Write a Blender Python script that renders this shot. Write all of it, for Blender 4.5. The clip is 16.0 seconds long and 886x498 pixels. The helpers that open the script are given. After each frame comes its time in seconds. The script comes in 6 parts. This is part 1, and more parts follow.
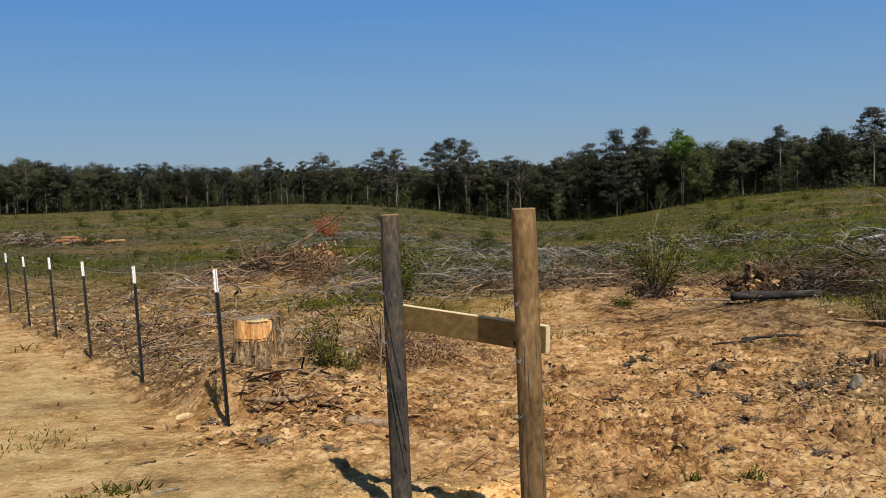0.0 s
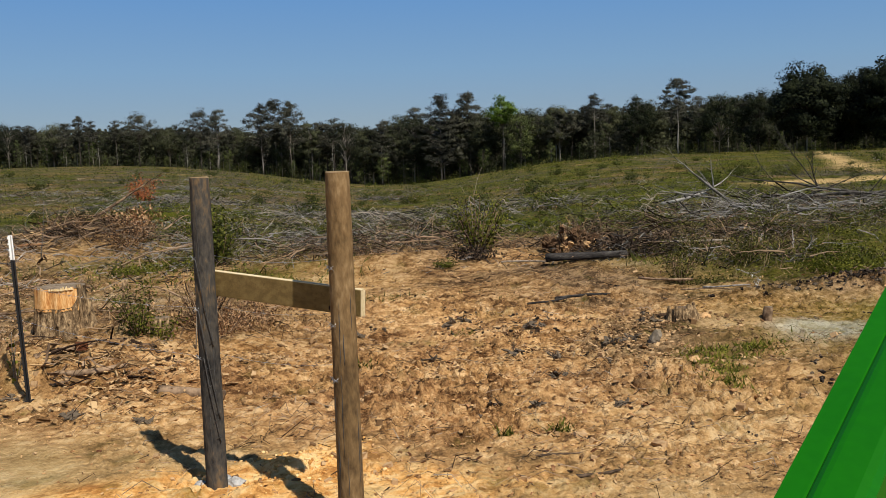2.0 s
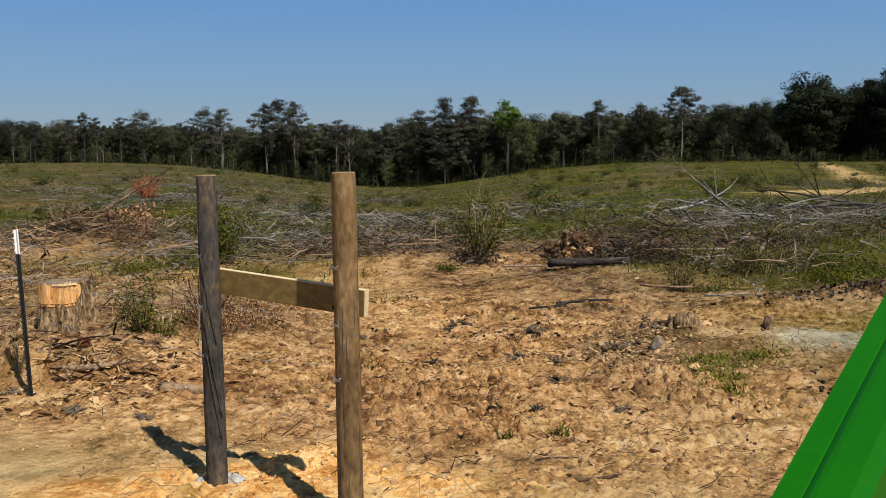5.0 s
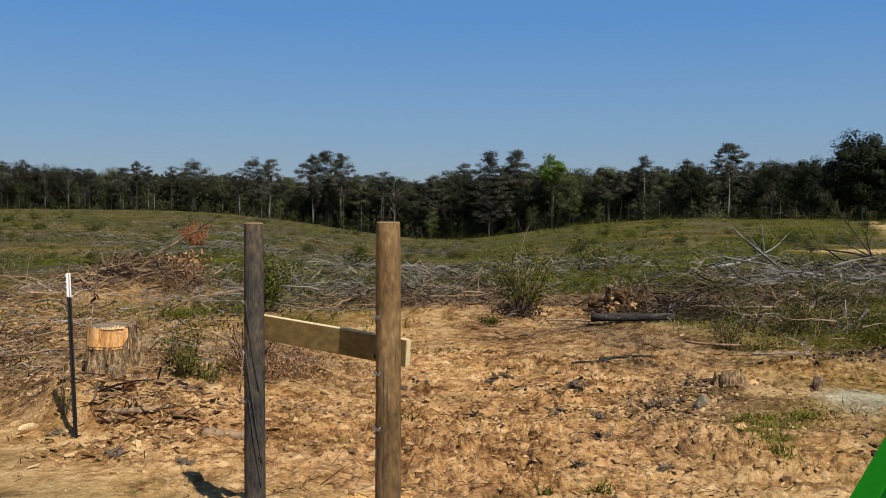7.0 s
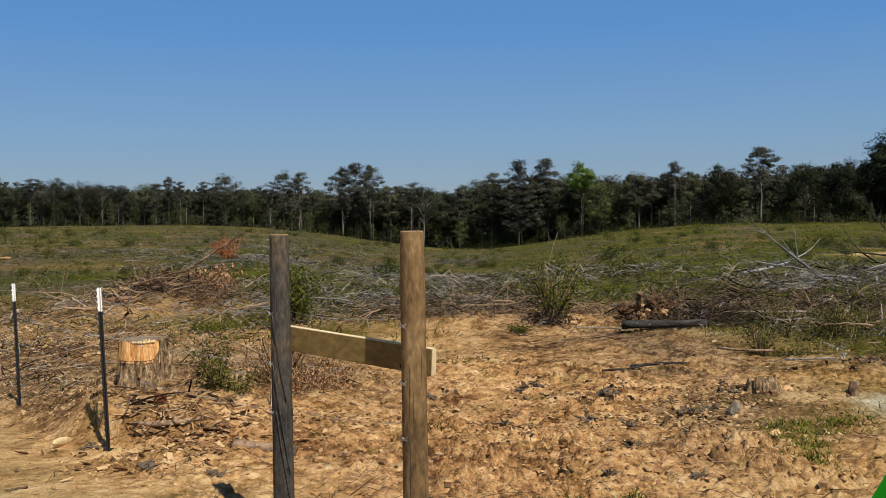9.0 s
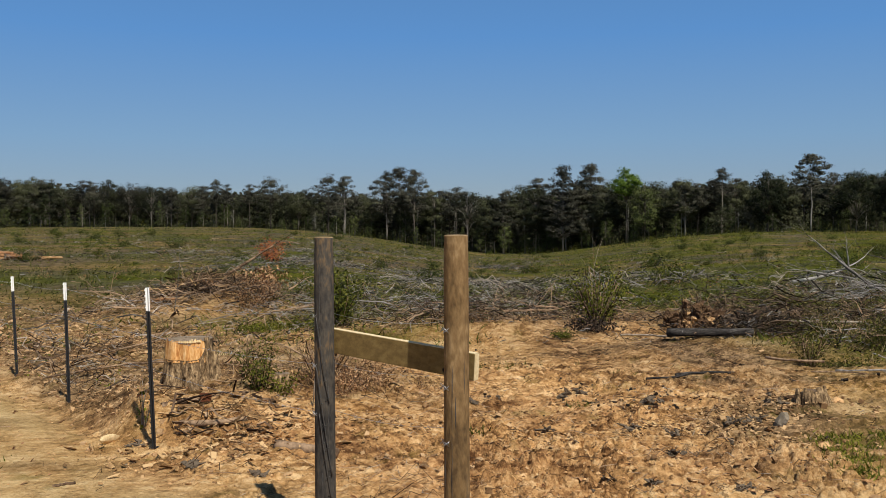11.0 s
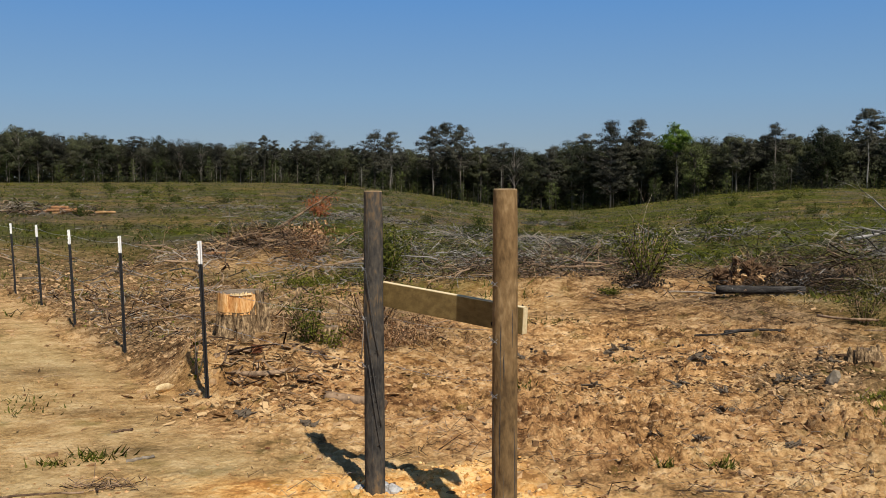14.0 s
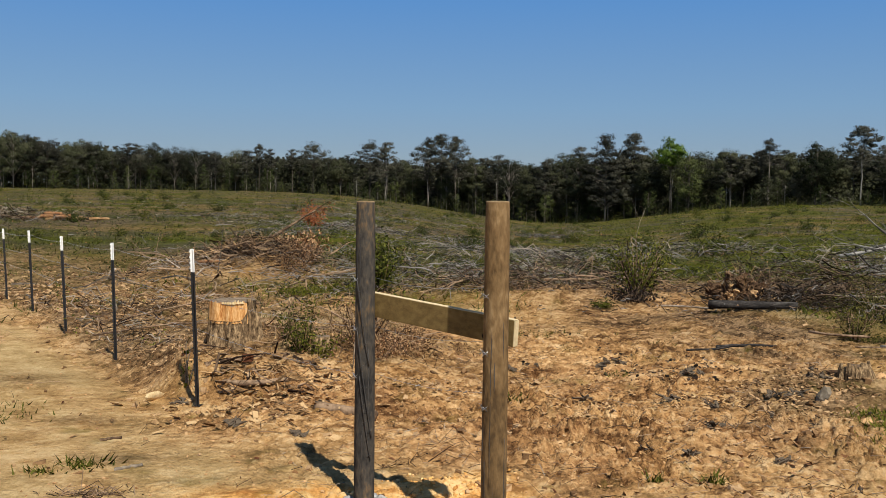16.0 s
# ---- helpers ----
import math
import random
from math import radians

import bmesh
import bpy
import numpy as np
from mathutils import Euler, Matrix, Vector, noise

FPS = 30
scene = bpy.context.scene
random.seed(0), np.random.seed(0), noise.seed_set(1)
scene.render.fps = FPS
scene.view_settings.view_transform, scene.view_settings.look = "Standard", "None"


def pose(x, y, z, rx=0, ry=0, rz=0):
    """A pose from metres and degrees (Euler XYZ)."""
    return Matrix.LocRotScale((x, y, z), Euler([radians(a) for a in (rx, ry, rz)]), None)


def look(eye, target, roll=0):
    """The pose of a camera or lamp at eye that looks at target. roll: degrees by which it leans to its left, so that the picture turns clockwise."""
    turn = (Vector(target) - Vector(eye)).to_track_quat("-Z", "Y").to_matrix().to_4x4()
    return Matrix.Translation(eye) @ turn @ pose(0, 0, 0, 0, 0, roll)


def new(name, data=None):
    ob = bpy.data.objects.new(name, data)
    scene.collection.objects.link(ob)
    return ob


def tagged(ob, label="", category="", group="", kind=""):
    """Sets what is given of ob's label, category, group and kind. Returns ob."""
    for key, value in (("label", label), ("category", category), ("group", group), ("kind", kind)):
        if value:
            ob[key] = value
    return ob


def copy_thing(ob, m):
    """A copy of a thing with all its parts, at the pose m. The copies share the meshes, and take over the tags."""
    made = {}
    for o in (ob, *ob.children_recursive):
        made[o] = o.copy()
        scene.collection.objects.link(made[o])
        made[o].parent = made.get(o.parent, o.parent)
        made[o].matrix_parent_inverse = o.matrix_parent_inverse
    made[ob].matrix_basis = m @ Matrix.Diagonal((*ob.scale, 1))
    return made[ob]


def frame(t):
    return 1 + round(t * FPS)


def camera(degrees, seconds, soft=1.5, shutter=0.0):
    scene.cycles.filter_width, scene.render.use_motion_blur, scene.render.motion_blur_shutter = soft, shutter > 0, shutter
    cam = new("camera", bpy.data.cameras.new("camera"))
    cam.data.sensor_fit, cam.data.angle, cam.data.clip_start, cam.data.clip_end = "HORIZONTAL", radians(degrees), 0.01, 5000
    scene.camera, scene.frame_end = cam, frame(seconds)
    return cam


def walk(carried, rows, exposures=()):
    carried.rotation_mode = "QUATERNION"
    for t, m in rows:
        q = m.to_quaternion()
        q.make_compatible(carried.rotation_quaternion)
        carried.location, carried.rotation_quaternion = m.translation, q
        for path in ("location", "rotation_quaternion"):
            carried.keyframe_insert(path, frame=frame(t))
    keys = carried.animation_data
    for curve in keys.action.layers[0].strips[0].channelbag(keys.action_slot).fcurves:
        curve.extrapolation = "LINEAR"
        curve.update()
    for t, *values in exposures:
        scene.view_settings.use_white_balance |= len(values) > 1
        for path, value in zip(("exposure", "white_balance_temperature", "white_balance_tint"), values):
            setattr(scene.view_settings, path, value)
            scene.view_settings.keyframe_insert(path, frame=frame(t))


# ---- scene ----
cam = camera(52.2, 16.0, soft=0.45)
PATH = [
    (0, (-0.0713, 0.1351, 1.9669), (-0.0697, 2.1314, 1.8449), -2.32),
    (0.5, (-0.0431, 0.1514, 1.9676), (0.2501, 2.1186, 1.7577), -2.13),
    (1, (-0.0219, 0.1545, 1.9650), (0.3085, 2.1154, 1.7515), -2.12),
    (1.5, (-0.0197, 0.1596, 1.9610), (0.3394, 2.1138, 1.7332), -1.51),
    (2, (-0.0056, 0.1545, 1.9614), (0.3721, 2.1066, 1.7461), -1.77),
    (2.5, (-0.0081, 0.1526, 1.9607), (0.3612, 2.1083, 1.7634), -1.07),
    (3, (-0.0077, 0.1497, 1.9618), (0.3748, 2.1018, 1.7547), -0.77),
    (3.2, (-0.0152, 0.1450, 1.9621), (0.3486, 2.1012, 1.7601), -1.02),
    (5.3, (-0.0231, 0.1244, 1.9578), (0.3512, 2.0781, 1.7497), -0.60),
    (5.5, (-0.0197, 0.1230, 1.9556), (0.3190, 2.0844, 1.7595), 0.16),
    (6, (-0.0209, 0.1193, 1.9574), (0.3009, 2.0834, 1.7602), -0.71),
    (6.5, (-0.0148, 0.1089, 1.9602), (0.3158, 2.0763, 1.8176), -0.14),
    (7, (-0.0254, 0.1082, 1.9532), (0.2562, 2.0861, 1.8609), 0.28),
    (7.5, (-0.0226, 0.1088, 1.9537), (0.2125, 2.0908, 1.8269), -0.93),
    (8, (-0.0248, 0.1024, 1.9538), (0.2219, 2.0819, 1.8107), -0.25),
    (8.5, (-0.0136, 0.1196, 1.9522), (0.2134, 2.1045, 1.8592), -0.33),
    (9, (0.0080, 0.1150, 1.9434), (0.2239, 2.1021, 1.8736), -0.77),
    (9.2, (0.0086, 0.1137, 1.9420), (0.1577, 2.1066, 1.8647), -0.95),
    (11.3, (0.0033, 0.1294, 1.9395), (0.1105, 2.1257, 1.8821), 0.18),
    (11.5, (-0.0002, 0.1252, 1.9372), (0.0749, 2.1229, 1.8760), 0.62),
    (12, (-0.0056, 0.1233, 1.9358), (0.0629, 2.1217, 1.8974), 0.14),
    (12.5, (0.0002, 0.1157, 1.9381), (0.0513, 2.1135, 1.8609), 0.72),
    (13, (-0.0108, 0.1047, 1.9332), (0.0275, 2.1007, 1.8132), 0.53),
    (13.5, (-0.0045, 0.1196, 1.9315), (0.0203, 2.1135, 1.7764), 0.00),
    (14, (-0.0109, 0.1240, 1.9290), (0.0076, 2.1179, 1.7735), -0.08),
    (14.5, (-0.0066, 0.1283, 1.9288), (-0.0071, 2.1224, 1.7742), 0.10),
    (15, (-0.0078, 0.1315, 1.9301), (0.0205, 2.1276, 1.8073), 0.45),
    (15.5, (-0.0042, 0.1263, 1.9286), (0.0338, 2.1211, 1.7896), 0.47),
    (16, (0.0004, 0.1218, 1.9315), (0.0318, 2.1173, 1.8005), 0.71),
]
walk(cam, [(t, look(eye, target, roll)) for t, eye, target, roll in PATH])

# ---- light ----
SUN_AZ, SUN_EL = 156.0, 53.5
world = bpy.data.worlds.new("world")
scene.world = world
world.use_nodes = True
wn = world.node_tree
sky = wn.nodes.new("ShaderNodeTexSky")
sky.sky_type = "NISHITA"
sky.sun_disc = False
sky.sun_elevation, sky.sun_rotation = radians(SUN_EL), radians(SUN_AZ)
sky.altitude, sky.air_density, sky.dust_density, sky.ozone_density = 2500, 1.0, 0.0, 2.5
wn.nodes["Background"].inputs["Strength"].default_value = 0.062
# clear upper sky, dull haze low over the wood
where = wn.nodes.new("ShaderNodeTexCoord")
split = wn.nodes.new("ShaderNodeSeparateXYZ")
wn.links.new(where.outputs["Generated"], split.inputs[0])
haze = wn.nodes.new("ShaderNodeValToRGB")
he = haze.color_ramp.elements
he.new(0.19)
he.new(0.09)
he.new(0.5)
for k, (p, c) in enumerate(((0.02, (0.43, 0.565, 0.70)), (0.09, (0.325, 0.585, 0.92)), (0.20, (0.172, 0.485, 1.06)), (0.45, (0.13, 0.27, 0.56)), (1.0, (0.09, 0.15, 0.27)))):
    he[k].position, he[k].color = p, (*c, 1)
wn.links.new(split.outputs["Z"], haze.inputs["Fac"])
grow = wn.nodes.new("ShaderNodeVectorMath")
grow.operation = "SCALE"
grow.inputs["Scale"].default_value = 8.9
wn.links.new(haze.outputs["Color"], grow.inputs[0])
tint = wn.nodes.new("ShaderNodeMix")
tint.data_type = "RGBA"
tint.inputs["Factor"].default_value = 0.8
wn.links.new(sky.outputs["Color"], tint.inputs["A"])
wn.links.new(grow.outputs[0], tint.inputs["B"])
wn.links.new(tint.outputs["Result"], wn.nodes["Background"].inputs["Color"])
sun = new("sun", bpy.data.lights.new("sun", "SUN"))
sun.data.energy, sun.data.angle, sun.data.color = 5.0, radians(0.53), (1.0, 0.94, 0.84)
se, sa = radians(SUN_EL), radians(SUN_AZ)
sun_way = Vector((math.sin(sa) * math.cos(se), math.cos(sa) * math.cos(se), math.sin(se)))
sun.matrix_world = look(sun_way * 60, (0, 0, 0))
scene.view_settings.exposure = 0.15
rng = np.random.default_rng(7)


# ---- materials ----
def material(name, stops, scale=3.0, rough=0.9, bump=0.4, fine=40.0, stretch=(1, 1, 1), island=0.0, each=0.0, metal=0.0, spec=0.06, thin=0.0):
    """A surface whose colour runs through the stops by noise at two scales; island and each vary it piece by piece."""
    m = bpy.data.materials.new(name)
    m.use_nodes = True
    nt = m.node_tree
    n, l = nt.nodes, nt.links
    b = n["Principled BSDF"]
    tc = n.new("ShaderNodeTexCoord")
    mp = n.new("ShaderNodeMapping")
    mp.inputs["Scale"].default_value = stretch
    l.new(tc.outputs["Object"], mp.inputs["Vector"])
    a = n.new("ShaderNodeTexNoise")
    a.inputs["Scale"].default_value, a.inputs["Detail"].default_value = scale, 6
    f = n.new("ShaderNodeTexNoise")
    f.inputs["Scale"].default_value, f.inputs["Detail"].default_value = fine, 4
    l.new(mp.outputs["Vector"], a.inputs["Vector"])
    l.new(mp.outputs["Vector"], f.inputs["Vector"])
    mix = n.new("ShaderNodeMath")
    mix.operation = "MULTIPLY_ADD"
    mix.inputs[1].default_value = 0.45
    l.new(f.outputs["Fac"], mix.inputs[0])
    half = n.new("ShaderNodeMath")
    half.operation = "MULTIPLY"
    half.inputs[1].default_value = 0.55
    l.new(a.outputs["Fac"], half.inputs[0])
    l.new(half.outputs[0], mix.inputs[2])
    last = mix.outputs[0]
    for kind, amount in (("ShaderNodeNewGeometry", island), ("ShaderNodeObjectInfo", each)):
        if amount:
            src = n.new(kind)
            out = src.outputs["Random Per Island"] if island and kind == "ShaderNodeNewGeometry" else src.outputs["Random"]
            sh = n.new("ShaderNodeMath")
            sh.operation = "MULTIPLY_ADD"
            sh.inputs[1].default_value = amount
            l.new(out, sh.inputs[0])
            off = n.new("ShaderNodeMath")
            off.operation = "SUBTRACT"
            off.inputs[1].default_value = amount / 2
            l.new(last, off.inputs[0])
            l.new(off.outputs[0], sh.inputs[2])
            last = sh.outputs[0]
    ramp = n.new("ShaderNodeValToRGB")
    e = ramp.color_ramp.elements
    lo, hi = 0.36, 0.64
    while len(e) < len(stops):
        e.new(0.5)
    for i, c in enumerate(stops):
        e[i].position = lo + (hi - lo) * i / (len(stops) - 1)
        e[i].color = (*c, 1)
    l.new(last, ramp.inputs["Fac"])
    l.new(ramp.outputs["Color"], b.inputs["Base Color"])
    b.inputs["Roughness"].default_value, b.inputs["Metallic"].default_value = rough, metal
    b.inputs["Specular IOR Level"].default_value = spec
    if bump:
        bp = n.new("ShaderNodeBump")
        bp.inputs["Strength"].default_value, bp.inputs["Distance"].default_value = bump, 0.02
        l.new(mix.outputs[0], bp.inputs["Height"])
        l.new(bp.outputs["Normal"], b.inputs["Normal"])
    if thin:
        tr = n.new("ShaderNodeBsdfTranslucent")
        l.new(ramp.outputs["Color"], tr.inputs["Color"])
        ms = n.new("ShaderNodeMixShader")
        ms.inputs[0].default_value = thin
        l.new(b.outputs[0], ms.inputs[1])
        l.new(tr.outputs[0], ms.inputs[2])
        l.new(ms.outputs[0], n["Material Output"].inputs["Surface"])
    return m


M_POST_OLD = material("weathered_post_wood", [(0.026, 0.025, 0.024), (0.050, 0.046, 0.041), (0.078, 0.068, 0.056), (0.16, 0.11, 0.062)], 1.3, 0.85, 0.9, 12, (3.6, 3.6, 1.5))
M_POST_NEW = material("treated_post_wood", [(0.085, 0.054, 0.027), (0.15, 0.094, 0.043), (0.205, 0.13, 0.061), (0.31, 0.21, 0.105)], 1.4, 0.8, 0.8, 12, (3.2, 3.2, 1.3))
M_POST_END = material("sawn_post_end", [(0.16, 0.11, 0.06), (0.3, 0.21, 0.12)], 18, 0.9, 0.4, 60)
M_BOARD = material("sawn_board", [(0.125, 0.084, 0.032), (0.175, 0.12, 0.046), (0.24, 0.168, 0.068)], 2.0, 0.7, 0.25, 22, (1, 14, 14))
M_BOARD_END_LIT_EDGE = material("board_end_grain_and_lit_edge", [(0.55, 0.43, 0.24), (0.72, 0.6, 0.38)], 30, 0.8, 0.3, 80)
M_STEEL_DARK = material("painted_steel_dark", [(0.008, 0.009, 0.010), (0.02, 0.02, 0.022)], 12, 0.5, 0.1, 80, spec=0.5)
M_STEEL_WHITE = material("painted_steel_white", [(0.74, 0.74, 0.72), (0.84, 0.84, 0.83)], 12, 0.5, 0.1, 80, spec=0.5)
M_WIRE = material("galvanised_wire", [(0.3, 0.31, 0.33), (0.5, 0.51, 0.53)], 20, 0.4, 0.0, 80, metal=0.8, spec=0.5)
M_WIRE_DARK = material("dull_wire", [(0.03, 0.03, 0.03), (0.07, 0.065, 0.06)], 20, 0.6, 0.0, 80, spec=0.4)
M_CONCRETE = material("pale_concrete", [(0.22, 0.21, 0.2), (0.46, 0.45, 0.43)], 14, 0.95, 0.6, 60)
M_BARK = material("stump_bark", [(0.035, 0.023, 0.013), (0.19, 0.125, 0.068), (0.47, 0.33, 0.18)], 3, 0.95, 1.0, 8, (8, 8, 4.0))
M_CUT = material("fresh_cut_wood", [(0.36, 0.14, 0.04), (0.62, 0.32, 0.11), (0.82, 0.55, 0.27)], 3, 0.75, 0.5, 18, (9, 9, 1.4))
M_CUT_TOP = material("greyed_cut_wood", [(0.12, 0.09, 0.06), (0.28, 0.22, 0.16)], 9, 0.9, 0.5, 50)
M_CHAR = material("charred_log", [(0.012, 0.011, 0.010), (0.04, 0.036, 0.033), (0.10, 0.09, 0.08)], 4, 0.9, 0.9, 24, (1, 5, 5))
M_STICK_GREY = material("grey_dead_wood", [(0.024, 0.021, 0.019), (0.085, 0.077, 0.070), (0.27, 0.25, 0.23)], 3, 0.9, 0.4, 20, island=0.6)
M_LIMB = material("silver_grey_limbs", [(0.04, 0.036, 0.032), (0.14, 0.128, 0.115), (0.32, 0.3, 0.275)], 2.5, 0.9, 0.5, 18, each=0.3)
M_STICK_PALE = material("pale_dead_wood", [(0.11, 0.088, 0.065), (0.23, 0.19, 0.145), (0.40, 0.34, 0.27)], 3, 0.9, 0.4, 20, island=0.4)
M_STICK_BROWN = material("brown_dead_wood", [(0.025, 0.015, 0.010), (0.11, 0.07, 0.043), (0.33, 0.225, 0.14)], 3, 0.9, 0.5, 20, island=0.6)
M_CHIP = material("bark_chips", [(0.12, 0.06, 0.026), (0.28, 0.158, 0.07), (0.46, 0.29, 0.142)], 3, 0.9, 0.5, 30, island=0.55)
M_BARK_RED = material("red_brown_bark", [(0.085, 0.034, 0.016), (0.20, 0.092, 0.042), (0.36, 0.19, 0.09)], 3, 0.9, 0.5, 30, island=0.6)
M_CHIP_TAN = material("tan_bark_slabs", [(0.17, 0.098, 0.044), (0.36, 0.22, 0.10), (0.54, 0.36, 0.18)], 3, 0.9, 0.5, 30, island=0.5)
M_CHIP_PALE = material("fresh_wood_chip", [(0.5, 0.36, 0.18), (0.72, 0.56, 0.32)], 5, 0.85, 0.3, 30, (1, 6, 1))
M_CLOD = material("earth_clods", [(0.22, 0.115, 0.048), (0.41, 0.225, 0.097), (0.57, 0.35, 0.168)], 3, 0.95, 0.6, 30, island=0.4)
M_WAD = material("clinging_earth", [(0.03, 0.018, 0.011), (0.10, 0.058, 0.032), (0.25, 0.155, 0.085)], 7, 0.95, 1.0, 40)
M_CHUNK = material("split_clay_and_bark", [(0.16, 0.09, 0.042), (0.31, 0.185, 0.09), (0.46, 0.30, 0.155)], 4, 0.95, 0.6, 30, island=0.6)
M_SPOIL = material("orange_spoil", [(0.52, 0.25, 0.07), (0.74, 0.42, 0.14), (0.85, 0.58, 0.27)], 3, 0.95, 0.5, 30, island=0.4)
M_CLOD_DARK = material("dark_root_clods", [(0.016, 0.012, 0.009), (0.045, 0.034, 0.026), (0.13, 0.1, 0.07)], 5, 0.95, 0.9, 30, island=0.5)
M_STONE = material("pale_stone", [(0.19, 0.155, 0.11), (0.36, 0.3, 0.23)], 6, 0.9, 0.5, 40, each=0.3)
M_ROOT = material("dark_torn_roots", [(0.018, 0.013, 0.009), (0.055, 0.038, 0.026), (0.13, 0.09, 0.06)], 4, 0.95, 0.8, 25, island=0.6)
M_RUST = material("rusty_brown_block", [(0.07, 0.025, 0.012), (0.16, 0.06, 0.028)], 8, 0.85, 0.4, 40)
M_LEAF = material("shrub_leaves", [(0.0287, 0.0369, 0.00574), (0.0672, 0.0763, 0.00984), (0.131, 0.134, 0.0221)], 2, 0.6, 0.0, 9, island=0.7, spec=0.08, thin=0.2)
M_SHRUB = material("dark_shrub_leaves", [(0.016, 0.026, 0.005), (0.036, 0.050, 0.009), (0.075, 0.090, 0.018)], 2, 0.65, 0.0, 9, island=0.5, spec=0.08, thin=0.2)
M_WEED = material("yellow_green_weeds", [(0.0467, 0.0561, 0.0068), (0.111, 0.119, 0.0136), (0.178, 0.177, 0.0255)], 2, 0.65, 0.0, 9, island=0.7, spec=0.06, thin=0.3)
M_FLOWER = material("white_blossom", [(0.6, 0.6, 0.56), (0.8, 0.8, 0.78)], 5, 0.8, 0.0, 20, thin=0.2)
M_LEAF_OLIVE = material("olive_leaves", [(0.0382, 0.0408, 0.0102), (0.0808, 0.0808, 0.0187), (0.136, 0.123, 0.0323)], 2, 0.7, 0.0, 9, island=0.7, thin=0.2)
M_LEAF_BROWN = material("dry_leaves", [(0.05, 0.025, 0.012), (0.14, 0.07, 0.032), (0.3, 0.17, 0.08)], 2, 0.85, 0.0, 9, island=0.8, thin=0.15)
M_LEAF_BLACK = material("near_black_leaves", [(0.010, 0.008, 0.007), (0.026, 0.020, 0.016), (0.07, 0.05, 0.035)], 2, 0.85, 0.0, 9, island=0.8)
M_LEAF_CURL = material("curled_dry_leaves", [(0.11, 0.05, 0.022), (0.28, 0.145, 0.066), (0.47, 0.29, 0.155)], 2, 0.85, 0.0, 9, island=0.8, thin=0.15)
M_LEAF_RUST = material("rust_needles", [(0.20, 0.06, 0.024), (0.36, 0.125, 0.05)], 2, 0.85, 0.0, 9, island=0.6, thin=0.15)
M_GRASS = material("field_grass", [(0.028, 0.036, 0.0048), (0.064, 0.0736, 0.0088), (0.112, 0.11, 0.0192)], 0.6, 0.8, 0.0, 6, island=0.7, thin=0.2)
M_GRASS_DRY = material("dry_grass", [(0.072, 0.06, 0.024), (0.144, 0.116, 0.0528), (0.24, 0.192, 0.096)], 0.6, 0.85, 0.0, 6, island=0.7, thin=0.15)
M_CROWN_PINE = material("pine_needles", [(0.021, 0.021, 0.016), (0.042, 0.042, 0.030), (0.074, 0.072, 0.050)], 0.35, 0.75, 0.0, 2.5, island=0.2, each=0.25, thin=0.1)
M_CROWN_OAK = material("broadleaf_foliage", [(0.021, 0.024, 0.014), (0.045, 0.049, 0.026), (0.080, 0.084, 0.042)], 0.35, 0.7, 0.0, 2.5, island=0.2, each=0.35, thin=0.12)
M_CROWN_MID = material("midstory_foliage", [(0.026, 0.036, 0.011), (0.052, 0.066, 0.020), (0.092, 0.108, 0.036)], 0.35, 0.7, 0.0, 2.5, island=0.2, each=0.5, thin=0.12)
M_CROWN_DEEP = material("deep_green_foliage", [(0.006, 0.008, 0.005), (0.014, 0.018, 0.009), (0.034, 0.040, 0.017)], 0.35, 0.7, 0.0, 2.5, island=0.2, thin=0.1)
M_CROWN_FRESH = material("fresh_spring_foliage", [(0.04, 0.08, 0.012), (0.085, 0.14, 0.02), (0.14, 0.2, 0.035)], 0.35, 0.7, 0.0, 2.5, island=0.4, thin=0.2)
M_TRUNK = material("tree_trunk_bark", [(0.06, 0.05, 0.042), (0.13, 0.11, 0.09), (0.24, 0.21, 0.18)], 0.8, 0.95, 0.6, 5, (2, 2, 0.3), each=0.5)
M_TRUNK_PALE = material("bare_pale_trunk", [(0.16, 0.148, 0.13), (0.32, 0.3, 0.27)], 0.8, 0.95, 0.4, 5, (2, 2, 0.3))
M_GREEN = material("green_machine_paint", [(0.004, 0.10, 0.001), (0.006, 0.12, 0.001)], 3, 0.5, 0.03, 60, spec=0.12)
M_BLACK = material("black_rubber", [(0.006, 0.006, 0.006), (0.015, 0.015, 0.015)], 8, 0.6, 0.1, 50)


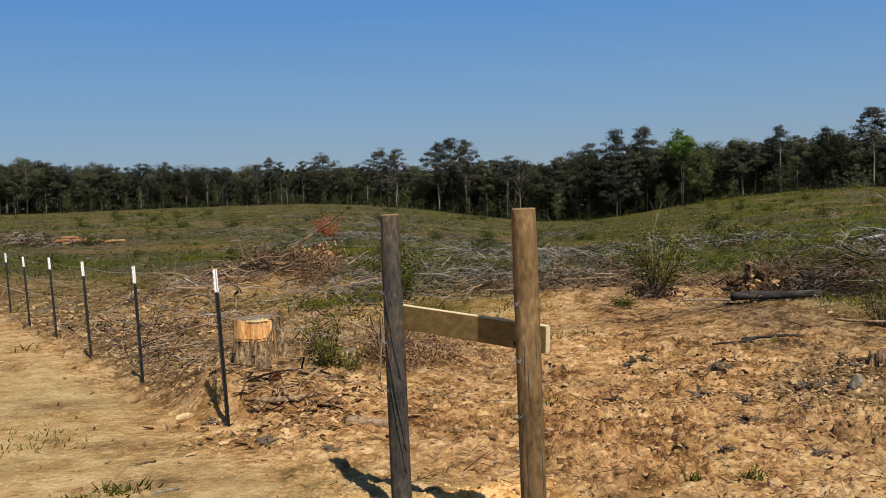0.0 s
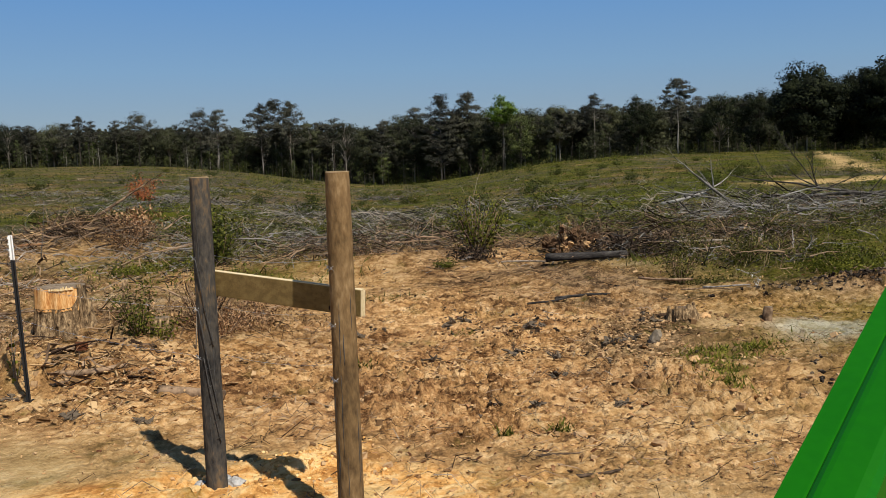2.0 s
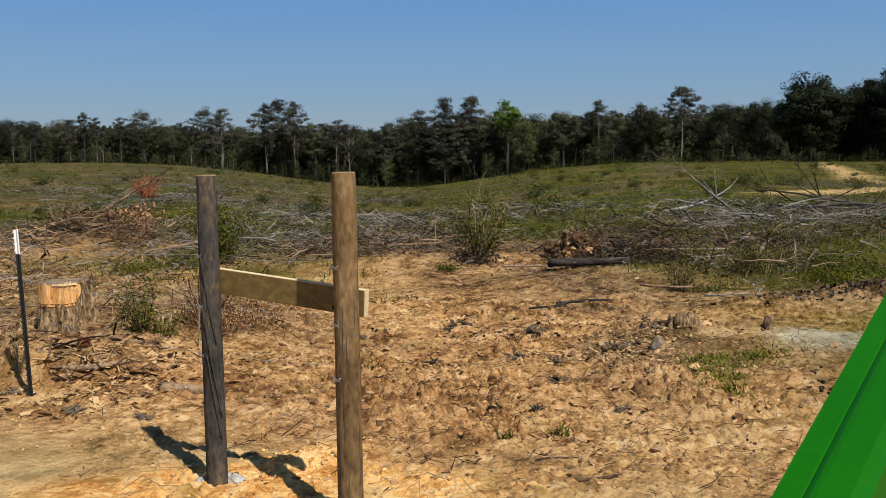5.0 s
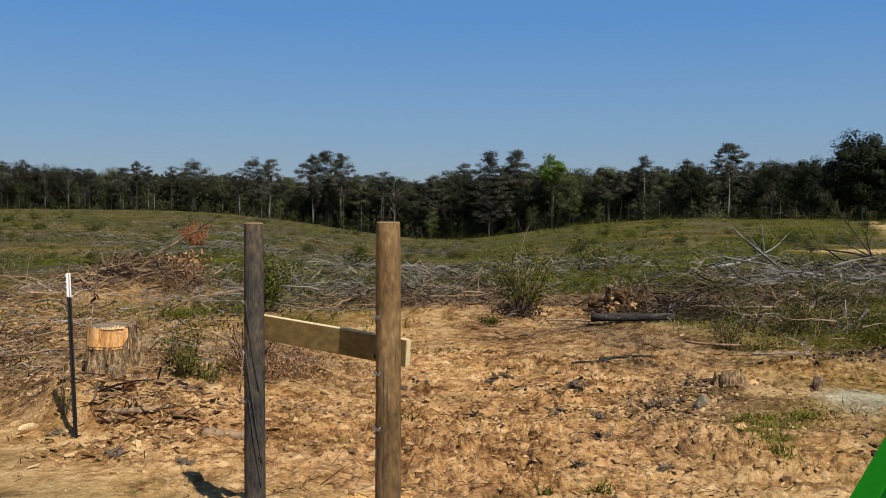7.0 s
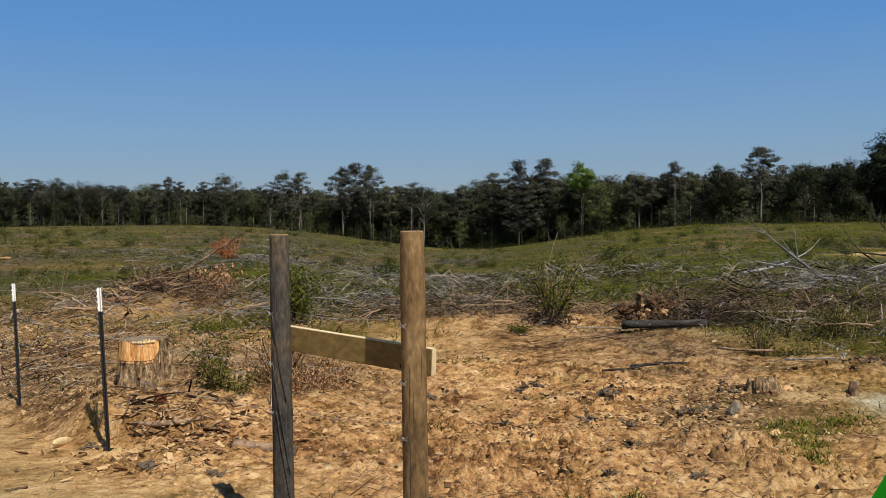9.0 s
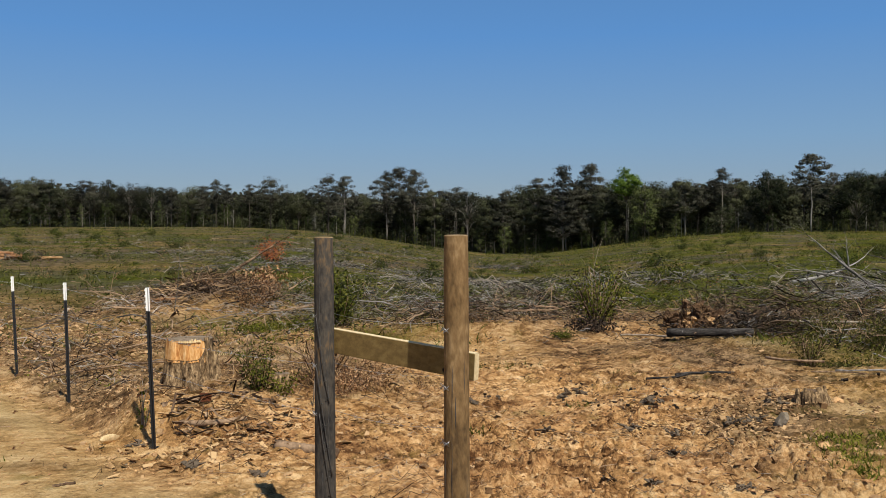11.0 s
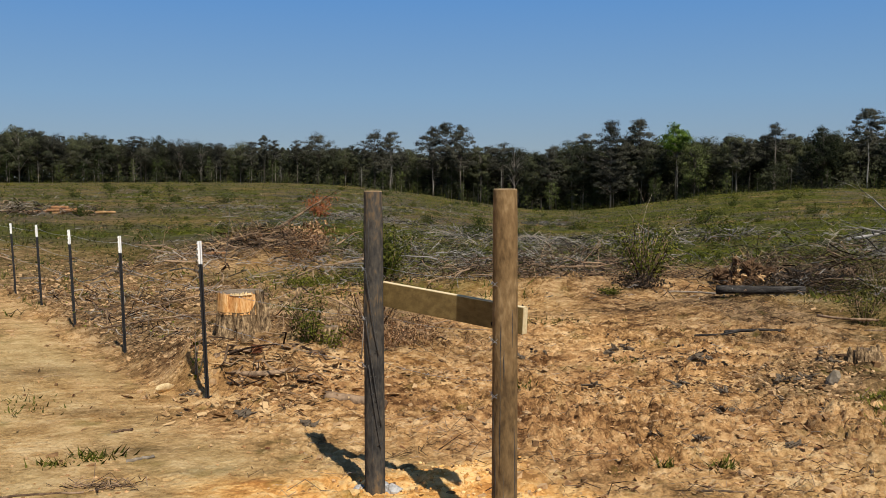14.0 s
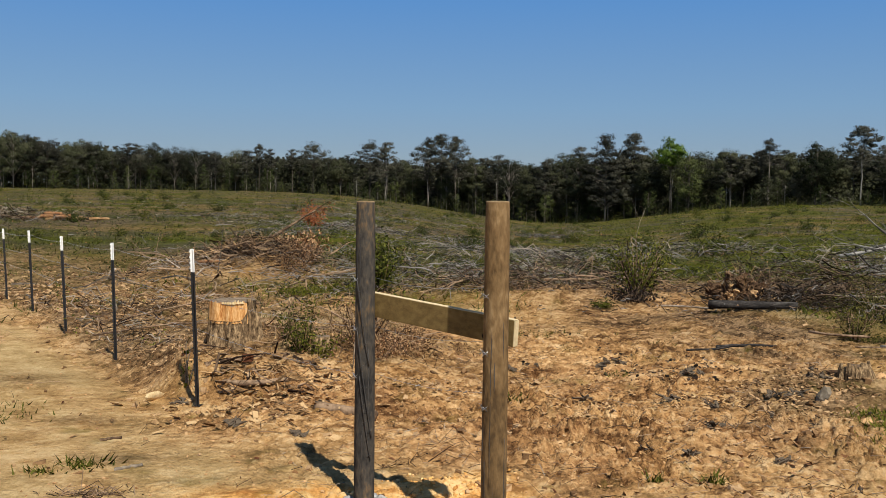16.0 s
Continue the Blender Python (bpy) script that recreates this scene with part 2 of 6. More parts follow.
def ground_material():
    m = bpy.data.materials.new("clearing_ground")
    m.use_nodes = True
    n, l = m.node_tree.nodes, m.node_tree.links
    b = n["Principled BSDF"]
    b.inputs["Roughness"].default_value = 0.95
    b.inputs["Specular IOR Level"].default_value = 0.03
    tc = n.new("ShaderNodeTexCoord")

    def tex(scale, detail=6, rough=0.6, lacun=2.0):
        t = n.new("ShaderNodeTexNoise")
        t.inputs["Scale"].default_value, t.inputs["Detail"].default_value, t.inputs["Roughness"].default_value = scale, detail, rough
        l.new(tc.outputs["Object"], t.inputs["Vector"])
        return t.outputs["Fac"]

    def ramp(fac, *stops):
        r = n.new("ShaderNodeValToRGB")
        e = r.color_ramp.elements
        while len(e) < len(stops):
            e.new(0.5)
        for i, (p, c) in enumerate(stops):
            e[i].position, e[i].color = p, (*c, 1)
        l.new(fac, r.inputs["Fac"])
        return r.outputs["Color"]

    def attr(name):
        a = n.new("ShaderNodeAttribute")
        a.attribute_name = name
        return a.outputs["Fac"]

    def math2(op, a, c):
        t = n.new("ShaderNodeMath")
        t.operation = op
        t.use_clamp = True
        for i, v in enumerate((a, c)):
            if isinstance(v, (int, float)):
                t.inputs[i].default_value = v
            else:
                l.new(v, t.inputs[i])
        return t.outputs[0]

    def harder(v, k):
        """Spreads a value about its middle."""
        t = n.new("ShaderNodeMath")
        t.operation = "MULTIPLY_ADD"
        l.new(v, t.inputs[0])
        t.inputs[1].default_value, t.inputs[2].default_value = k, 0.5 - 0.5 * k
        return t.outputs[0]

    def mixc(fac, a, c):
        t = n.new("ShaderNodeMix")
        t.data_type = "RGBA"
        l.new(fac, t.inputs["Factor"])
        l.new(a, t.inputs["A"])
        l.new(c, t.inputs["B"])
        return t.outputs["Result"]

    def cells(scale, warp=0.35):
        """Broken bits: a random value and the distance from the middle of each."""
        w = n.new("ShaderNodeTexNoise")
        w.inputs["Scale"].default_value, w.inputs["Detail"].default_value = scale * 0.8, 3
        l.new(tc.outputs["Object"], w.inputs["Vector"])
        mv = n.new("ShaderNodeVectorMath")
        mv.operation = "MULTIPLY_ADD"
        mv.inputs[1].default_value = (warp * 3 / scale,) * 3
        l.new(w.outputs["Color"], mv.inputs[0])
        l.new(tc.outputs["Object"], mv.inputs[2])
        v = n.new("ShaderNodeTexVoronoi")
        v.inputs["Scale"].default_value, v.inputs["Randomness"].default_value = scale, 1.0
        l.new(mv.outputs[0], v.inputs["Vector"])
        s = n.new("ShaderNodeSeparateColor")
        l.new(v.outputs["Color"], s.inputs[0])
        return s.outputs["Red"], v.outputs["Distance"]

    wide, mid, fine, grit = tex(0.55, 5), tex(2.2), tex(11, 9, 0.78), tex(70, 5, 0.7)
    turned = n.new("ShaderNodeMapping")
    turned.inputs["Rotation"].default_value, turned.inputs["Scale"].default_value = (0, 0, radians(-14)), (0.75, 1.35, 1)
    l.new(tc.outputs["Object"], turned.inputs["Vector"])
    dragged = n.new("ShaderNodeTexNoise")
    dragged.inputs["Scale"].default_value, dragged.inputs["Detail"].default_value, dragged.inputs["Roughness"].default_value = 7.0, 8, 0.68
    l.new(turned.outputs[0], dragged.inputs["Vector"])
    streak = dragged.outputs["Fac"]
    chip, chip_d = cells(22.0)
    bit, bit_d = cells(60.0)
    mixed = math2("ADD", math2("MULTIPLY", chip, 0.5), math2("MULTIPLY", bit, 0.5))
    blend = math2("ADD", math2("MULTIPLY", mid, 0.24), math2("MULTIPLY", streak, 0.50))
    blend = math2("ADD", blend, math2("MULTIPLY", wide, 0.18))
    blend = math2("ADD", blend, math2("MULTIPLY", mixed, 0.08))
    blend = harder(blend, 3.3)
    soft = math2("ADD", math2("MULTIPLY", mid, 0.45), math2("MULTIPLY", fine, 0.45))
    soft = math2("ADD", soft, math2("MULTIPLY", mixed, 0.10))
    soft = harder(soft, 1.6)
    dirt = ramp(blend, (0.20, (0.10, 0.048, 0.019)), (0.34, (0.27, 0.142, 0.055)), (0.50, (0.45, 0.252, 0.100)), (0.64, (0.585, 0.355, 0.155)), (0.82, (0.74, 0.51, 0.27)))
    sand = ramp(soft, (0.26, (0.225, 0.142, 0.055)), (0.40, (0.385, 0.255, 0.105)), (0.56, (0.53, 0.37, 0.17)), (0.74, (0.66, 0.50, 0.27)))
    orange = ramp(blend, (0.22, (0.46, 0.20, 0.055)), (0.44, (0.76, 0.40, 0.125)), (0.7, (0.90, 0.60, 0.27)))
    pale = ramp(blend, (0.25, (0.40, 0.31, 0.19)), (0.45, (0.65, 0.55, 0.40)), (0.68, (0.83, 0.75, 0.60)))
    dark = ramp(blend, (0.28, (0.026, 0.016, 0.009)), (0.5, (0.115, 0.071, 0.038)), (0.72, (0.31, 0.2, 0.105)))
    veg = ramp(math2("ADD", math2("MULTIPLY", tex(0.5, 8, 0.75), 0.5), math2("MULTIPLY", tex(5, 8, 0.75), 0.5)),  # weeds, straw and litter
               (0.36, (0.008, 0.011, 0.002)), (0.44, (0.030, 0.036, 0.003)), (0.52, (0.074, 0.080, 0.006)), (0.60, (0.112, 0.108, 0.014)), (0.70, (0.14, 0.112, 0.045)))
    c = mixc(attr("track"), dirt, sand)
    # dark bark specks that also paint the small shadows between litter
    crumb = ramp(math2("ADD", math2("MULTIPLY", tex(19, 5, 0.62), 0.66), math2("MULTIPLY", tex(1.4, 4), 0.34)), (0.385, (1, 1, 1)), (0.42, (0, 0, 0)))
    husk = ramp(math2("ADD", math2("MULTIPLY", tex(15, 5, 0.66), 0.75), math2("MULTIPLY", wide, 0.25)), (0.565, (0, 0, 0)), (0.61, (1, 1, 1)))
    bark = n.new("ShaderNodeRGB")
    bark.outputs[0].default_value = (0.10, 0.052, 0.025, 1)
    straw = n.new("ShaderNodeRGB")
    straw.outputs[0].default_value = (0.76, 0.54, 0.29, 1)
    loose = math2("SUBTRACT", 1.0, math2("MULTIPLY", attr("track"), 0.65))
    c = mixc(math2("MULTIPLY", husk, math2("MULTIPLY", loose, 0.6)), c, straw.outputs[0])
    c = mixc(math2("MULTIPLY", crumb, math2("MULTIPLY", loose, 0.75)), c, bark.outputs[0])
    mulch = ramp(blend, (0.20, (0.09, 0.040, 0.017)), (0.38, (0.26, 0.130, 0.055)), (0.54, (0.43, 0.235, 0.098)), (0.74, (0.63, 0.39, 0.185)))
    for name, colour in (("mulch", mulch), ("dust", sand), ("dark", dark), ("orange", orange), ("pale", pale), ("veg", veg)):
        c = mixc(attr(name), c, colour)
    far = math2("MULTIPLY", attr("lane"), 1.0)
    grey = ramp(math2("ADD", math2("MULTIPLY", fine, 0.6), math2("MULTIPLY", mid, 0.4)), (0.38, (0.022, 0.017, 0.013)), (0.48, (0.056, 0.044, 0.034)), (0.56, (0.11, 0.092, 0.073)), (0.68, (0.25, 0.22, 0.18)))
    c = mixc(attr("slash"), c, grey)
    c = mixc(far, c, sand)
    l.new(c, b.inputs["Base Color"])
    bp = n.new("ShaderNodeBump")
    bp.inputs["Strength"].default_value, bp.inputs["Distance"].default_value = 1.0, 0.06
    h = math2("ADD", math2("MULTIPLY", fine, 0.45), math2("MULTIPLY", grit, 0.2))
    h = math2("SUBTRACT", math2("ADD", h, math2("MULTIPLY", chip, 0.28)), math2("MULTIPLY", chip_d, 0.25))
    l.new(h, bp.inputs["Height"])
    l.new(bp.outputs["Normal"], b.inputs["Normal"])
    return m


# ---- building helpers ----
def lattice(ix, iy, seed):
    h = (ix.astype(np.int64) * 374761393 + iy.astype(np.int64) * 668265263 + seed * 974634777) & 0x7FFFFFFF
    h = ((h ^ (h >> 13)) * 1274126177) & 0x7FFFFFFF
    return ((h ^ (h >> 16)) & 0xFFFF) / 65535.0


def value_noise(x, y, seed=0):
    ix, iy = np.floor(x), np.floor(y)
    fx, fy = x - ix, y - iy
    fx, fy = fx * fx * (3 - 2 * fx), fy * fy * (3 - 2 * fy)
    a, b = lattice(ix, iy, seed), lattice(ix + 1, iy, seed)
    c, d = lattice(ix, iy + 1, seed), lattice(ix + 1, iy + 1, seed)
    return (a + (b - a) * fx) * (1 - fy) + (c + (d - c) * fx) * fy - 0.5


def fbm(x, y, octaves=4, seed=0):
    out, amp = 0.0, 1.0
    for k in range(octaves):
        out = out + amp * value_noise(x * 2.03**k + 17.3 * k, y * 2.03**k - 9.1 * k, seed + k)
        amp *= 0.5
    return out


def step(lo, hi, v):
    u = np.clip((v - lo) / (hi - lo), 0, 1)
    return u * u * (3 - 2 * u)


def spot(x, y, cx, cy, rx, ry, turn=0.0):
    c, s = math.cos(radians(turn)), math.sin(radians(turn))
    u, v = ((x - cx) * c + (y - cy) * s) / rx, (-(x - cx) * s + (y - cy) * c) / ry
    return np.exp(-(u * u + v * v))


FENCE_FOOT, FENCE_WAY = np.array([-0.39, 5.59]), np.array([-0.5405, 0.8414])


def fence_side(x, y):
    """Metres to the left of the fence's line."""
    return -((x - FENCE_FOOT[0]) * FENCE_WAY[1] - (y - FENCE_FOOT[1]) * FENCE_WAY[0])


def zones(x, y):
    r, wob = np.hypot(x, y), fbm(x * 0.5, y * 0.5, 4, 40)
    az = np.degrees(np.arctan2(x, y))
    side = fence_side(x, y) + 0.5 * wob
    bare = step(6, 9, -az) * (1 - step(0, 4, r + 2.5 * wob - 19 - 9 * step(11, 15, -az)))
    track = step(0.1, 0.8, side) * (1 - step(40, 60, r)) * np.clip(0.75 + 0.9 * fbm((x * 0.5405 - y * 0.8414) * 0.5, fence_side(x, y) * 2.2, 4, 44), 0.1, 1)
    near_gate = 1 - step(0.9, 2.2, np.hypot(x + 0.1, (y - 4.9) * 1.0) + 0.8 * wob)
    track = np.maximum(track, 0.55 * (1 - step(5.6, 7.0, y + 1.0 * wob + 0.5 * x)))
    track = np.maximum(track, np.clip(1.6 * spot(x, y, 7.4, 16.6, 0.9, 0.45) + 0.5 * spot(x, y, 3.6, 5.6, 1.9, 1.0, 25) + 1.2 * spot(x, y, 4.6, 9.0, 1.2, 0.7) + 0.5 * wob - 0.4, 0, 0.8))
    orange = np.clip(2.6 * spot(x, y, -0.35, 5.4, 1.1, 0.42, -14) + 2.3 * spot(x, y, 0.3, 5.25, 0.95, 0.42) + 1.7 * spot(x, y, 0.2, 5.92, 0.55, 0.26, 20) - 0.45 + 0.6 * wob + 0.7 * fbm(x * 2.6, y * 2.6, 3, 57), 0, 1)
    orange = np.maximum(orange, np.clip(0.9 * spot(x, y, 0.0, 5.25, 0.8, 0.35, -20) + 0.15 * spot(x, y, 1.9, 15.6, 2.2, 1.2, -10) + 0.4 * spot(x, y, 0.2, 9.3, 2.0, 0.9, 10) + 0.5 * wob - 0.1, 0, 0.7))
    pale = np.clip(2.4 * spot(x, y, 6.0, 8.45, 0.85, 0.42, -22) + 0.5 * spot(x, y, 5.1, 8.0, 1.0, 0.5, 60) - 0.45 + 0.9 * wob, 0, 1)
    clot = step(-0.10, 0.28, fbm(x * 1.1, y * 1.1, 4, 46))
    # dark earth, plus shade inside the brush heaps put into the ground colour
    dark = (0.42 + 0.58 * np.maximum(clot, step(13.5, 15.0, y + 0.5 * x - 1.5))) * np.clip(spot(x, y, -2.2, 9.9, 2.2, 0.8, -15) * 0.45 + spot(x, y, 4.7, 15.2, 4.0, 1.6, -8) * 0.8 + 0.5 * spot(x, y, 3.2, 12.0, 1.8, 1.2) + 1.6 * spot(x, y, 10.0, 15.6, 4.4, 3.0) + 1.2 * spot(x, y, 7.9, 10.6, 1.1, 0.42, 0) + 0.8 * spot(x, y, 3.0, 17.4, 5.0, 1.2) + 0.55 * spot(x, y, 4.3, 12.6, 2.4, 1.6) + 0.5 * spot(x, y, 3.9, 7.8, 1.6, 1.3) + 0.6 * spot(x, y, 13.0, 21.5, 6, 2.5) + 0.46 * step(2.2, 4.6, x) * step(7.0, 9.0, y) * (1 - step(12, 16, y))
                   + 1.0 * spot(x, y, 7.0, 12.0, 2.4, 1.3) + 0.9 * spot(x, y, 6.9, 10.6, 1.8, 0.7) + 0.5 * spot(x, y, 4.6, 10.6, 2.0, 1.0) + 0.8 * spot(x, y, 5.0, 13.7, 2.6, 0.8) + 0.7 * spot(x, y, 3.0, 8.2, 2.2, 1.2) * step(-0.1, 0.35, fbm(x * 2.2, y * 2.2, 4, 47)) + 0.9 * wob - 0.25, 0, 0.93)
    strip = step(-4.6, -3.2, fence_side(x, y) + 1.2 * wob) * (1 - step(24, 29, r + 3 * wob))
    dark = np.maximum(dark, np.clip(0.8 * step(17, 24, r) * (1 - 0.4 * bare) + (0.44 + 0.36 * clot) * np.maximum(bare, strip) * step(8.2, 9.6, y) + 0.75 * spot(x, y, -4.4, 13.2, 2.6, 2.6) + 0.75 * spot(x, y, -2.9, 9.9, 1.7, 1.3) + 0.4 * wob - 0.1, 0, 0.85) * (1 - step(-0.2, 0.4, fence_side(x, y))))
    dark = np.maximum(dark, np.clip(0.75 * spot(x, y, -2.84, 7.62, 0.32, 0.16) + 0.6 * spot(x, y, -2.2, 6.5, 0.3, 0.14) + 0.4 * spot(x, y, -4.3, 9.6, 0.5, 0.6) + 0.35 * wob - 0.05, 0, 0.5) * step(-0.1, 0.5, fence_side(x, y)))
    dark = np.maximum(dark, 0.8 * step(21, 28, r) * (1 - track))
    dark = np.maximum(dark, np.clip(1.3 * spot(x, y, 7.9, 10.7, 1.3, 0.6, 0) + 0.9 * spot(x, y, 6.6, 10.6, 1.2, 0.5) + (0.2 + 0.5 * clot) * spot(x, y, 3.7, 7.6, 1.3, 1.8) + 0.5 * wob - 0.15, 0, 0.9))
    edge = 16.5 + 2.5 * np.sin(az * 0.13) - 3.8 * step(14, 26, az) - 1.5 * step(-3, 5, -az)
    veg = step(-2.5, 4.0, r - edge + 5 * fbm(x * 0.25, y * 0.25, 4, 50)) * np.clip(0.76 + 0.20 * step(4, 12, az) + 1.3 * fbm(x * 0.22, y * 0.22, 5, 51), 0.42, 1.0)
    tuft = np.clip(0.9 * spot(x, y, 4.1, 7.8, 0.4, 0.3) + 0.7 * spot(x, y, 3.7, 7.0, 0.25, 0.4) + 1.2 * fbm(x * 4, y * 4, 3, 52) - 0.35, 0, 0.5)
    veg = veg * (1 - np.clip(1.3 * spot(x, y, -3.6, 15.0, 3.4, 3.2) - 0.9 * step(-0.05, 0.25, fbm(x * 0.8, y * 0.8, 3, 58)), 0, 0.85))
    veg = np.maximum(veg * (1 - 0.55 * bare) * (1 - 0.5 * strip) * (1 - track) * (1 - np.clip(1.6 * spot(x, y, 7.9, 10.6, 1.3, 0.55, 0), 0, 1)), tuft)
    lane = (step(-1, 1, 1.3 - np.abs(y - 40 - 0.15 * (x - 27) - 2 * wob)) * step(21, 25, x) + step(-1.2, 1.2, 1.0 - np.abs(0.845 * x - 0.534 * y - 3.9 - 1.2 * wob)) * step(56, 64, 0.534 * x + 0.845 * y) * step(0, 10, x) * (1 - step(150, 180, r)))
    heap = spot(x, y, -4.5, 22.0, 2.6, 1.9)
    mulch = np.clip(1.2 * heap + 0.6 * spot(x, y, 1.6, 7.0, 1.7, 1.6, 10) + 0.6 * spot(x, y, 2.6, 9.6, 1.6, 1.4) + 0.5 * spot(x, y, -1.3, 8.1, 1.1, 0.6) + 1.3 * fbm(x * 1.1, y * 1.1, 4, 48) - 0.08, 0, 0.75) * (1 - track)
    slash = step(17, 24, r - 7 * step(10, 14, -az)) * np.clip(0.40 + 1.9 * fbm(x * 0.16, y * 0.30, 5, 53) - 0.42 * step(7, 13, az) * step(24, 34, r), 0, 0.85) * (1 - track)
    slash = slash * (1 - np.clip(1.5 * heap, 0, 0.9)) * (1 - 0.3 * step(7, 12, -az))
    veg, dark = veg * (1 - np.clip(1.1 * heap, 0, 0.85)), dark * (1 - 0.6 * heap * (1 - clot))
    dust = np.clip(0.22 * np.maximum(strip, 0.7 * bare) * step(9, 11, y) + 0.5 * spot(x, y, 3.9, 8.6, 1.2, 0.8) + 0.6 * wob, 0, 0.55) * (1 - track)
    return dict(mulch=mulch, dust=dust, slash=slash, track=track, orange=orange, pale=pale, dark=dark, veg=veg, lane=np.clip(lane, 0, 1))


def terrain(x, y):
    """The lie of the land, without clods."""
    r, az = np.hypot(x, y), np.degrees(np.arctan2(x, y))
    d = az - 7.7
    k = -0.003 + 0.004 / (1 + np.exp(-d / 4)) + 0.030 * np.exp(-((d / np.where(d < 0, 9.5, 8.8)) ** 2))
    z = -k * (np.log1p(np.exp(np.clip((np.minimum(r, 340) - 14) / 3, -30, 200))) * 3)
    inside = step(-0.32, 0.22, -fence_side(x, y))
    z = z - 0.36 * spot(x, y, -10, 20.5, 9, 9) - 0.10 * spot(x, y, -3.7, 10.7, 2.2, 1.6, -57)
    z = z + inside * (0.42 * spot(x, y, -1.7, 9.9, 1.7, 1.05, -20) + 0.12 * spot(x, y, -3.0, 13.5, 3, 1.6, -30))
    z = z + 0.42 * spot(x, y, -4.2, 22.5, 1.9, 1.1, 5) + 0.18 * spot(x, y, -5.6, 21.2, 1.6, 1.2)
    z = z + 0.24 * spot(x, y, 2.0, 16.6, 2.6, 1.0, -5) + 0.22 * spot(x, y, 7.5, 17.5, 5.0, 1.6, -10) + 0.10 * spot(x, y, -0.2, 8.2, 1.1, 0.5, 20)
    z = z + 0.12 * spot(x, y, 4.3, 9.4, 1.5, 0.7, 10) + 0.20 * spot(x, y, 7.6, 10.55, 1.4, 0.3, 0) + inside * (0.27 * spot(x, y, -2.0, 9.0, 0.95, 0.42, -10) - 0.13 * spot(x, y, -1.95, 8.88, 0.38, 0.2) + 0.24 * spot(x, y, -2.42, 8.72, 0.42, 0.26, -30))
    z = z + 0.075 * spot(x, y, 0.12, 5.80, 0.26, 0.12, -20) + 0.05 * spot(x, y, -0.12, 5.42, 0.22, 0.10, 10) + 0.05 * spot(x, y, 0.35, 5.95, 0.2, 0.12)
    return z + 0.25 * fbm(x * 0.08, y * 0.08, 3, 3) * step(15, 60, r)


def cell_noise(x, y, seed=0):
    """Distance to the nearest of one scattered point a cell, and that cell's own random value."""
    ix, iy = np.floor(x), np.floor(y)
    best, own = np.full(np.shape(x), 9.0), np.zeros(np.shape(x))
    for dx in (-1, 0, 1):
        for dy in (-1, 0, 1):
            cx, cy = ix + dx, iy + dy
            d = np.hypot(cx + lattice(cx, cy, seed) - x, cy + lattice(cx, cy, seed + 1) - y)
            own = np.where(d < best, lattice(cx, cy, seed + 2), own)
            best = np.minimum(d, best)
    return best, own


def relief(x, y):
    r = np.hypot(x, y)
    side = fence_side(x, y)
    wob = fbm(x * 0.5, y * 0.5, 4, 40)
    calm = 1 - 0.86 * step(-0.1, 0.7, side + 0.5 * wob) * (1 - step(40, 60, r))
    calm = calm * (0.5 + 0.5 * step(5.6, 7.6, y + 0.5 * x + 1.0 * wob))
    calm = calm * (1 - 0.45 * np.clip(1.4 * spot(x, y, 6.15, 8.85, 1.05, 0.5, -15), 0, 1))
    torn = 0.3 + 0.95 * step(-0.15, 0.3, fbm(x * 0.9, y * 0.9, 3, 60))
    lumps = 0.085 * fbm(x * 1.3, y * 1.3, 3, 5) * step(6, 10, r)
    wx, wy = x + 0.10 * fbm(x * 4, y * 4, 2, 61), y + 0.10 * fbm(x * 4, y * 4, 2, 63)
    d1, o1 = cell_noise(wx * 3.0, wy * 3.0, 70)
    d2, o2 = cell_noise(wx * 8.5, wy * 8.5, 75)
    d3, o3 = cell_noise(wx * 17.0, wy * 17.0, 85)
    d4, o4 = cell_noise(wx * 33.0, wy * 33.0, 95)
    drag = 0.05 * fbm(x * 0.7 + 0.1 * y, y * 6.5 - 0.9 * x, 3, 66) * step(0.2, 0.9, x) * step(5.4, 6.4, y) * (1 - step(11, 15, y))
    clods = drag + (1 - step(25, 45, r)) * (0.075 * (1 - 0.6 * step(10, 14, r)) * np.minimum(0.55 - d1, 0.4) * (0.2 + o1) + 0.22 * (1 - 0.75 * step(8, 13, r)) * np.minimum(0.55 - d2, 0.17) * (0.1 + 1.5 * o2) + 0.085 * np.minimum(0.5 - d3, 0.15) * 1.8 * o3 + 0.04 * np.minimum(0.5 - d4, 0.16) * 1.6 * o4 * (1 - step(9, 14, r))) * torn
    return (lumps + clods + 0.045 * fbm(x * 14, y * 14, 2, 11) * (1 - step(20, 30, r))) * calm * (1 - 0.6 * step(40, 120, r))


def height(x, y):
    x, y = np.asarray(x, float), np.asarray(y, float)
    return terrain(x, y) + relief(x, y)


def on(x, y, up=0.0):
    return Vector((x, y, float(height(x, y)) + up))


def mesh_of(name, verts, faces, mat, smooth=False):
    """A mesh from arrays: verts N x 3, faces M x 3 or M x 4."""
    verts, faces = np.asarray(verts, np.float32), np.asarray(faces, np.int32)
    me = bpy.data.meshes.new(name)
    k = faces.shape[1]
    me.vertices.add(len(verts))
    me.vertices.foreach_set("co", verts.ravel())
    me.loops.add(faces.size)
    me.loops.foreach_set("vertex_index", faces.ravel())
    me.polygons.add(len(faces))
    me.polygons.foreach_set("loop_start", np.arange(0, faces.size, k, dtype=np.int32))
    me.polygons.foreach_set("use_smooth", np.full(len(faces), smooth))
    me.update(calc_edges=True)
    me.validate()
    me.materials.append(mat)
    return me


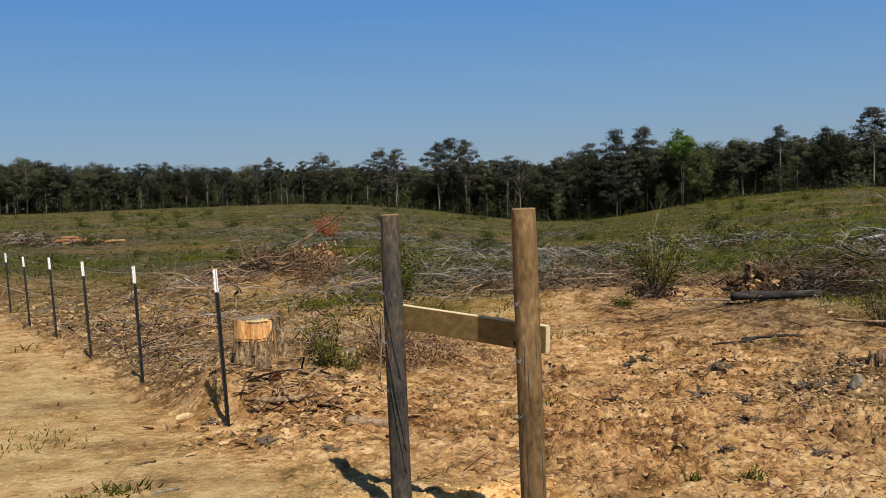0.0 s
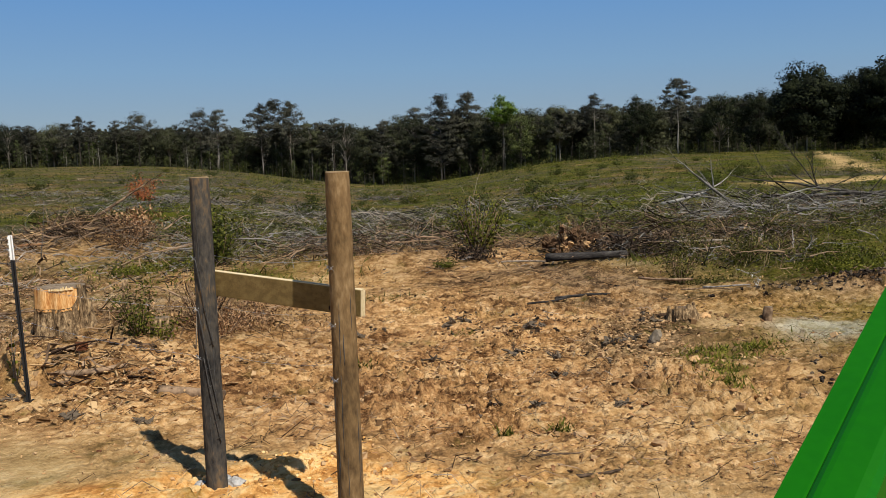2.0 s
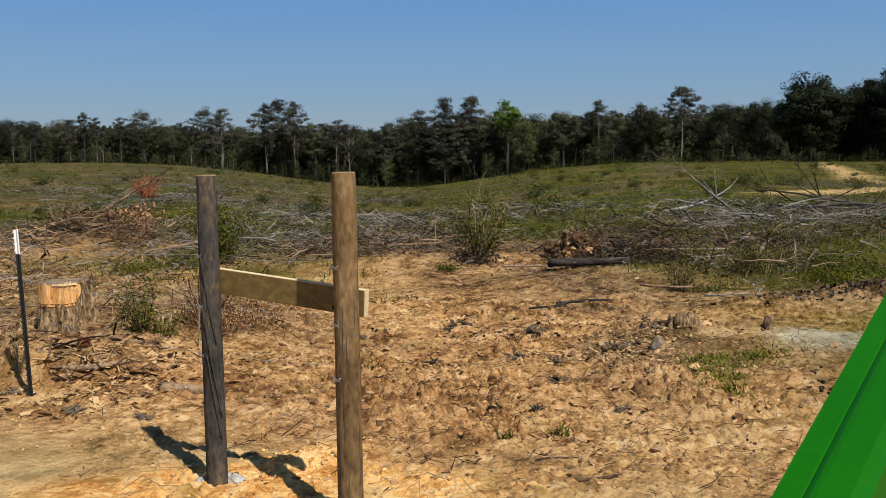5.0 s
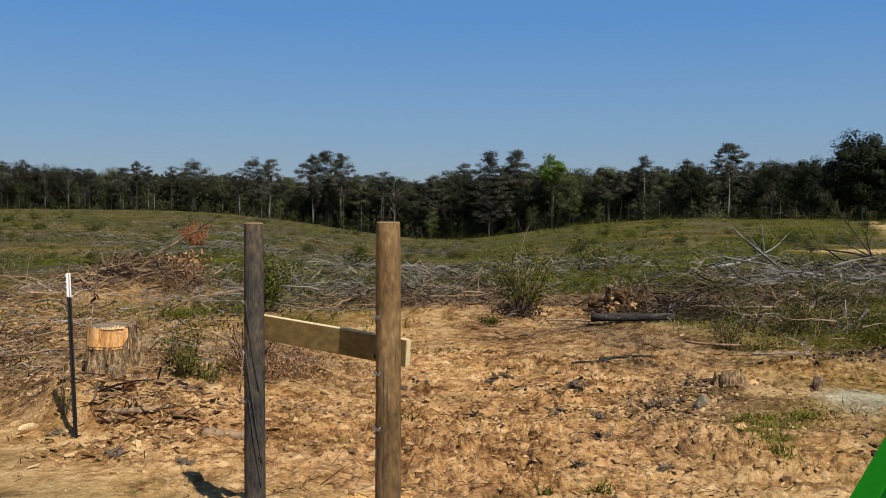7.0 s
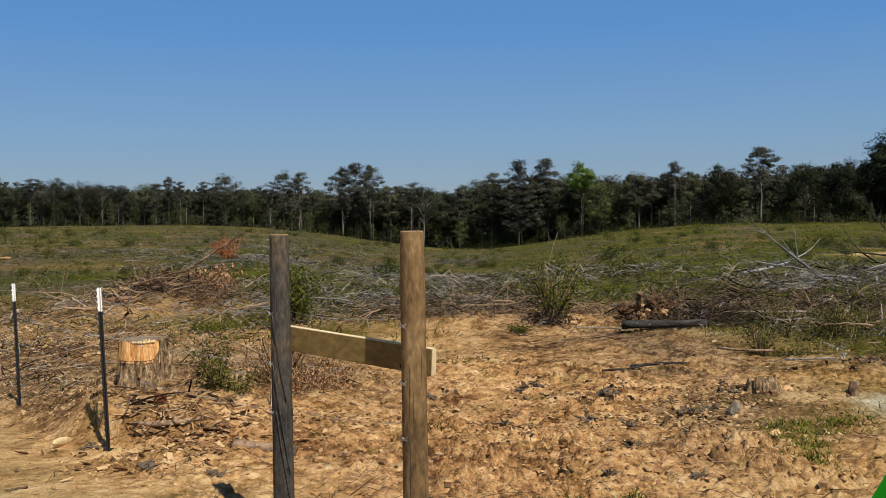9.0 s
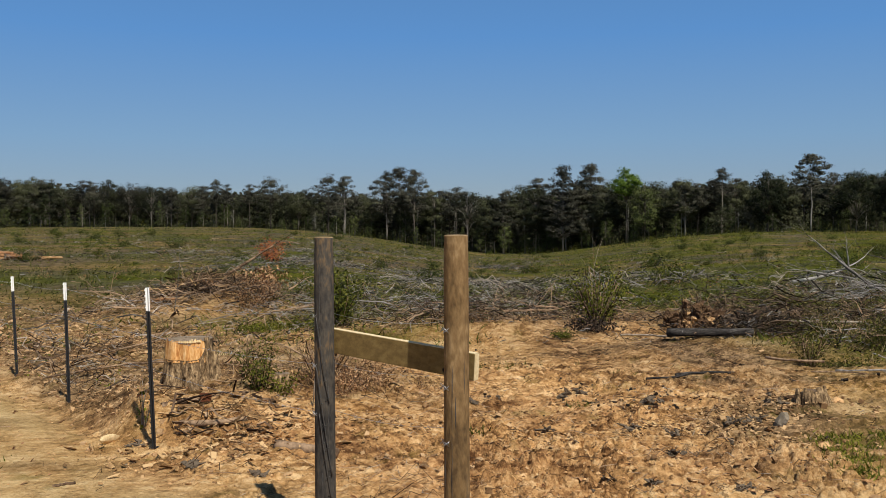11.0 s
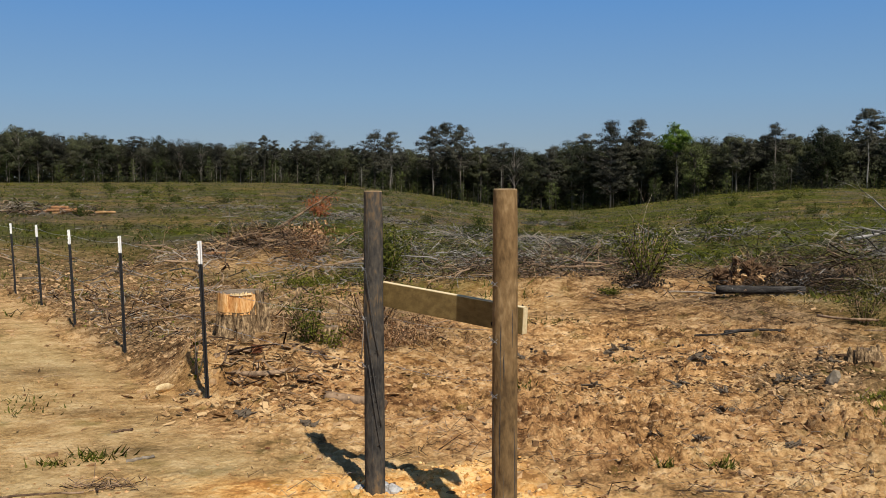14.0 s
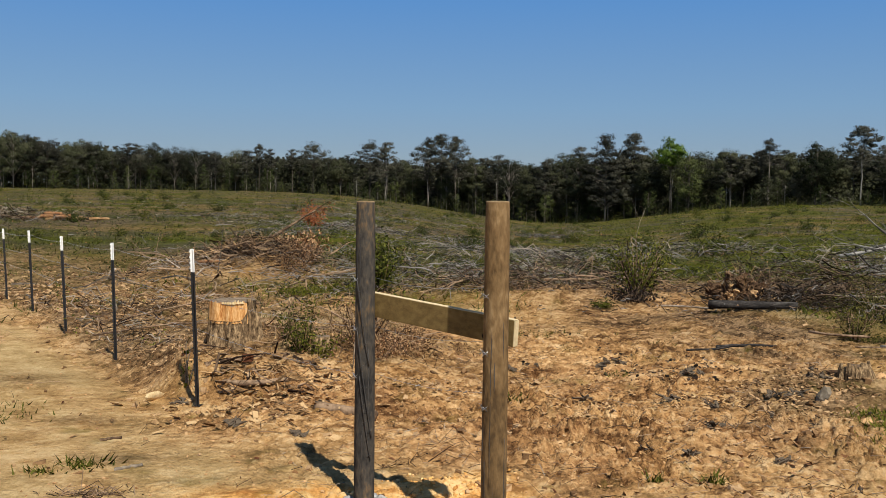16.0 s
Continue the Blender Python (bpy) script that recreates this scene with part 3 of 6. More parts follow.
class Shape:
    """Gathers the faces of one mesh."""

    def __init__(self):
        self.v, self.f = [], []

    def tube(self, pts, radii, sides=8, wob=0.0, caps=True, flat=1.0):
        pts = [Vector(p) for p in pts]
        base, n = len(self.v), len(pts)
        side = None
        for i, p in enumerate(pts):
            way = (pts[min(i + 1, n - 1)] - pts[max(i - 1, 0)]).normalized()
            if side is None:
                side = way.orthogonal().normalized()
            side = (side - way * side.dot(way)).normalized()
            up = way.cross(side)
            for j in range(sides):
                a = 2 * math.pi * j / sides
                rad = radii[i] * (1 + wob * random.uniform(-1, 1))
                self.v.append(p + (side * math.cos(a) + up * math.sin(a) * flat) * rad)
        for i in range(n - 1):
            for j in range(sides):
                a, b = base + i * sides + j, base + i * sides + (j + 1) % sides
                self.f.append((a, b, b + sides, a + sides))
        if caps:
            self.f.append(tuple(base + j for j in reversed(range(sides))))
            self.f.append(tuple(base + (n - 1) * sides + j for j in range(sides)))
        return self

    def branch(self, start, way, length, radius, depth=2, sides=6, crook=0.18, twigs=3, droop=0.0):
        pts, rad, p, w = [Vector(start)], [radius], Vector(start), Vector(way).normalized()
        n = 6 if depth else 4
        kids = []
        for i in range(n):
            w = (w + Vector([random.uniform(-1, 1) for _ in range(3)]) * crook + Vector((0, 0, -droop))).normalized()
            p = p + w * length / n
            pts.append(p.copy())
            rad.append(radius * (1 - 0.8 * (i + 1) / n))
            if i > 0:
                kids.append((p.copy(), w.copy(), rad[-1]))
        self.tube(pts, rad, sides if depth > 1 else 4 if depth else 3, 0.0, depth > 0)
        if depth > 0:
            for _ in range(twigs):
                q, w2, r2 = random.choice(kids)
                turn = (w2 + Vector([random.uniform(-1, 1) for _ in range(3)]) * 0.9).normalized()
                self.branch(q, turn, length * random.uniform(0.25, 0.55), r2 * 0.65, depth - 1, sides, crook, twigs, droop)
        return self

    def box(self, m, sx, sy, sz, bevel=0.0):
        base = len(self.v)
        k = bevel
        for z in (-1, 1):
            for x, y in ((-1, -1), (1, -1), (1, 1), (-1, 1)):
                self.v.append(m @ Vector((x * sx / 2, y * sy / 2, z * sz / 2)))
        for q in ((3, 2, 1, 0), (4, 5, 6, 7), (0, 1, 5, 4), (1, 2, 6, 5), (2, 3, 7, 6), (3, 0, 4, 7)):
            self.f.append(tuple(base + i for i in q))
        return self

    def lump(self, m, sx, sy, sz, rough=0.25, sub=2):
        bm = bmesh.new()
        bmesh.ops.create_icosphere(bm, subdivisions=sub, radius=1)
        off, base = Vector([random.uniform(0, 90) for _ in range(3)]), len(self.v)
        for v in bm.verts:
            k = 1 + rough * noise.noise(v.co * 1.3 + off) + rough * 0.6 * noise.noise(v.co * 3.5 + off)
            self.v.append(m @ Vector((v.co.x * sx * k, v.co.y * sy * k, v.co.z * sz * k)))
        for f in bm.faces:
            self.f.append(tuple(base + v.index for v in f.verts))
        bm.free()
        return self

    def mesh(self, name, mat, smooth=True, bevel=0.0):
        me = bpy.data.meshes.new(name)
        me.from_pydata([tuple(v) for v in self.v], [], self.f)
        if bevel:
            bm = bmesh.new()
            bm.from_mesh(me)
            bmesh.ops.bevel(bm, geom=bm.edges[:], offset=bevel, segments=2, affect="EDGES", profile=0.6)
            bm.to_mesh(me)
            bm.free()
        for p in me.polygons:
            p.use_smooth = smooth
        me.materials.append(mat)
        me.update()
        return me


def thing(name, label, category, at=(0, 0, 0), group="", kind=""):
    ob = new(name)
    ob.location = at
    ob.empty_display_size = 0.1
    return tagged(ob, label, category, group, kind)


def single(name, mesh, label, category, at=(0, 0, 0), group="", kind=""):
    ob = new(name, mesh)
    ob.location = at
    return tagged(ob, label, category, group, kind)


def part(name, mesh, parent, label=""):
    ob = new(name, mesh)
    ob.parent = parent
    return tagged(ob, label)


def unit(n):
    v = rng.normal(size=(n, 3))
    return v / np.linalg.norm(v, axis=1, keepdims=True)


def leaves(centres, sizes, lean=0.0, aspect=0.6):
    """Diamond leaves with a fold, at random turns."""
    n = len(centres)
    a = unit(n)
    a[:, 2] += lean
    a /= np.linalg.norm(a, axis=1, keepdims=True)
    b = np.cross(a, unit(n))
    b /= np.linalg.norm(b, axis=1, keepdims=True) + 1e-9
    s = np.asarray(sizes).reshape(-1, 1)
    v = np.stack([centres - a * s, centres + b * s * aspect, centres + a * s, centres - b * s * aspect], 1)
    v[:, 1:4:2] += 0.2 * s[:, None] * np.cross(a, b)[:, None]
    f = np.arange(4 * n).reshape(-1, 4)
    return v.reshape(-1, 3), f


def foliage_mesh(name, centres, normals, sizes, mat, spread=0.55, aspect=0.65):
    """Small leaves lying about the surface of their clumps, shaded as the clump's rounded mass."""
    n = len(centres)
    nn = normals / (np.linalg.norm(normals, axis=1, keepdims=True) + 1e-9)
    up = nn + unit(n) * spread
    up /= np.linalg.norm(up, axis=1, keepdims=True) + 1e-9
    a = np.cross(up, unit(n))
    a /= np.linalg.norm(a, axis=1, keepdims=True) + 1e-9
    b = np.cross(up, a)
    s = np.asarray(sizes).reshape(-1, 1)
    v = np.stack([centres - a * s, centres - b * s * aspect, centres + a * s, centres + b * s * aspect], 1)
    v[:, 1:4:2] -= 0.2 * s[:, None] * up[:, None]
    me = mesh_of(name, v.reshape(-1, 3), np.arange(4 * n).reshape(-1, 4), mat, True)
    soft = nn + up * 0.22
    soft /= np.linalg.norm(soft, axis=1, keepdims=True)
    me.normals_split_custom_set_from_vertices(np.repeat(soft, 4, 0).tolist())
    return me


def blades(base, heights, widths, lean=0.5):
    n = len(base)
    d = rng.normal(size=(n, 3)) * lean
    d[:, 2] = 1
    d /= np.linalg.norm(d, axis=1, keepdims=True)
    s = np.cross(d, unit(n))
    s /= np.linalg.norm(s, axis=1, keepdims=True) + 1e-9
    h, w = heights[:, None], widths[:, None]
    v = np.stack([base - s * w, base + s * w, base + d * h], 1)
    return v.reshape(-1, 3), np.arange(3 * n).reshape(-1, 3)


def sward(name, label, category, v, f, mat):
    """Grass whose blades take the light as the lawn's surface does."""
    me = mesh_of(name, v, f, mat, True)
    k = f.shape[1]
    up = np.repeat(np.array([[0.0, -0.25, 0.9]]) + unit(len(f)) * 0.45, k, 0)
    flip = np.cross(v[1::k] - v[0::k], v[2::k] - v[0::k])
    up = up / np.linalg.norm(up, axis=1, keepdims=True) * np.repeat(np.where((flip * up[::k]).sum(1) < 0, -1.0, 1.0), k)[:, None]
    me.normals_split_custom_set_from_vertices(up.tolist())
    return single(name, me, label, category, kind="stuff")


def sticks(mid, way, length, radius, bend=0.15):
    """Many crooked sticks: four rings of three, bent two ways."""
    n = len(mid)
    way = way / np.linalg.norm(way, axis=1, keepdims=True)
    s = np.cross(way, unit(n))
    s /= np.linalg.norm(s, axis=1, keepdims=True) + 1e-9
    u = np.cross(way, s)
    L, R = length[:, None], radius[:, None]
    rings = []
    for k, taper in ((-0.5, 1.0), (-0.17, 0.9), (0.18, 0.7), (0.5, 0.3)):
        c = mid + way * L * k + (s * rng.normal(size=(n, 1)) + u * rng.normal(size=(n, 1))) * L * bend * (0.32 if abs(k) < 0.4 else 0.1)
        for a in range(3):
            rings.append(c + (s * math.cos(a * 2.0944) + u * math.sin(a * 2.0944)) * R * taper)
    v = np.stack(rings, 1).reshape(-1, 3)
    q = [(i * 3 + j, i * 3 + (j + 1) % 3, i * 3 + 3 + (j + 1) % 3, i * 3 + 3 + j) for i in range(3) for j in range(3)]
    f = (np.array(q)[None] + 12 * np.arange(n)[:, None, None]).reshape(-1, 4)
    return v, f


ICO_V = np.array([(0, 0, 1), (0.89, 0, 0.45), (0.28, 0.85, 0.45), (-0.72, 0.53, 0.45), (-0.72, -0.53, 0.45), (0.28, -0.85, 0.45),
                  (0.72, 0.53, -0.45), (-0.28, 0.85, -0.45), (-0.89, 0, -0.45), (-0.28, -0.85, -0.45), (0.72, -0.53, -0.45), (0, 0, -1)])
ICO_F = np.array([(0, 1, 2), (0, 2, 3), (0, 3, 4), (0, 4, 5), (0, 5, 1), (1, 6, 2), (2, 7, 3), (3, 8, 4), (4, 9, 5), (5, 10, 1),
                  (6, 7, 2), (7, 8, 3), (8, 9, 4), (9, 10, 5), (10, 6, 1), (11, 7, 6), (11, 8, 7), (11, 9, 8), (11, 10, 9), (11, 6, 10)])


def lumps(centres, sizes, flat=0.6):
    n = len(centres)
    k = 1 + rng.uniform(-0.4, 0.4, (n, 12, 1))
    stretch = rng.uniform(0.6, 1.4, (n, 1, 3))
    stretch[:, :, 2] *= flat
    v = centres[:, None] + ICO_V[None] * k * stretch * np.asarray(sizes).reshape(-1, 1, 1)
    return v.reshape(-1, 3), (ICO_F[None] + 12 * np.arange(n)[:, None, None]).reshape(-1, 3)


def flakes(centres, length, width, tilt=0.35, thick=0.07):
    """Thin uneven slabs: bark and wood chips."""
    n = len(centres)
    a = rng.uniform(0, 2 * math.pi, n)
    w = np.stack([np.cos(a), np.sin(a), rng.normal(size=n) * tilt], 1)
    w /= np.linalg.norm(w, axis=1, keepdims=True)
    up = np.stack([rng.normal(size=n) * tilt, rng.normal(size=n) * tilt, np.ones(n)], 1)
    s = np.cross(up, w)
    s /= np.linalg.norm(s, axis=1, keepdims=True)
    up = np.cross(w, s)
    corners = []
    for z in (-1, 1):
        for x, y in ((-1, -1), (1, -1), (1, 1), (-1, 1)):
            jit = rng.uniform(0.55, 1.1, (n, 2))
            corners.append(centres + w * (x * jit[:, :1] * length[:, None] / 2) + s * (y * jit[:, 1:] * width[:, None] / 2) + up * (z * thick * width[:, None]))
    v = np.stack(corners, 1).reshape(-1, 3)
    q = np.array([(3, 2, 1, 0), (4, 5, 6, 7), (0, 1, 5, 4), (1, 2, 6, 5), (2, 3, 7, 6), (3, 0, 4, 7)])
    return v, (q[None] + 8 * np.arange(n)[:, None, None]).reshape(-1, 4)


def curls(centres, length, width, tilt=0.3, arch=0.3):
    """Small curled strips of bark and fibre, two quads each."""
    n = len(centres)
    a = rng.uniform(0, 2 * math.pi, n)
    w = np.stack([np.cos(a), np.sin(a), rng.normal(size=n) * tilt], 1)
    s = np.stack([-np.sin(a), np.cos(a), rng.normal(size=n) * tilt * 1.4], 1)
    L, W, up = length[:, None] / 2, width[:, None] / 2, np.array([[0.0, 0.0, 1.0]])
    rise = up * L * (arch * rng.uniform(-0.3, 1.2, (n, 1)))
    jit = rng.uniform(0.65, 1.25, (n, 4))
    v = np.stack([centres - w * L - s * W * jit[:, :1], centres - w * L + s * W * jit[:, 1:2], centres + rise - s * W, centres + rise + s * W,
                  centres + w * L - s * W * jit[:, 2:3], centres + w * L + s * W * jit[:, 3:]], 1)
    q = np.array([(0, 2, 3, 1), (2, 4, 5, 3)])
    return v.reshape(-1, 3), (q[None] + 6 * np.arange(n)[:, None, None]).reshape(-1, 4)


def ball(g, n):
    """Places within a round ball of radius one."""
    v = g.normal(size=(n, 3))
    return v / np.linalg.norm(v, axis=1, keepdims=True) * g.uniform(0, 1, (n, 1)) ** 0.4


def strewn(n, r0, r1, az0=-34, az1=46, power=0.0):
    """Places on the land between two distances; power 0 thins with the square of the distance."""
    u = rng.uniform(0, 1, n)
    r = r0 * (r1 / r0) ** u if power == 0 else (r0**power + u * (r1**power - r0**power)) ** (1 / power)
    a = np.radians(rng.uniform(az0, az1, n))
    return r * np.sin(a), r * np.cos(a)


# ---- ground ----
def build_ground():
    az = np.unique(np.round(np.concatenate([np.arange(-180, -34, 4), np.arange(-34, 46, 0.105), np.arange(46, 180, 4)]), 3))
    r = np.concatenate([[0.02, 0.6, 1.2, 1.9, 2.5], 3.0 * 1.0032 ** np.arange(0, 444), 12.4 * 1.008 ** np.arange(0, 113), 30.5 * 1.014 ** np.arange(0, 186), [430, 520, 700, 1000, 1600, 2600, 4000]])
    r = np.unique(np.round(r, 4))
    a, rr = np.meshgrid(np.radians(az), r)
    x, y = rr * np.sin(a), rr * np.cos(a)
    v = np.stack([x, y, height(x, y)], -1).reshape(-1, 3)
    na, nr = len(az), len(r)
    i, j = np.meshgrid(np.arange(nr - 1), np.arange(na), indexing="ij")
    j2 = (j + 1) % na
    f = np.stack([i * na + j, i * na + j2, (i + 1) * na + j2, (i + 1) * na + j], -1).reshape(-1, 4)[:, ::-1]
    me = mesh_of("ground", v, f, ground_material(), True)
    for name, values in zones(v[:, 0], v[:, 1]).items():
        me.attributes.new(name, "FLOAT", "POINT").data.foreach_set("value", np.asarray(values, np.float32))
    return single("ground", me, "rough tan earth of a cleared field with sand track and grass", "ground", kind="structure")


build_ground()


# ---- fence ----
def wooden_post(name, label, x, y, top, radius, lean, mat, bands, arc):
    foot = float(terrain(x, y))
    post = thing(name, label, "fence post", (x, y, foot))
    rows, n = [], 14
    for i in range(n + 1):
        u = i / n
        z = -0.25 + (top - foot + 0.25) * u
        k = radius * (1.05 - 0.1 * u)
        if i == n:
            k *= 0.97
        rows.append((Vector((lean[0] * u, lean[1] * u, z)), k))
    sh = Shape()
    base_random = random.getstate()
    sides = 28
    for p, k in rows:
        for j in range(sides):
            a = 2 * math.pi * j / sides
            q = Vector((math.cos(a), math.sin(a), 0))
            w = 1 + 0.035 * noise.noise(Vector((q.x * 2 + x * 9, q.y * 2, p.z * 0.8))) + 0.015 * noise.noise(Vector((q.x * 6, q.y * 6 + x, p.z * 3)))
            sh.v.append(p + q * k * w)
    for i in range(n):
        for j in range(sides):
            a, b = i * sides + j, i * sides + (j + 1) % sides
            sh.f.append((a, b, b + sides, a + sides))
    random.setstate(base_random)
    part("post_body", sh.mesh("post_body", mat), post)
    cap = Shape()
    ring = [v.copy() for v in sh.v[-sides:]]
    centre = sum(ring, Vector()) / sides
    cap.v = [centre + (v - centre) * s + Vector((0, 0, dz)) for s, dz in ((1, 0), (0.93, 0.006), (0.4, 0.007)) for v in ring] + [centre + Vector((0, 0, 0.005))]
    for i in range(2):
        for j in range(sides):
            a, b = i * sides + j, i * sides + (j + 1) % sides
            cap.f.append((a, b, b + sides, a + sides))
    for j in range(sides):
        cap.f.append((2 * sides + j, 2 * sides + (j + 1) % sides, 3 * sides))
    part("post_top", cap.mesh("post_top", M_POST_END), post, "sawn end grain")
    pick = random.Random(int(top * 1000))
    for k in range(11):
        a, z0 = radians(pick.uniform(-165, -15)), pick.uniform(0.1, top - 0.5)
        ln, wide = pick.uniform(0.15, 0.5), pick.uniform(0.0012, 0.0032)
        pts = []
        for i in range(7):
            b = a + 0.05 * noise.noise(Vector((i * 0.8, k, top)))
            rr = radius * (1.05 - 0.1 * (z0 + ln * i / 6 + 0.25) / (top - foot + 0.25)) * (1 + 0.035 * noise.noise(Vector((math.cos(b) * 2 + x * 9, math.sin(b) * 2, (z0 + ln * i / 6) * 0.8))))
            pts.append(Vector((math.cos(b) * rr, math.sin(b) * rr, z0 + ln * i / 6)))
        part("crack", Shape().tube(pts, [wide * math.sin(math.pi * (0.08 + 0.84 * i / 6)) for i in range(7)], 5).mesh("crack", M_WIRE_DARK), post, "dark drying crack in the wood")
    for z in bands:
        loop = Shape()
        u = (z + 0.25) / (top - foot + 0.25)
        c = Vector((lean[0] * u, lean[1] * u, z))
        pts = [c + Vector((math.cos(t) * radius * 1.06, math.sin(t) * radius * 1.06, 0.006 * math.sin(3 * t))) for t in np.linspace(*arc, 22)]
        loop.tube(pts, [0.0015] * 22, 5)
        for t in (arc[0] + 0.25, arc[1] - 0.2):
            q = c + Vector((math.cos(t), math.sin(t), 0)) * radius * 1.07
            loop.tube([q - Vector((0.016, 0, 0.014)), q + Vector((0.016, -0.006, 0.014))], [0.0024, 0.001], 4)
            loop.tube([q - Vector((-0.014, 0.004, 0.014)), q + Vector((-0.014, -0.008, 0.016))], [0.0024, 0.001], 4)
        part("wire_loop", loop.mesh("wire_loop", M_WIRE), post, "twisted barbed wire loop")
    return post


POST_L, POST_R = (-0.383, 5.60), (0.357, 4.82)
STRANDS = (1.39, 1.09, 0.80)
wooden_post("corner_post", "round weathered grey wooden fence post set in concrete", *POST_L, 1.85, 0.061, (0.0, 0.0), M_POST_OLD, STRANDS, (2.6, 3.9))
wooden_post("brace_post", "round brown treated wooden fence post beside the brace board", *POST_R, 1.87, 0.067, (0.0, 0.0), M_POST_NEW, STRANDS, (2.6, 4.0))


def brace_board():
    a, b = Vector((-0.43, 5.71, 1.235)), Vector((0.472, 4.934, 1.165))
    way = (b - a).normalized()
    side = Vector((way.y, -way.x, 0)).normalized()
    mid = (a + b) / 2
    up = way.cross(side) * -1
    m = Matrix((way, side, up)).transposed().to_4x4()
    m.translation = mid
    board = thing("brace_board", "sawn pale timber board bracing the two round posts", "board", mid)
    m.translation = (0, 0, 0)
    length = (b - a).length
    part("board_body", Shape().box(m, length, 0.04, 0.145).mesh("board_body", M_BOARD, False, 0.004), board)
    m2 = m.copy()
    m2.translation = way * (length / 2 + 0.002)
    # pale strip puts the sunlight on the top edge into the colour
    m3 = m.copy()
    m3.translation = up * 0.0735
    part("lit_board_edge", Shape().box(m3, length - 0.004, 0.037, 0.004).mesh("lit_board_edge", M_BOARD_END_LIT_EDGE, False, 0.001), board, "pale strip painting the sunlit top edge")
    k = Shape().lump(pose(*(way * (length * 0.335) + side * 0.019 - up * 0.045)), 0.012, 0.012, 0.016, 0.2, 2)
    part("knot", k.mesh("knot", M_BLACK), board, "dark round knot")
    part("board_end", Shape().box(m2, 0.004, 0.038, 0.142).mesh("board_end", M_BOARD_END_LIT_EDGE, False, 0.001), board, "pale end grain")
    return board


brace_board()


def steel_post(x, y, h, lean, first=None):
    """A studded T-section stake with a white tip."""
    if first is None:
        post = thing("steel_fence_post", "dark studded steel T post with white painted tip", "fence post", group="steel posts along the fence")
        tip = 0.2
        for nm, mat, z0, z1 in (("stake", M_STEEL_DARK, -0.2, h - tip), ("white_tip", M_STEEL_WHITE, h - tip, h)):
            s = Shape()
            s.box(pose(0, 0.004, (z0 + z1) / 2), 0.035, 0.005, z1 - z0)
            s.box(pose(0, -0.015, (z0 + z1) / 2), 0.006, 0.034, z1 - z0)
            for k in range(26):
                z = 0.10 + k * 0.05
                if z0 < z < z1 - 0.005:
                    s.box(pose(-0.004, 0.010, z), 0.019, 0.010, 0.014)
                    s.box(pose(-0.021, 0.004, z), 0.008, 0.008, 0.012)
            part(nm, s.mesh(nm, mat, False), post, "white painted steel tip" if nm == "white_tip" else "")
        pl = Shape().box(pose(0, 0.008, -0.08), 0.09, 0.004, 0.12)
        part("anchor_plate", pl.mesh("anchor_plate", M_STEEL_DARK, False), post)
    else:
        post = first
    m = pose(x, y, float(terrain(x, y)) + (0.045 if first is None else 0.0), lean[1], lean[0], 32)
    if first is None:
        post.matrix_basis = m
        return post
    return copy_thing(post, m)


STEEL = [(-2.03, 8.05, (-2.4, 2)), (-3.67, 10.72, (-1.4, 1)), (-5.01, 12.62, (-1.6, -1)), (-6.63, 15.3, (-2.0, 1)), (-8.22, 17.8, (-2.0, 0)), (-9.83, 20.4, (-1.5, 1))]
first_post = steel_post(*STEEL[0][:2], 1.37, STEEL[0][2])
for px, py, pl in STEEL[1:]:
    steel_post(px, py, 1.37, pl, first_post)


def barbed_strand(z, stations, label):
    s, barbs = Shape(), Shape()
    pts = []
    for (xa, ya, za), (xb, yb, zb) in zip(stations, stations[1:]):
        for k in range(14):
            u = k / 14
            sag = 0.03 * 4 * u * (1 - u)
            pts.append(Vector((xa + (xb - xa) * u, ya + (yb - ya) * u, za + (zb - za) * u - sag)))
    pts.append(Vector(stations[-1]))
    s.tube(pts, [0.0012] * len(pts), 4)
    wire = thing("barbed_wire", label, "wire", stations[0], "strands of the fence")
    o = Vector(stations[0])
    s.v = [v - o for v in s.v]
    part("strand", s.mesh("strand", M_WIRE), wire)
    run = 0.0
    for a, b in zip(pts, pts[1:]):
        run += (b - a).length
        if run > 0.13:
            run = 0
            for t in range(2):
                w = Vector([random.uniform(-1, 1) for _ in range(3)]).normalized() * 0.016
                barbs.tube([b - w - o, b - o + w], [0.0012, 0.0012], 4)
    tagged(part("barbing", barbs.mesh("barbing", M_WIRE), wire), kind="stuff")
    return wire


for sz in STRANDS:
    gl = [(x, y, float(terrain(x, y)) + sz - 0.1) for x, y, _ in STEEL]
    barbed_strand(sz, [(POST_L[0] - 0.06, POST_L[1], sz)] + gl, "thin galvanised barbed wire strung along the steel posts")
    barbed_strand(sz, [(POST_L[0] + 0.05, POST_L[1] + 0.045, sz), (POST_R[0] - 0.05, POST_R[1] + 0.30, sz)], "thin galvanised barbed wire between the wooden posts")


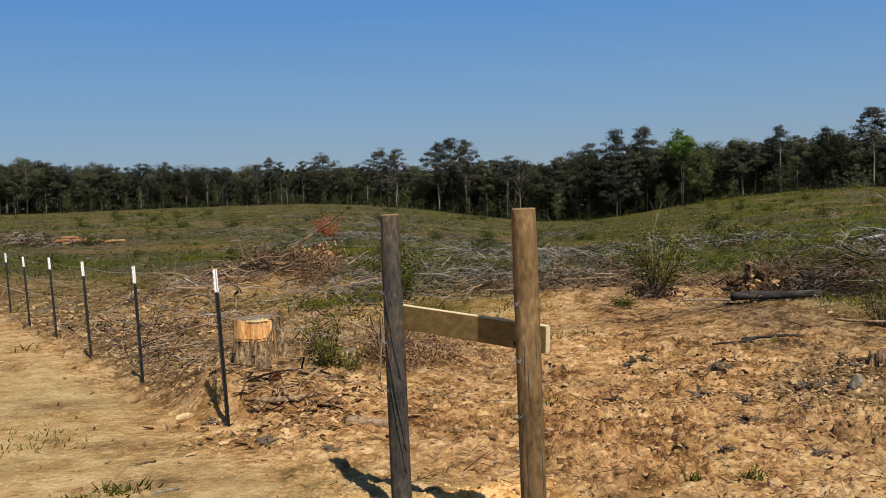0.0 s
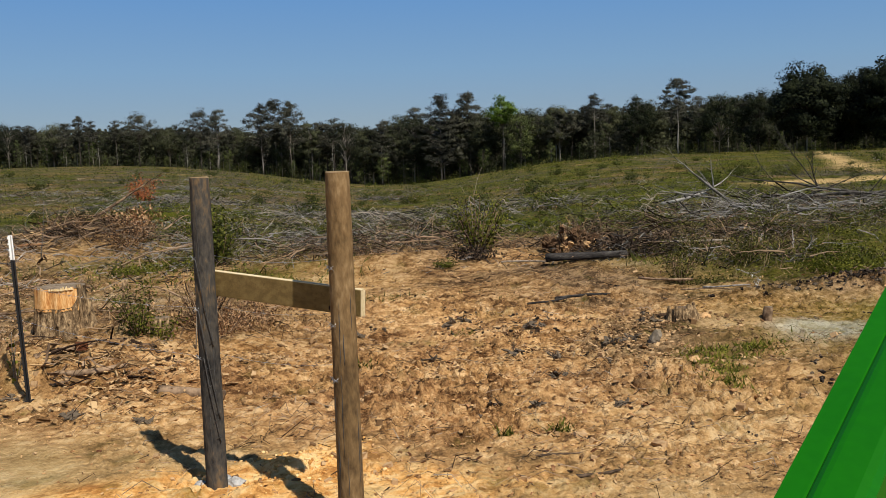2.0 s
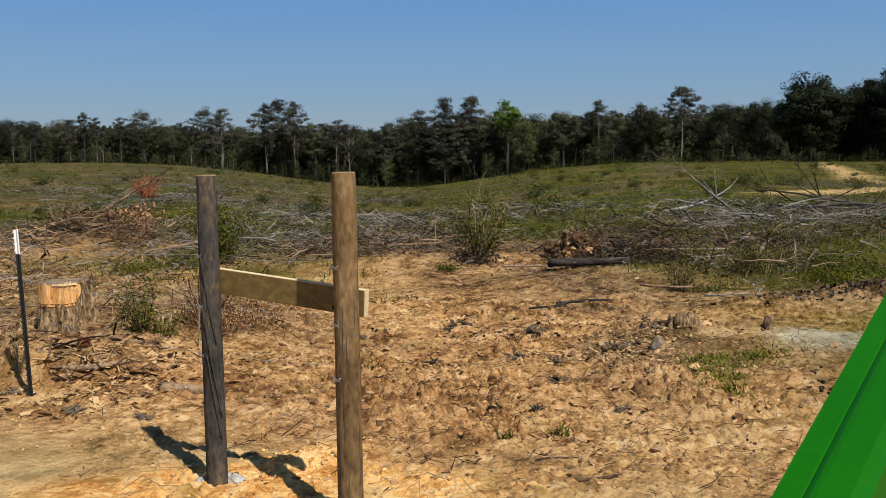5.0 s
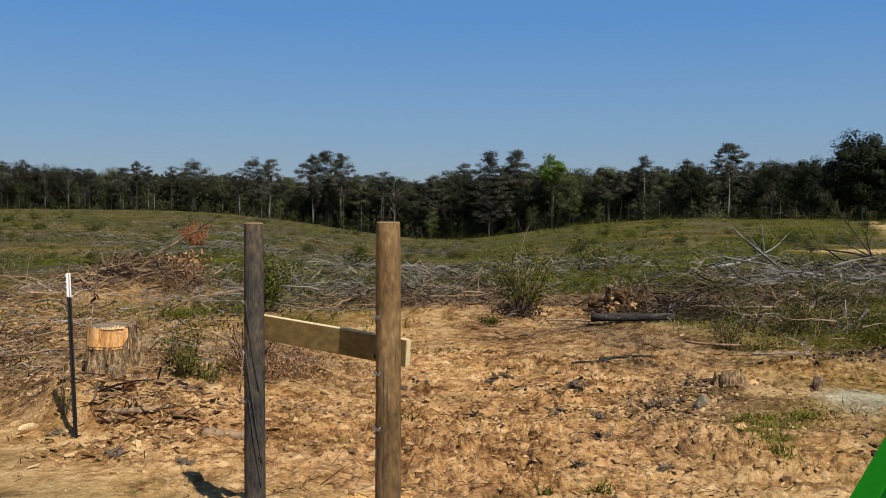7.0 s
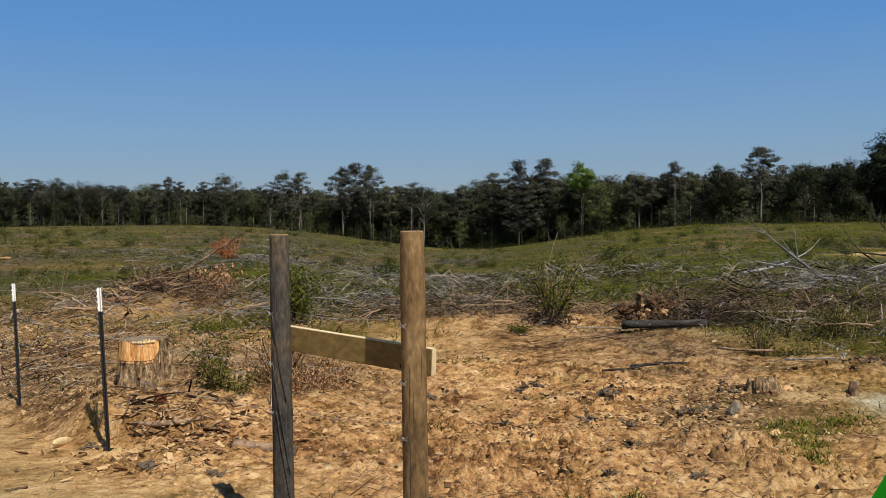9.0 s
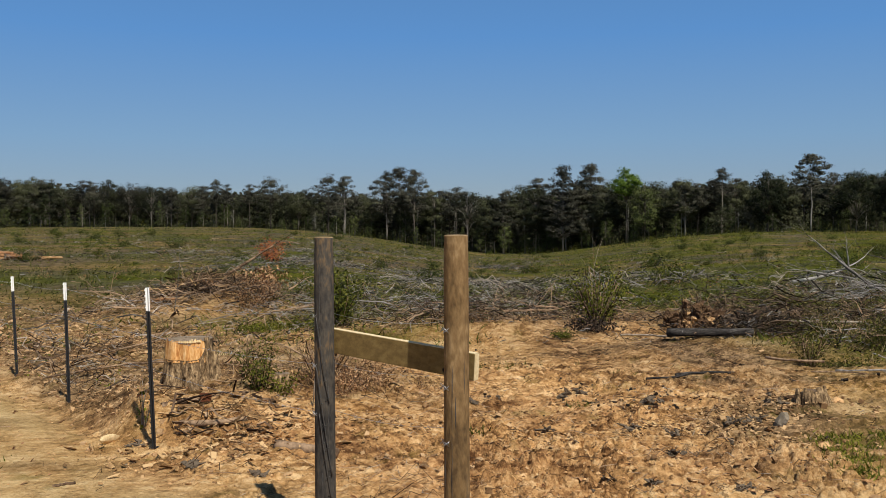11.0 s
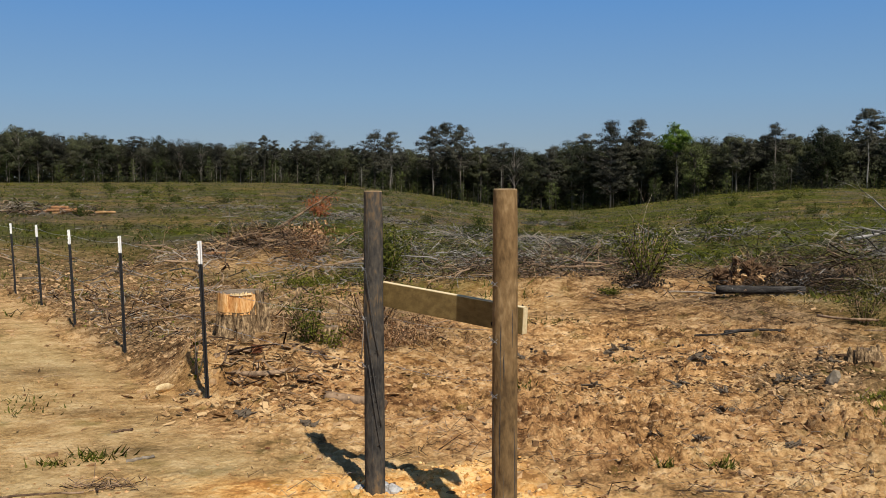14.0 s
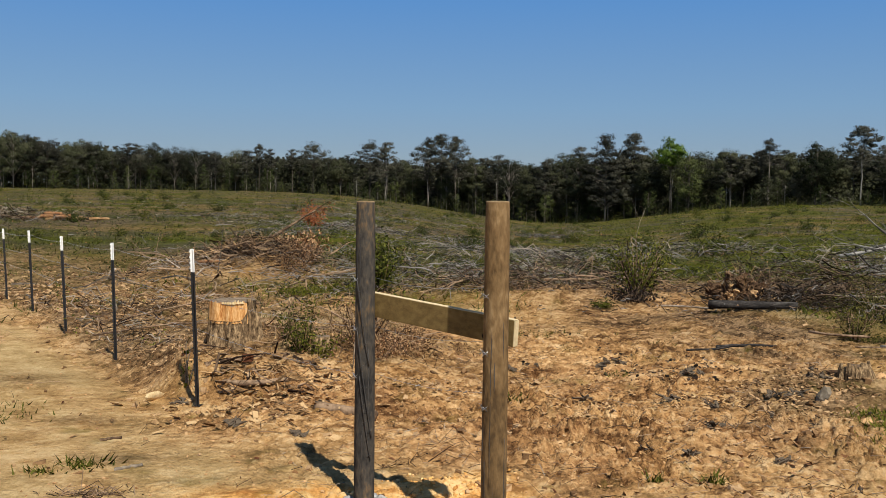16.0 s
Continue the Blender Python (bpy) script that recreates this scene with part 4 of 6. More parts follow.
def wire_tail(z0, z1, x0, x1):
    s, n = Shape(), 16
    pts = []
    for i in range(n):
        u = i / (n - 1)
        pts.append(Vector((POST_L[0] + x0 + (x1 - x0) * u, POST_L[1] - math.sqrt(max(0.0, 0.066**2 - (x0 + (x1 - x0) * u) ** 2)) - 0.004 - 0.006 * math.sin(3.1 * u), z0 + (z1 - z0) * u)))
    s.tube(pts, [0.0028] * n, 5)
    for i in range(2, n, 3):
        s.tube([pts[i] - Vector((0.014, 0.004, 0.008)), pts[i] + Vector((0.014, -0.006, 0.008))], [0.0018, 0.0012], 4)
    single("wire_tail", s.mesh("wire_tail", M_WIRE_DARK), "loose dark barbed wire end hanging down the weathered post", "wire")


wire_tail(1.38, 0.86, -0.045, 0.03)
wire_tail(1.08, 0.42, -0.045, 0.045)
wire_tail(0.8, 0.28, -0.03, 0.04)

for i, (cx, cy, cs) in enumerate([(-0.28, 5.62, 0.06), (-0.49, 5.64, 0.04), (-0.33, 5.69, 0.05)]):
    s = Shape().lump(pose(0, 0, 0, 0, 0, 40 * i), cs, cs * 0.7, cs * 0.5, 0.5)
    single("concrete_lump", s.mesh("concrete_lump", M_CONCRETE, False), "pale grey lump of concrete at the post foot", "rubble", on(cx, cy, 0.01), "concrete round the post")


# ---- stumps and wood by the fence ----
GREY, PALE, BROWN = M_STICK_GREY, M_STICK_PALE, M_STICK_BROWN


def big_stump():
    x, y = -1.98, 9.25
    at = Vector((x, y, 0.255))
    st = thing("tree_stump", "broad tree stump with grey bark and fresh orange saw cut", "stump", at)
    sides, rows = 88, 16
    s = Shape()

    def rad(a, u):
        flare = 1 + 0.62 * (1 - u) ** 2.0 * (0.6 + 0.4 * math.sin(5 * a + 0.7))
        return 0.232 * flare * (1 + 0.05 * math.sin(9 * a + 2 * u) + 0.10 * noise.noise(Vector((math.cos(a) * 2.5, math.sin(a) * 2.5, u * 2))) - 0.26 * (1 - u) ** 0.3 * max(0.0, 0.3 - abs(noise.noise(Vector((math.cos(a) * 9, math.sin(a) * 9, u * 2.2))))) * 2)

    for i in range(rows + 1):
        u = i / rows
        for j in range(sides):
            a = 2 * math.pi * j / sides
            r = rad(a, u)
            front = max(0.0, -math.sin(a + 0.25))
            top = 0.54 - (0.19 * step(0.25, 0.7, front) if u > 0.999 else 0) - (0.19 * step(0.25, 0.7, front) * u if u <= 0.999 else 0)
            s.v.append(Vector((r * math.cos(a), r * math.sin(a), -0.12 + (top + 0.12) * u)))
    for i in range(rows):
        for j in range(sides):
            a, b = i * sides + j, i * sides + (j + 1) % sides
            s.f.append((a, b, b + sides, a + sides))
    part("bark_body", s.mesh("bark_body", M_BARK), st, "furrowed grey bark")
    c = Shape()
    n = 26
    for k in range(5):
        for j in range(n):
            a = math.pi + math.pi * (0.10 + 0.66 * j / (n - 1)) + 0.05
            r = rad(a, 1.0) * (0.99 - 0.05 * k / 4 * (1 + 0.6 * noise.noise(Vector((j * 0.7, k * 0.3, 3)))))
            z = 0.325 + 0.21 * k / 4 + ((0.03 if k == 0 else 0.035) * noise.noise(Vector((j * 1.9, 7, 1))) if k in (0, 4) else 0)
            c.v.append(Vector((r * math.cos(a), r * math.sin(a), z)))
    for k in range(4):
        for j in range(n - 1):
            c.f.append((k * n + j, k * n + j + 1, (k + 1) * n + j + 1, (k + 1) * n + j))
    for k in range(11):
        a = math.pi * (1.42 + 0.03 * k + random.uniform(-0.012, 0.012))
        r = rad(a, 1.0) * 0.93
        q = Shape().tube([(r * math.cos(a), r * math.sin(a), 0.52), (r * math.cos(a + 0.02), r * math.sin(a + 0.02), 0.538 + 0.022 * random.random())], [random.uniform(0.012, 0.022), 0.006], 6)
        part("splinter", q.mesh("splinter", M_CHIP_PALE, False), st, "pale torn wood splinter")
    part("saw_cut", c.mesh("saw_cut", M_CUT), st, "fresh orange cut wood")
    t = Shape()
    for ring in (0.985, 0.55):
        for j in range(sides):
            a = 2 * math.pi * j / sides
            front = max(0.0, -math.sin(a + 0.25))
            r = rad(a, 1.0) * ring * (1 - 0.05 * step(0.25, 0.7, front))
            t.v.append(Vector((r * math.cos(a), r * math.sin(a), 0.535 + 0.015 * noise.noise(Vector((j * 0.8, ring * 4, 0))))))
    t.v.append(Vector((0, 0, 0.54)))
    for j in range(sides):
        k = (j + 1) % sides
        t.f.append((j, k, sides + k, sides + j))
        t.f.append((sides + j, sides + k, 2 * sides))
    part("stump_top", t.mesh("stump_top", M_CUT_TOP), st, "greyed flat sawn top")
    for px, py, h, w, mt in ((0.20, -0.12, 0.56, 0.045, M_BARK), (0.27, -0.10, 0.42, 0.055, M_BARK), (0.235, -0.16, 0.47, 0.02, M_BARK)):
        low = 0.3 if mt is M_CUT else -0.1
        q = Shape().tube([(px, py, low), (px + 0.015, py, (h + low) * 0.5), (px - 0.01, py + 0.01, h)], [w * 1.25, w, w * 0.55], 9, 0.18)
        part("splinter", q.mesh("splinter", mt, False), st)
    for a, ln in ((-0.35, 0.36), (0.6, 0.4), (2.6, 0.4)):
        q = Shape()
        q.tube([(0.2 * math.cos(a), 0.2 * math.sin(a), 0.16), (0.34 * math.cos(a), 0.34 * math.sin(a), 0.05), (ln * math.cos(a + 0.1), ln * math.sin(a + 0.1), -0.05)], [0.08, 0.06, 0.03], 9, 0.12)
        part("root", q.mesh("root", M_BARK), st)
    return st


big_stump()


def stub(x, y, h, r, label, mat, lean=0.0, name="cut_stub"):
    s = Shape().tube([(0, 0, -0.1), (lean * 0.5, 0, h * 0.5), (lean, 0, h)], [r * 1.15, r, r * 0.95], 10, 0.10)
    ob = thing(name, label, "stump", on(x, y))
    part("bark_body", s.mesh("bark_body", mat), ob)
    e = Shape().tube([(lean, 0, h - 0.002), (lean, 0, h + 0.003)], [r * 0.9, r * 0.86], 10)
    part("cut_face", e.mesh("cut_face", M_CUT_TOP), ob)
    return ob


stub(-1.42, 9.35, 0.42, 0.03, "thin grey cut sapling stub beside the stump", M_BARK, 0.02)
stub(-1.05, 9.05, 0.16, 0.09, "low grey cut stub in green weeds", M_BARK)
stub(5.2, 8.89, 0.14, 0.05, "small brown cut stub on pale sand", M_STICK_BROWN, 0.02)


def weathered_stump(x, y):
    """A rotten stump of standing splinters with a slab of loose bark over it."""
    at = Vector((x, y, float(terrain(x, y))))
    ob = thing("rotten_stump", "low rotten stump of split grey brown wood in broken earth", "stump", at)
    pick = random.Random(12)
    for k in range(13):
        a = math.pi * (1.0 + k / 12)
        r = 0.15 + pick.uniform(-0.02, 0.02)
        h = pick.uniform(0.10, 0.2)
        q = Shape().tube([(r * math.cos(a), 0.6 * r * math.sin(a), -0.1), (r * math.cos(a), 0.6 * r * math.sin(a), h * 0.6), (r * 0.95 * math.cos(a), 0.55 * r * math.sin(a), h)], [0.034, 0.03, 0.016], 7, 0.25)
        part("splinter", q.mesh("splinter", M_BARK, False), ob)
    q = Shape().lump(pose(0, 0.02, 0.06), 0.15, 0.09, 0.09, 0.5, 3)
    part("heartwood", q.mesh("heartwood", M_ROOT, False), ob, "dark rotten heart")
    return ob


weathered_stump(4.28, 9.0)


def slab(x, y, l, w, h, turn, tilt, mat, name, label, cat):
    s = Shape().lump(pose(0, 0, 0, tilt, 8, turn), l, w, h, 0.35)
    single(name, s.mesh(name, mat, False), label, cat, on(x, y, h * 0.4))


def log_thing(name, label, a, b, r, mat, wob=0.08, end=None, sides=12, up=0.6, bend=0.0, r2=None):
    pa, pb = on(*a), on(*b)
    pa.z, pb.z = float(terrain(*a)) + r * up, float(terrain(*b)) + r * up
    n, s = 9, Shape()
    side = Vector((-(pb - pa).y, (pb - pa).x, 0)).normalized()
    pts = [(pb - pa) * (i / (n - 1)) + side * (bend * math.sin(math.pi * i / (n - 1)) + (0.3 if r > 0.03 else 2.6) * r * noise.noise(Vector((i * 0.9, r * 50, a[0] + a[1])))) for i in range(n)]
    r2 = r2 or r * 0.85
    s.tube(pts, [r + (r2 - r) * i / (n - 1) for i in range(n)], sides, wob)
    ob = thing(name, label, "log", pa)
    part("log_body", s.mesh("log_body", mat), ob)
    if end:
        for p, q, rr in ((pts[0], pts[1], r), (pts[-1], pts[-2], r2)):
            w = (p - q).normalized()
            part("log_end", Shape().tube([p - w * 0.01, p + w * 0.006], [rr * 0.9, rr * 0.86], sides).mesh("log_end", end), ob)
    return ob


log_thing("charred_log", "dark charred log lying at the brush edge", (4.62, 14.85), (5.98, 14.60), 0.072, M_CHAR, 0.07, M_CHAR, 14, up=1.9)
log_thing("fallen_pole", "pale dead pole leaning from the charred log", (3.95, 15.3), (4.7, 14.95), 0.016, M_STICK_PALE, 0.15, up=3.0, bend=0.1)
log_thing("fallen_pole", "grey dead pole lying over the brush", (6.2, 15.7), (8.2, 15.3), 0.022, M_STICK_PALE, 0.1, up=7)
log_thing("fallen_branch", "dark crooked branch on broken earth", (3.62, 11.3), (4.55, 11.25), 0.02, M_CHAR, 0.15, bend=0.14, up=1.5)
log_thing("fallen_branch", "dark crooked branch on broken earth", (3.2, 11.15), (3.9, 11.42), 0.013, M_CHAR, 0.15, bend=-0.06, up=1.5)
slab(4.35, 9.22, 0.26, 0.07, 0.035, 5, 8, M_WAD, "bark_slab", "dark loose bark slab beside the rotten stump", "bark")
log_thing("fallen_branch", "short dark red brown stick on bare earth", (1.44, 6.47), (1.58, 6.24), 0.02, M_ROOT, 0.2)
log_thing("fallen_branch", "thin dark crooked stick on bare earth", (1.55, 5.55), (1.96, 5.50), 0.008, M_ROOT, 0.2, bend=0.03, up=1.2)
log_thing("fallen_branch", "thin dark crooked stick on bare earth", (1.72, 5.14), (2.02, 5.17), 0.010, M_ROOT, 0.2, bend=-0.02, up=1.2)
log_thing("fallen_branch", "thin dry stick lying on the sand track", (-2.50, 6.97), (-2.36, 7.05), 0.012, M_STICK_BROWN, 0.2)
log_thing("fallen_branch", "thin dry stick lying on the sand track", (-2.70, 5.50), (-2.18, 5.60), 0.008, M_STICK_BROWN, 0.2, bend=0.02, up=1.0)
log_thing("fallen_branch", "grey dead stick lying at the weeds", (5.60, 11.12), (6.25, 11.05), 0.012, GREY, 0.15, up=6)
log_thing("fallen_branch", "grey dead stick lying at the weeds", (5.35, 11.25), (5.95, 11.0), 0.010, BROWN, 0.15, up=4, bend=0.08)
log_thing("fallen_branch", "brown dead stick lying at the weeds", (5.05, 11.95), (5.65, 11.5), 0.018, BROWN, 0.15, up=7, bend=-0.08)
log_thing("fallen_log", "short reddish bark log by the fence", (-0.95, 7.75), (-0.42, 7.55), 0.05, M_STICK_BROWN, 0.14)
log_thing("fallen_branch", "thin dry stick lying on the sand track", (-1.9, 5.05), (-0.75, 5.35), 0.011, M_STICK_BROWN, 0.2, bend=0.05)
log_thing("fallen_branch", "thin dry stick lying on the sand track", (-2.13, 6.22), (-1.98, 6.34), 0.013, M_STICK_PALE, 0.2)
log_thing("fallen_branch", "long arched grey branch behind the steel posts", (-4.4, 11.9), (-2.3, 12.2), 0.013, M_STICK_BROWN, 0.2, up=9, bend=0.5)
log_thing("fallen_branch", "long thin brown branch leaning behind the fence", (-4.1, 12.4), (-3.2, 14.2), 0.012, M_STICK_BROWN, 0.15, up=20)
log_thing("fallen_branch", "dry brown root by the stump", (-2.1, 8.6), (-1.35, 8.85), 0.03, M_STICK_BROWN, 0.2, bend=0.1)
log_thing("fallen_branch", "dry brown root by the stump", (-1.9, 8.45), (-1.3, 8.5), 0.025, M_STICK_BROWN, 0.2, bend=-0.1)

logs_at = random.Random(31)
for k in range(18):
    cx, cy, spread, rad = ((-19.2, 46.2, 1.3, 0.10), (-19.2, 46.2, 1.3, 0.08), (-5.6, 22.0, 0.7, 0.03))[k % 3]
    lx, ly, la = cx + logs_at.gauss(0, 0.6) * spread, cy + logs_at.gauss(0, 0.4), logs_at.uniform(-0.6, 0.6)
    ln = logs_at.uniform(0.3, 0.75) * (1.5 if cy > 40 else 1.0)
    log_thing("split_log", "short orange brown split log on the field", (lx, ly), (lx + ln * math.cos(la), ly + ln * math.sin(la)), rad, M_BARK_RED if k % 2 else M_CHIP, 0.2, up=logs_at.uniform(0.8, 4.0))
for lx, ly, ln, la in ((-22.6, 46.6, 1.8, 0.05), (-22.0, 46.9, 1.4, -0.1), (-21.4, 46.0, 1.2, 0.2)):
    log_thing("felled_log", "pale felled log lying on the field", (lx, ly), (lx + ln * math.cos(la), ly + ln * math.sin(la)), 0.06, M_STICK_BROWN, 0.15, up=2.0)

rb = Shape().box(pose(0, 0, 0.03, 4, 3, 20), 0.10, 0.07, 0.07)
single("rusty_block", rb.mesh("rusty_block", M_RUST, False, 0.006), "reddish brown block among bark by the stump", "block", on(-1.72, 8.72, 0.0))


slab(-2.5, 8.42, 0.15, 0.02, 0.05, 60, 20, M_CHIP_PALE, "wood_slab", "pale yellow split wood slab on the earth", "wood")
slab(0.55, 7.62, 0.08, 0.04, 0.03, 10, 0, M_CHIP_PALE, "wood_slab", "small pale wood piece on bare earth", "wood")
slab(3.70, 8.42, 0.05, 0.06, 0.12, 20, 20, M_STONE, "stone", "upright pale grey stone in the earth", "stone")
slab(3.74, 7.62, 0.07, 0.05, 0.03, 20, 12, M_CLOD, "stone", "flat tan stone in the earth", "stone")
slab(4.6, 9.1, 0.08, 0.05, 0.05, 30, -8, M_CLOD, "stone", "tan earthy block in the broken ground", "stone")
for sx, sy, sl, st in ((6.15, 16.0, 0.16, 10), (6.45, 15.9, 0.13, 50), (6.7, 16.05, 0.2, -20), (6.95, 15.95, 0.12, 70), (6.3, 16.2, 0.14, 30)):
    slab(sx, sy, sl, sl * 0.6, 0.10, st, 18, M_CHUNK, "clay_block", "pale broken clay block beside the charred log", "clay")
slab(5.95, 8.0, 0.09, 0.06, 0.05, 30, 0, M_STONE, "stone", "small pale stone on the sand", "stone")


# ---- brush piles ----
def brush_pile(label, cx, cy, rx, ry, h, n, turn, mats, length=(0.5, 2.2), radius=(0.006, 0.03), flat=0.45):
    """A heap of crossing dead branches: one mesh a kind of wood."""
    ob = thing("brush_pile", label, "brush pile", on(cx, cy), kind="stuff")
    c, s = math.cos(radians(turn)), math.sin(radians(turn))
    for mat, share in mats:
        k = int(n * share)
        g = rng.normal(size=(k, 2)) * 0.5
        lx, ly = g[:, 0] * rx, g[:, 1] * ry
        x, y = cx + lx * c - ly * s, cy + lx * s + ly * c
        ok = fence_side(x, y) < -0.15
        g, x, y = g[ok], x[ok], y[ok]
        k = len(x)
        top = h * np.exp(-(g**2).sum(1) * 1.1)
        z = height(x, y) + top * rng.uniform(0.02, 1.0, k) + 0.02
        a = rng.normal(size=k) * 0.9 + radians(turn)
        way = np.stack([np.cos(a), np.sin(a), rng.normal(size=k) * flat], 1)
        L = rng.uniform(*length, k) * rng.uniform(0.4, 1, k)
        R = radius[0] + (radius[1] - radius[0]) * rng.uniform(0, 1, k) ** 4
        v, f = sticks(np.stack([x, y, z], 1), way, L, R, 0.34)
        part("branches", mesh_of("branches", v - np.array(ob.location), f, mat), ob)
    return ob


FINE = (0.003, 0.014)
brush_pile("heap of brown dead branches and dry roots", -5.2, 21.6, 3.2, 1.8, 0.3, 420, -8, ((BROWN, 0.62), (GREY, 0.3), (PALE, 0.08)), (0.2, 1.1), FINE)
brush_pile("dense brown core of the branch heap", -4.3, 22.4, 1.8, 0.8, 0.5, 900, 0, ((M_ROOT, 0.6), (M_CHIP_TAN, 0.15), (BROWN, 0.25)), (0.2, 0.9), (0.004, 0.018), 0.5)
brush_pile("pale crooked sticks on the branch heap", -4.8, 21.7, 3.2, 1.4, 0.35, 46, 0, ((PALE, 0.6), (M_CHIP_TAN, 0.4)), (0.4, 1.6), (0.010, 0.032), 0.15)
brush_pile("heap of reddish dead branches in the clearing", -3.7, 22.8, 1.7, 1.0, 0.55, 420, 8, ((BROWN, 0.6), (GREY, 0.25), (PALE, 0.15)), (0.2, 1.1), FINE)
brush_pile("scattered pale dead poles before the branch heap", -5.6, 20.2, 4.2, 2.6, 0.22, 34, 10, ((PALE, 0.5), (M_LIMB, 0.3), (BROWN, 0.2)), (0.6, 1.8), (0.014, 0.034), 0.12)
brush_pile("scattered grey dead poles in the clearing", 0.5, 20.0, 4.0, 2.4, 0.25, 26, 0, ((PALE, 0.4), (M_LIMB, 0.6)), (0.5, 1.6), (0.012, 0.026), 0.15)
brush_pile("low spread of grey slash and poles", 2.2, 22.0, 4.5, 2.2, 0.4, 500, 4, ((GREY, 0.7), (PALE, 0.15), (BROWN, 0.15)), (0.2, 1.5), (0.004, 0.02), flat=0.3)
brush_pile("dark windrow of brushwood along the dirt bank", 2.2, 17.2, 3.0, 0.7, 0.65, 1100, 2, ((M_ROOT, 0.5), (BROWN, 0.35), (GREY, 0.15)), (0.15, 0.9), FINE)
brush_pile("tangle of dark roots and branches by the charred log", 7.2, 16.2, 2.2, 0.6, 0.6, 900, -6, ((M_ROOT, 0.6), (BROWN, 0.3), (GREY, 0.1)), (0.12, 0.8), (0.003, 0.016))
brush_pile("low dark tangle of roots at the end of the charred log", 6.4, 15.2, 1.0, 0.35, 0.45, 700, -4, ((M_ROOT, 0.75), (M_CHAR, 0.15), (GREY, 0.1)), (0.12, 0.6), (0.004, 0.02), 0.5)
brush_pile("dense tangle of dark dead brush at the field edge", 9.2, 15.8, 2.2, 0.9, 0.5, 420, 6, ((M_ROOT, 0.5), (BROWN, 0.2), (GREY, 0.3)), (0.15, 1.0), FINE)
brush_pile("dense tangle of dark dead brush at the field edge", 12.2, 17.2, 2.4, 1.0, 0.45, 300, 6, ((M_ROOT, 0.45), (BROWN, 0.2), (GREY, 0.35)), (0.15, 1.0), FINE)
brush_pile("heap of torn brown roots and dry stems by the log", 5.9, 16.3, 1.0, 0.4, 0.55, 520, 0, ((M_ROOT, 0.4), (BROWN, 0.45), (PALE, 0.15)), (0.1, 0.6), FINE, 0.8)
brush_pile("dark tangle of twigs over green weeds", 8.0, 13.6, 1.6, 0.6, 0.4, 300, 0, ((M_ROOT, 0.45), (BROWN, 0.3), (GREY, 0.25)), (0.15, 0.9), FINE, 0.6)
brush_pile("wide heap of grey felled tree tops", 12.2, 22.5, 5.0, 2.0, 0.7, 500, 4, ((GREY, 0.6), (PALE, 0.15), (M_ROOT, 0.25)), (0.3, 1.9), (0.004, 0.024), 0.4)
brush_pile("wide heap of grey felled tree tops", 17.5, 25.0, 4.5, 2.2, 0.4, 350, 8, ((GREY, 0.6), (PALE, 0.2), (M_ROOT, 0.2)), (0.3, 2.0), (0.004, 0.026), 0.4)
brush_pile("low heap of dead branches in the field", -22.0, 46.5, 4.5, 1.6, 0.7, 400, 0, ((BROWN, 0.5), (PALE, 0.3), (GREY, 0.2)), (0.4, 2.0), (0.008, 0.035))
brush_pile("low grey slash in the field", 6.0, 30.0, 8.0, 3.0, 0.5, 900, 3, ((GREY, 0.7), (PALE, 0.3)), (0.4, 1.8), (0.006, 0.024), 0.3)
brush_pile("dry brown twigs heaped behind the stump", -0.75, 9.7, 1.1, 0.7, 0.4, 420, 0, ((BROWN, 0.6), (M_CHIP_TAN, 0.35), (M_ROOT, 0.05)), (0.06, 0.45), (0.002, 0.009), 0.7)
brush_pile("brown roots and sticks strewn inside the fence", -4.3, 12.2, 2.2, 1.6, 0.18, 420, -40, ((BROWN, 0.55), (PALE, 0.3), (M_ROOT, 0.15)), (0.08, 0.6), (0.003, 0.016), 0.4)
brush_pile("brown roots and sticks strewn inside the fence", -6.3, 15.6, 2.4, 1.8, 0.16, 260, -40, ((BROWN, 0.55), (PALE, 0.25), (M_ROOT, 0.2)), (0.1, 0.8), (0.003, 0.016), 0.4)
brush_pile("brown roots and sticks strewn inside the fence", -3.2, 15.6, 2.6, 1.6, 0.14, 240, -10, ((BROWN, 0.55), (PALE, 0.25), (M_ROOT, 0.2)), (0.1, 0.8), (0.003, 0.016), 0.4)
brush_pile("strewn bark and root debris below the stump", -1.7, 8.55, 1.2, 0.4, 0.1, 170, -8, ((BROWN, 0.45), (M_CHIP_TAN, 0.45), (M_ROOT, 0.1)), (0.08, 0.55), (0.004, 0.02), 0.2)


slash_at = random.Random(90)
for k in range(11):
    a, far = radians(slash_at.uniform(-14, 8)), slash_at.uniform(26, 75)
    far = max(far, 38) if a < -0.16 else far
    brush_pile("low grey slash patch in the field", far * math.sin(a), far * math.cos(a), slash_at.uniform(1.5, 4.5), slash_at.uniform(0.8, 2.0), 0.22, 380, slash_at.uniform(-12, 12),
               ((M_STICK_GREY, 0.5), (M_LIMB, 0.42), (PALE, 0.08)), (0.15, 0.9), (0.006, 0.022), 0.15)


def dead_limb(x, y, way, length, radius, label, mat, up=0.2, twigs=4, depth=2, crook=0.12):
    s = Shape().branch((0, 0, 0), way, length, radius, depth, 7, crook, twigs)
    single("dead_limb", s.mesh("dead_limb", mat), label, "branch", on(x, y, up), "felled limbs in the clearing")


random.seed(21)
dead_limb(12.2, 22.2, (-0.72, 0.1, 0.5), 2.2, 0.05, "forked grey limb rising from the slash heap", M_LIMB, 0.35, 7)
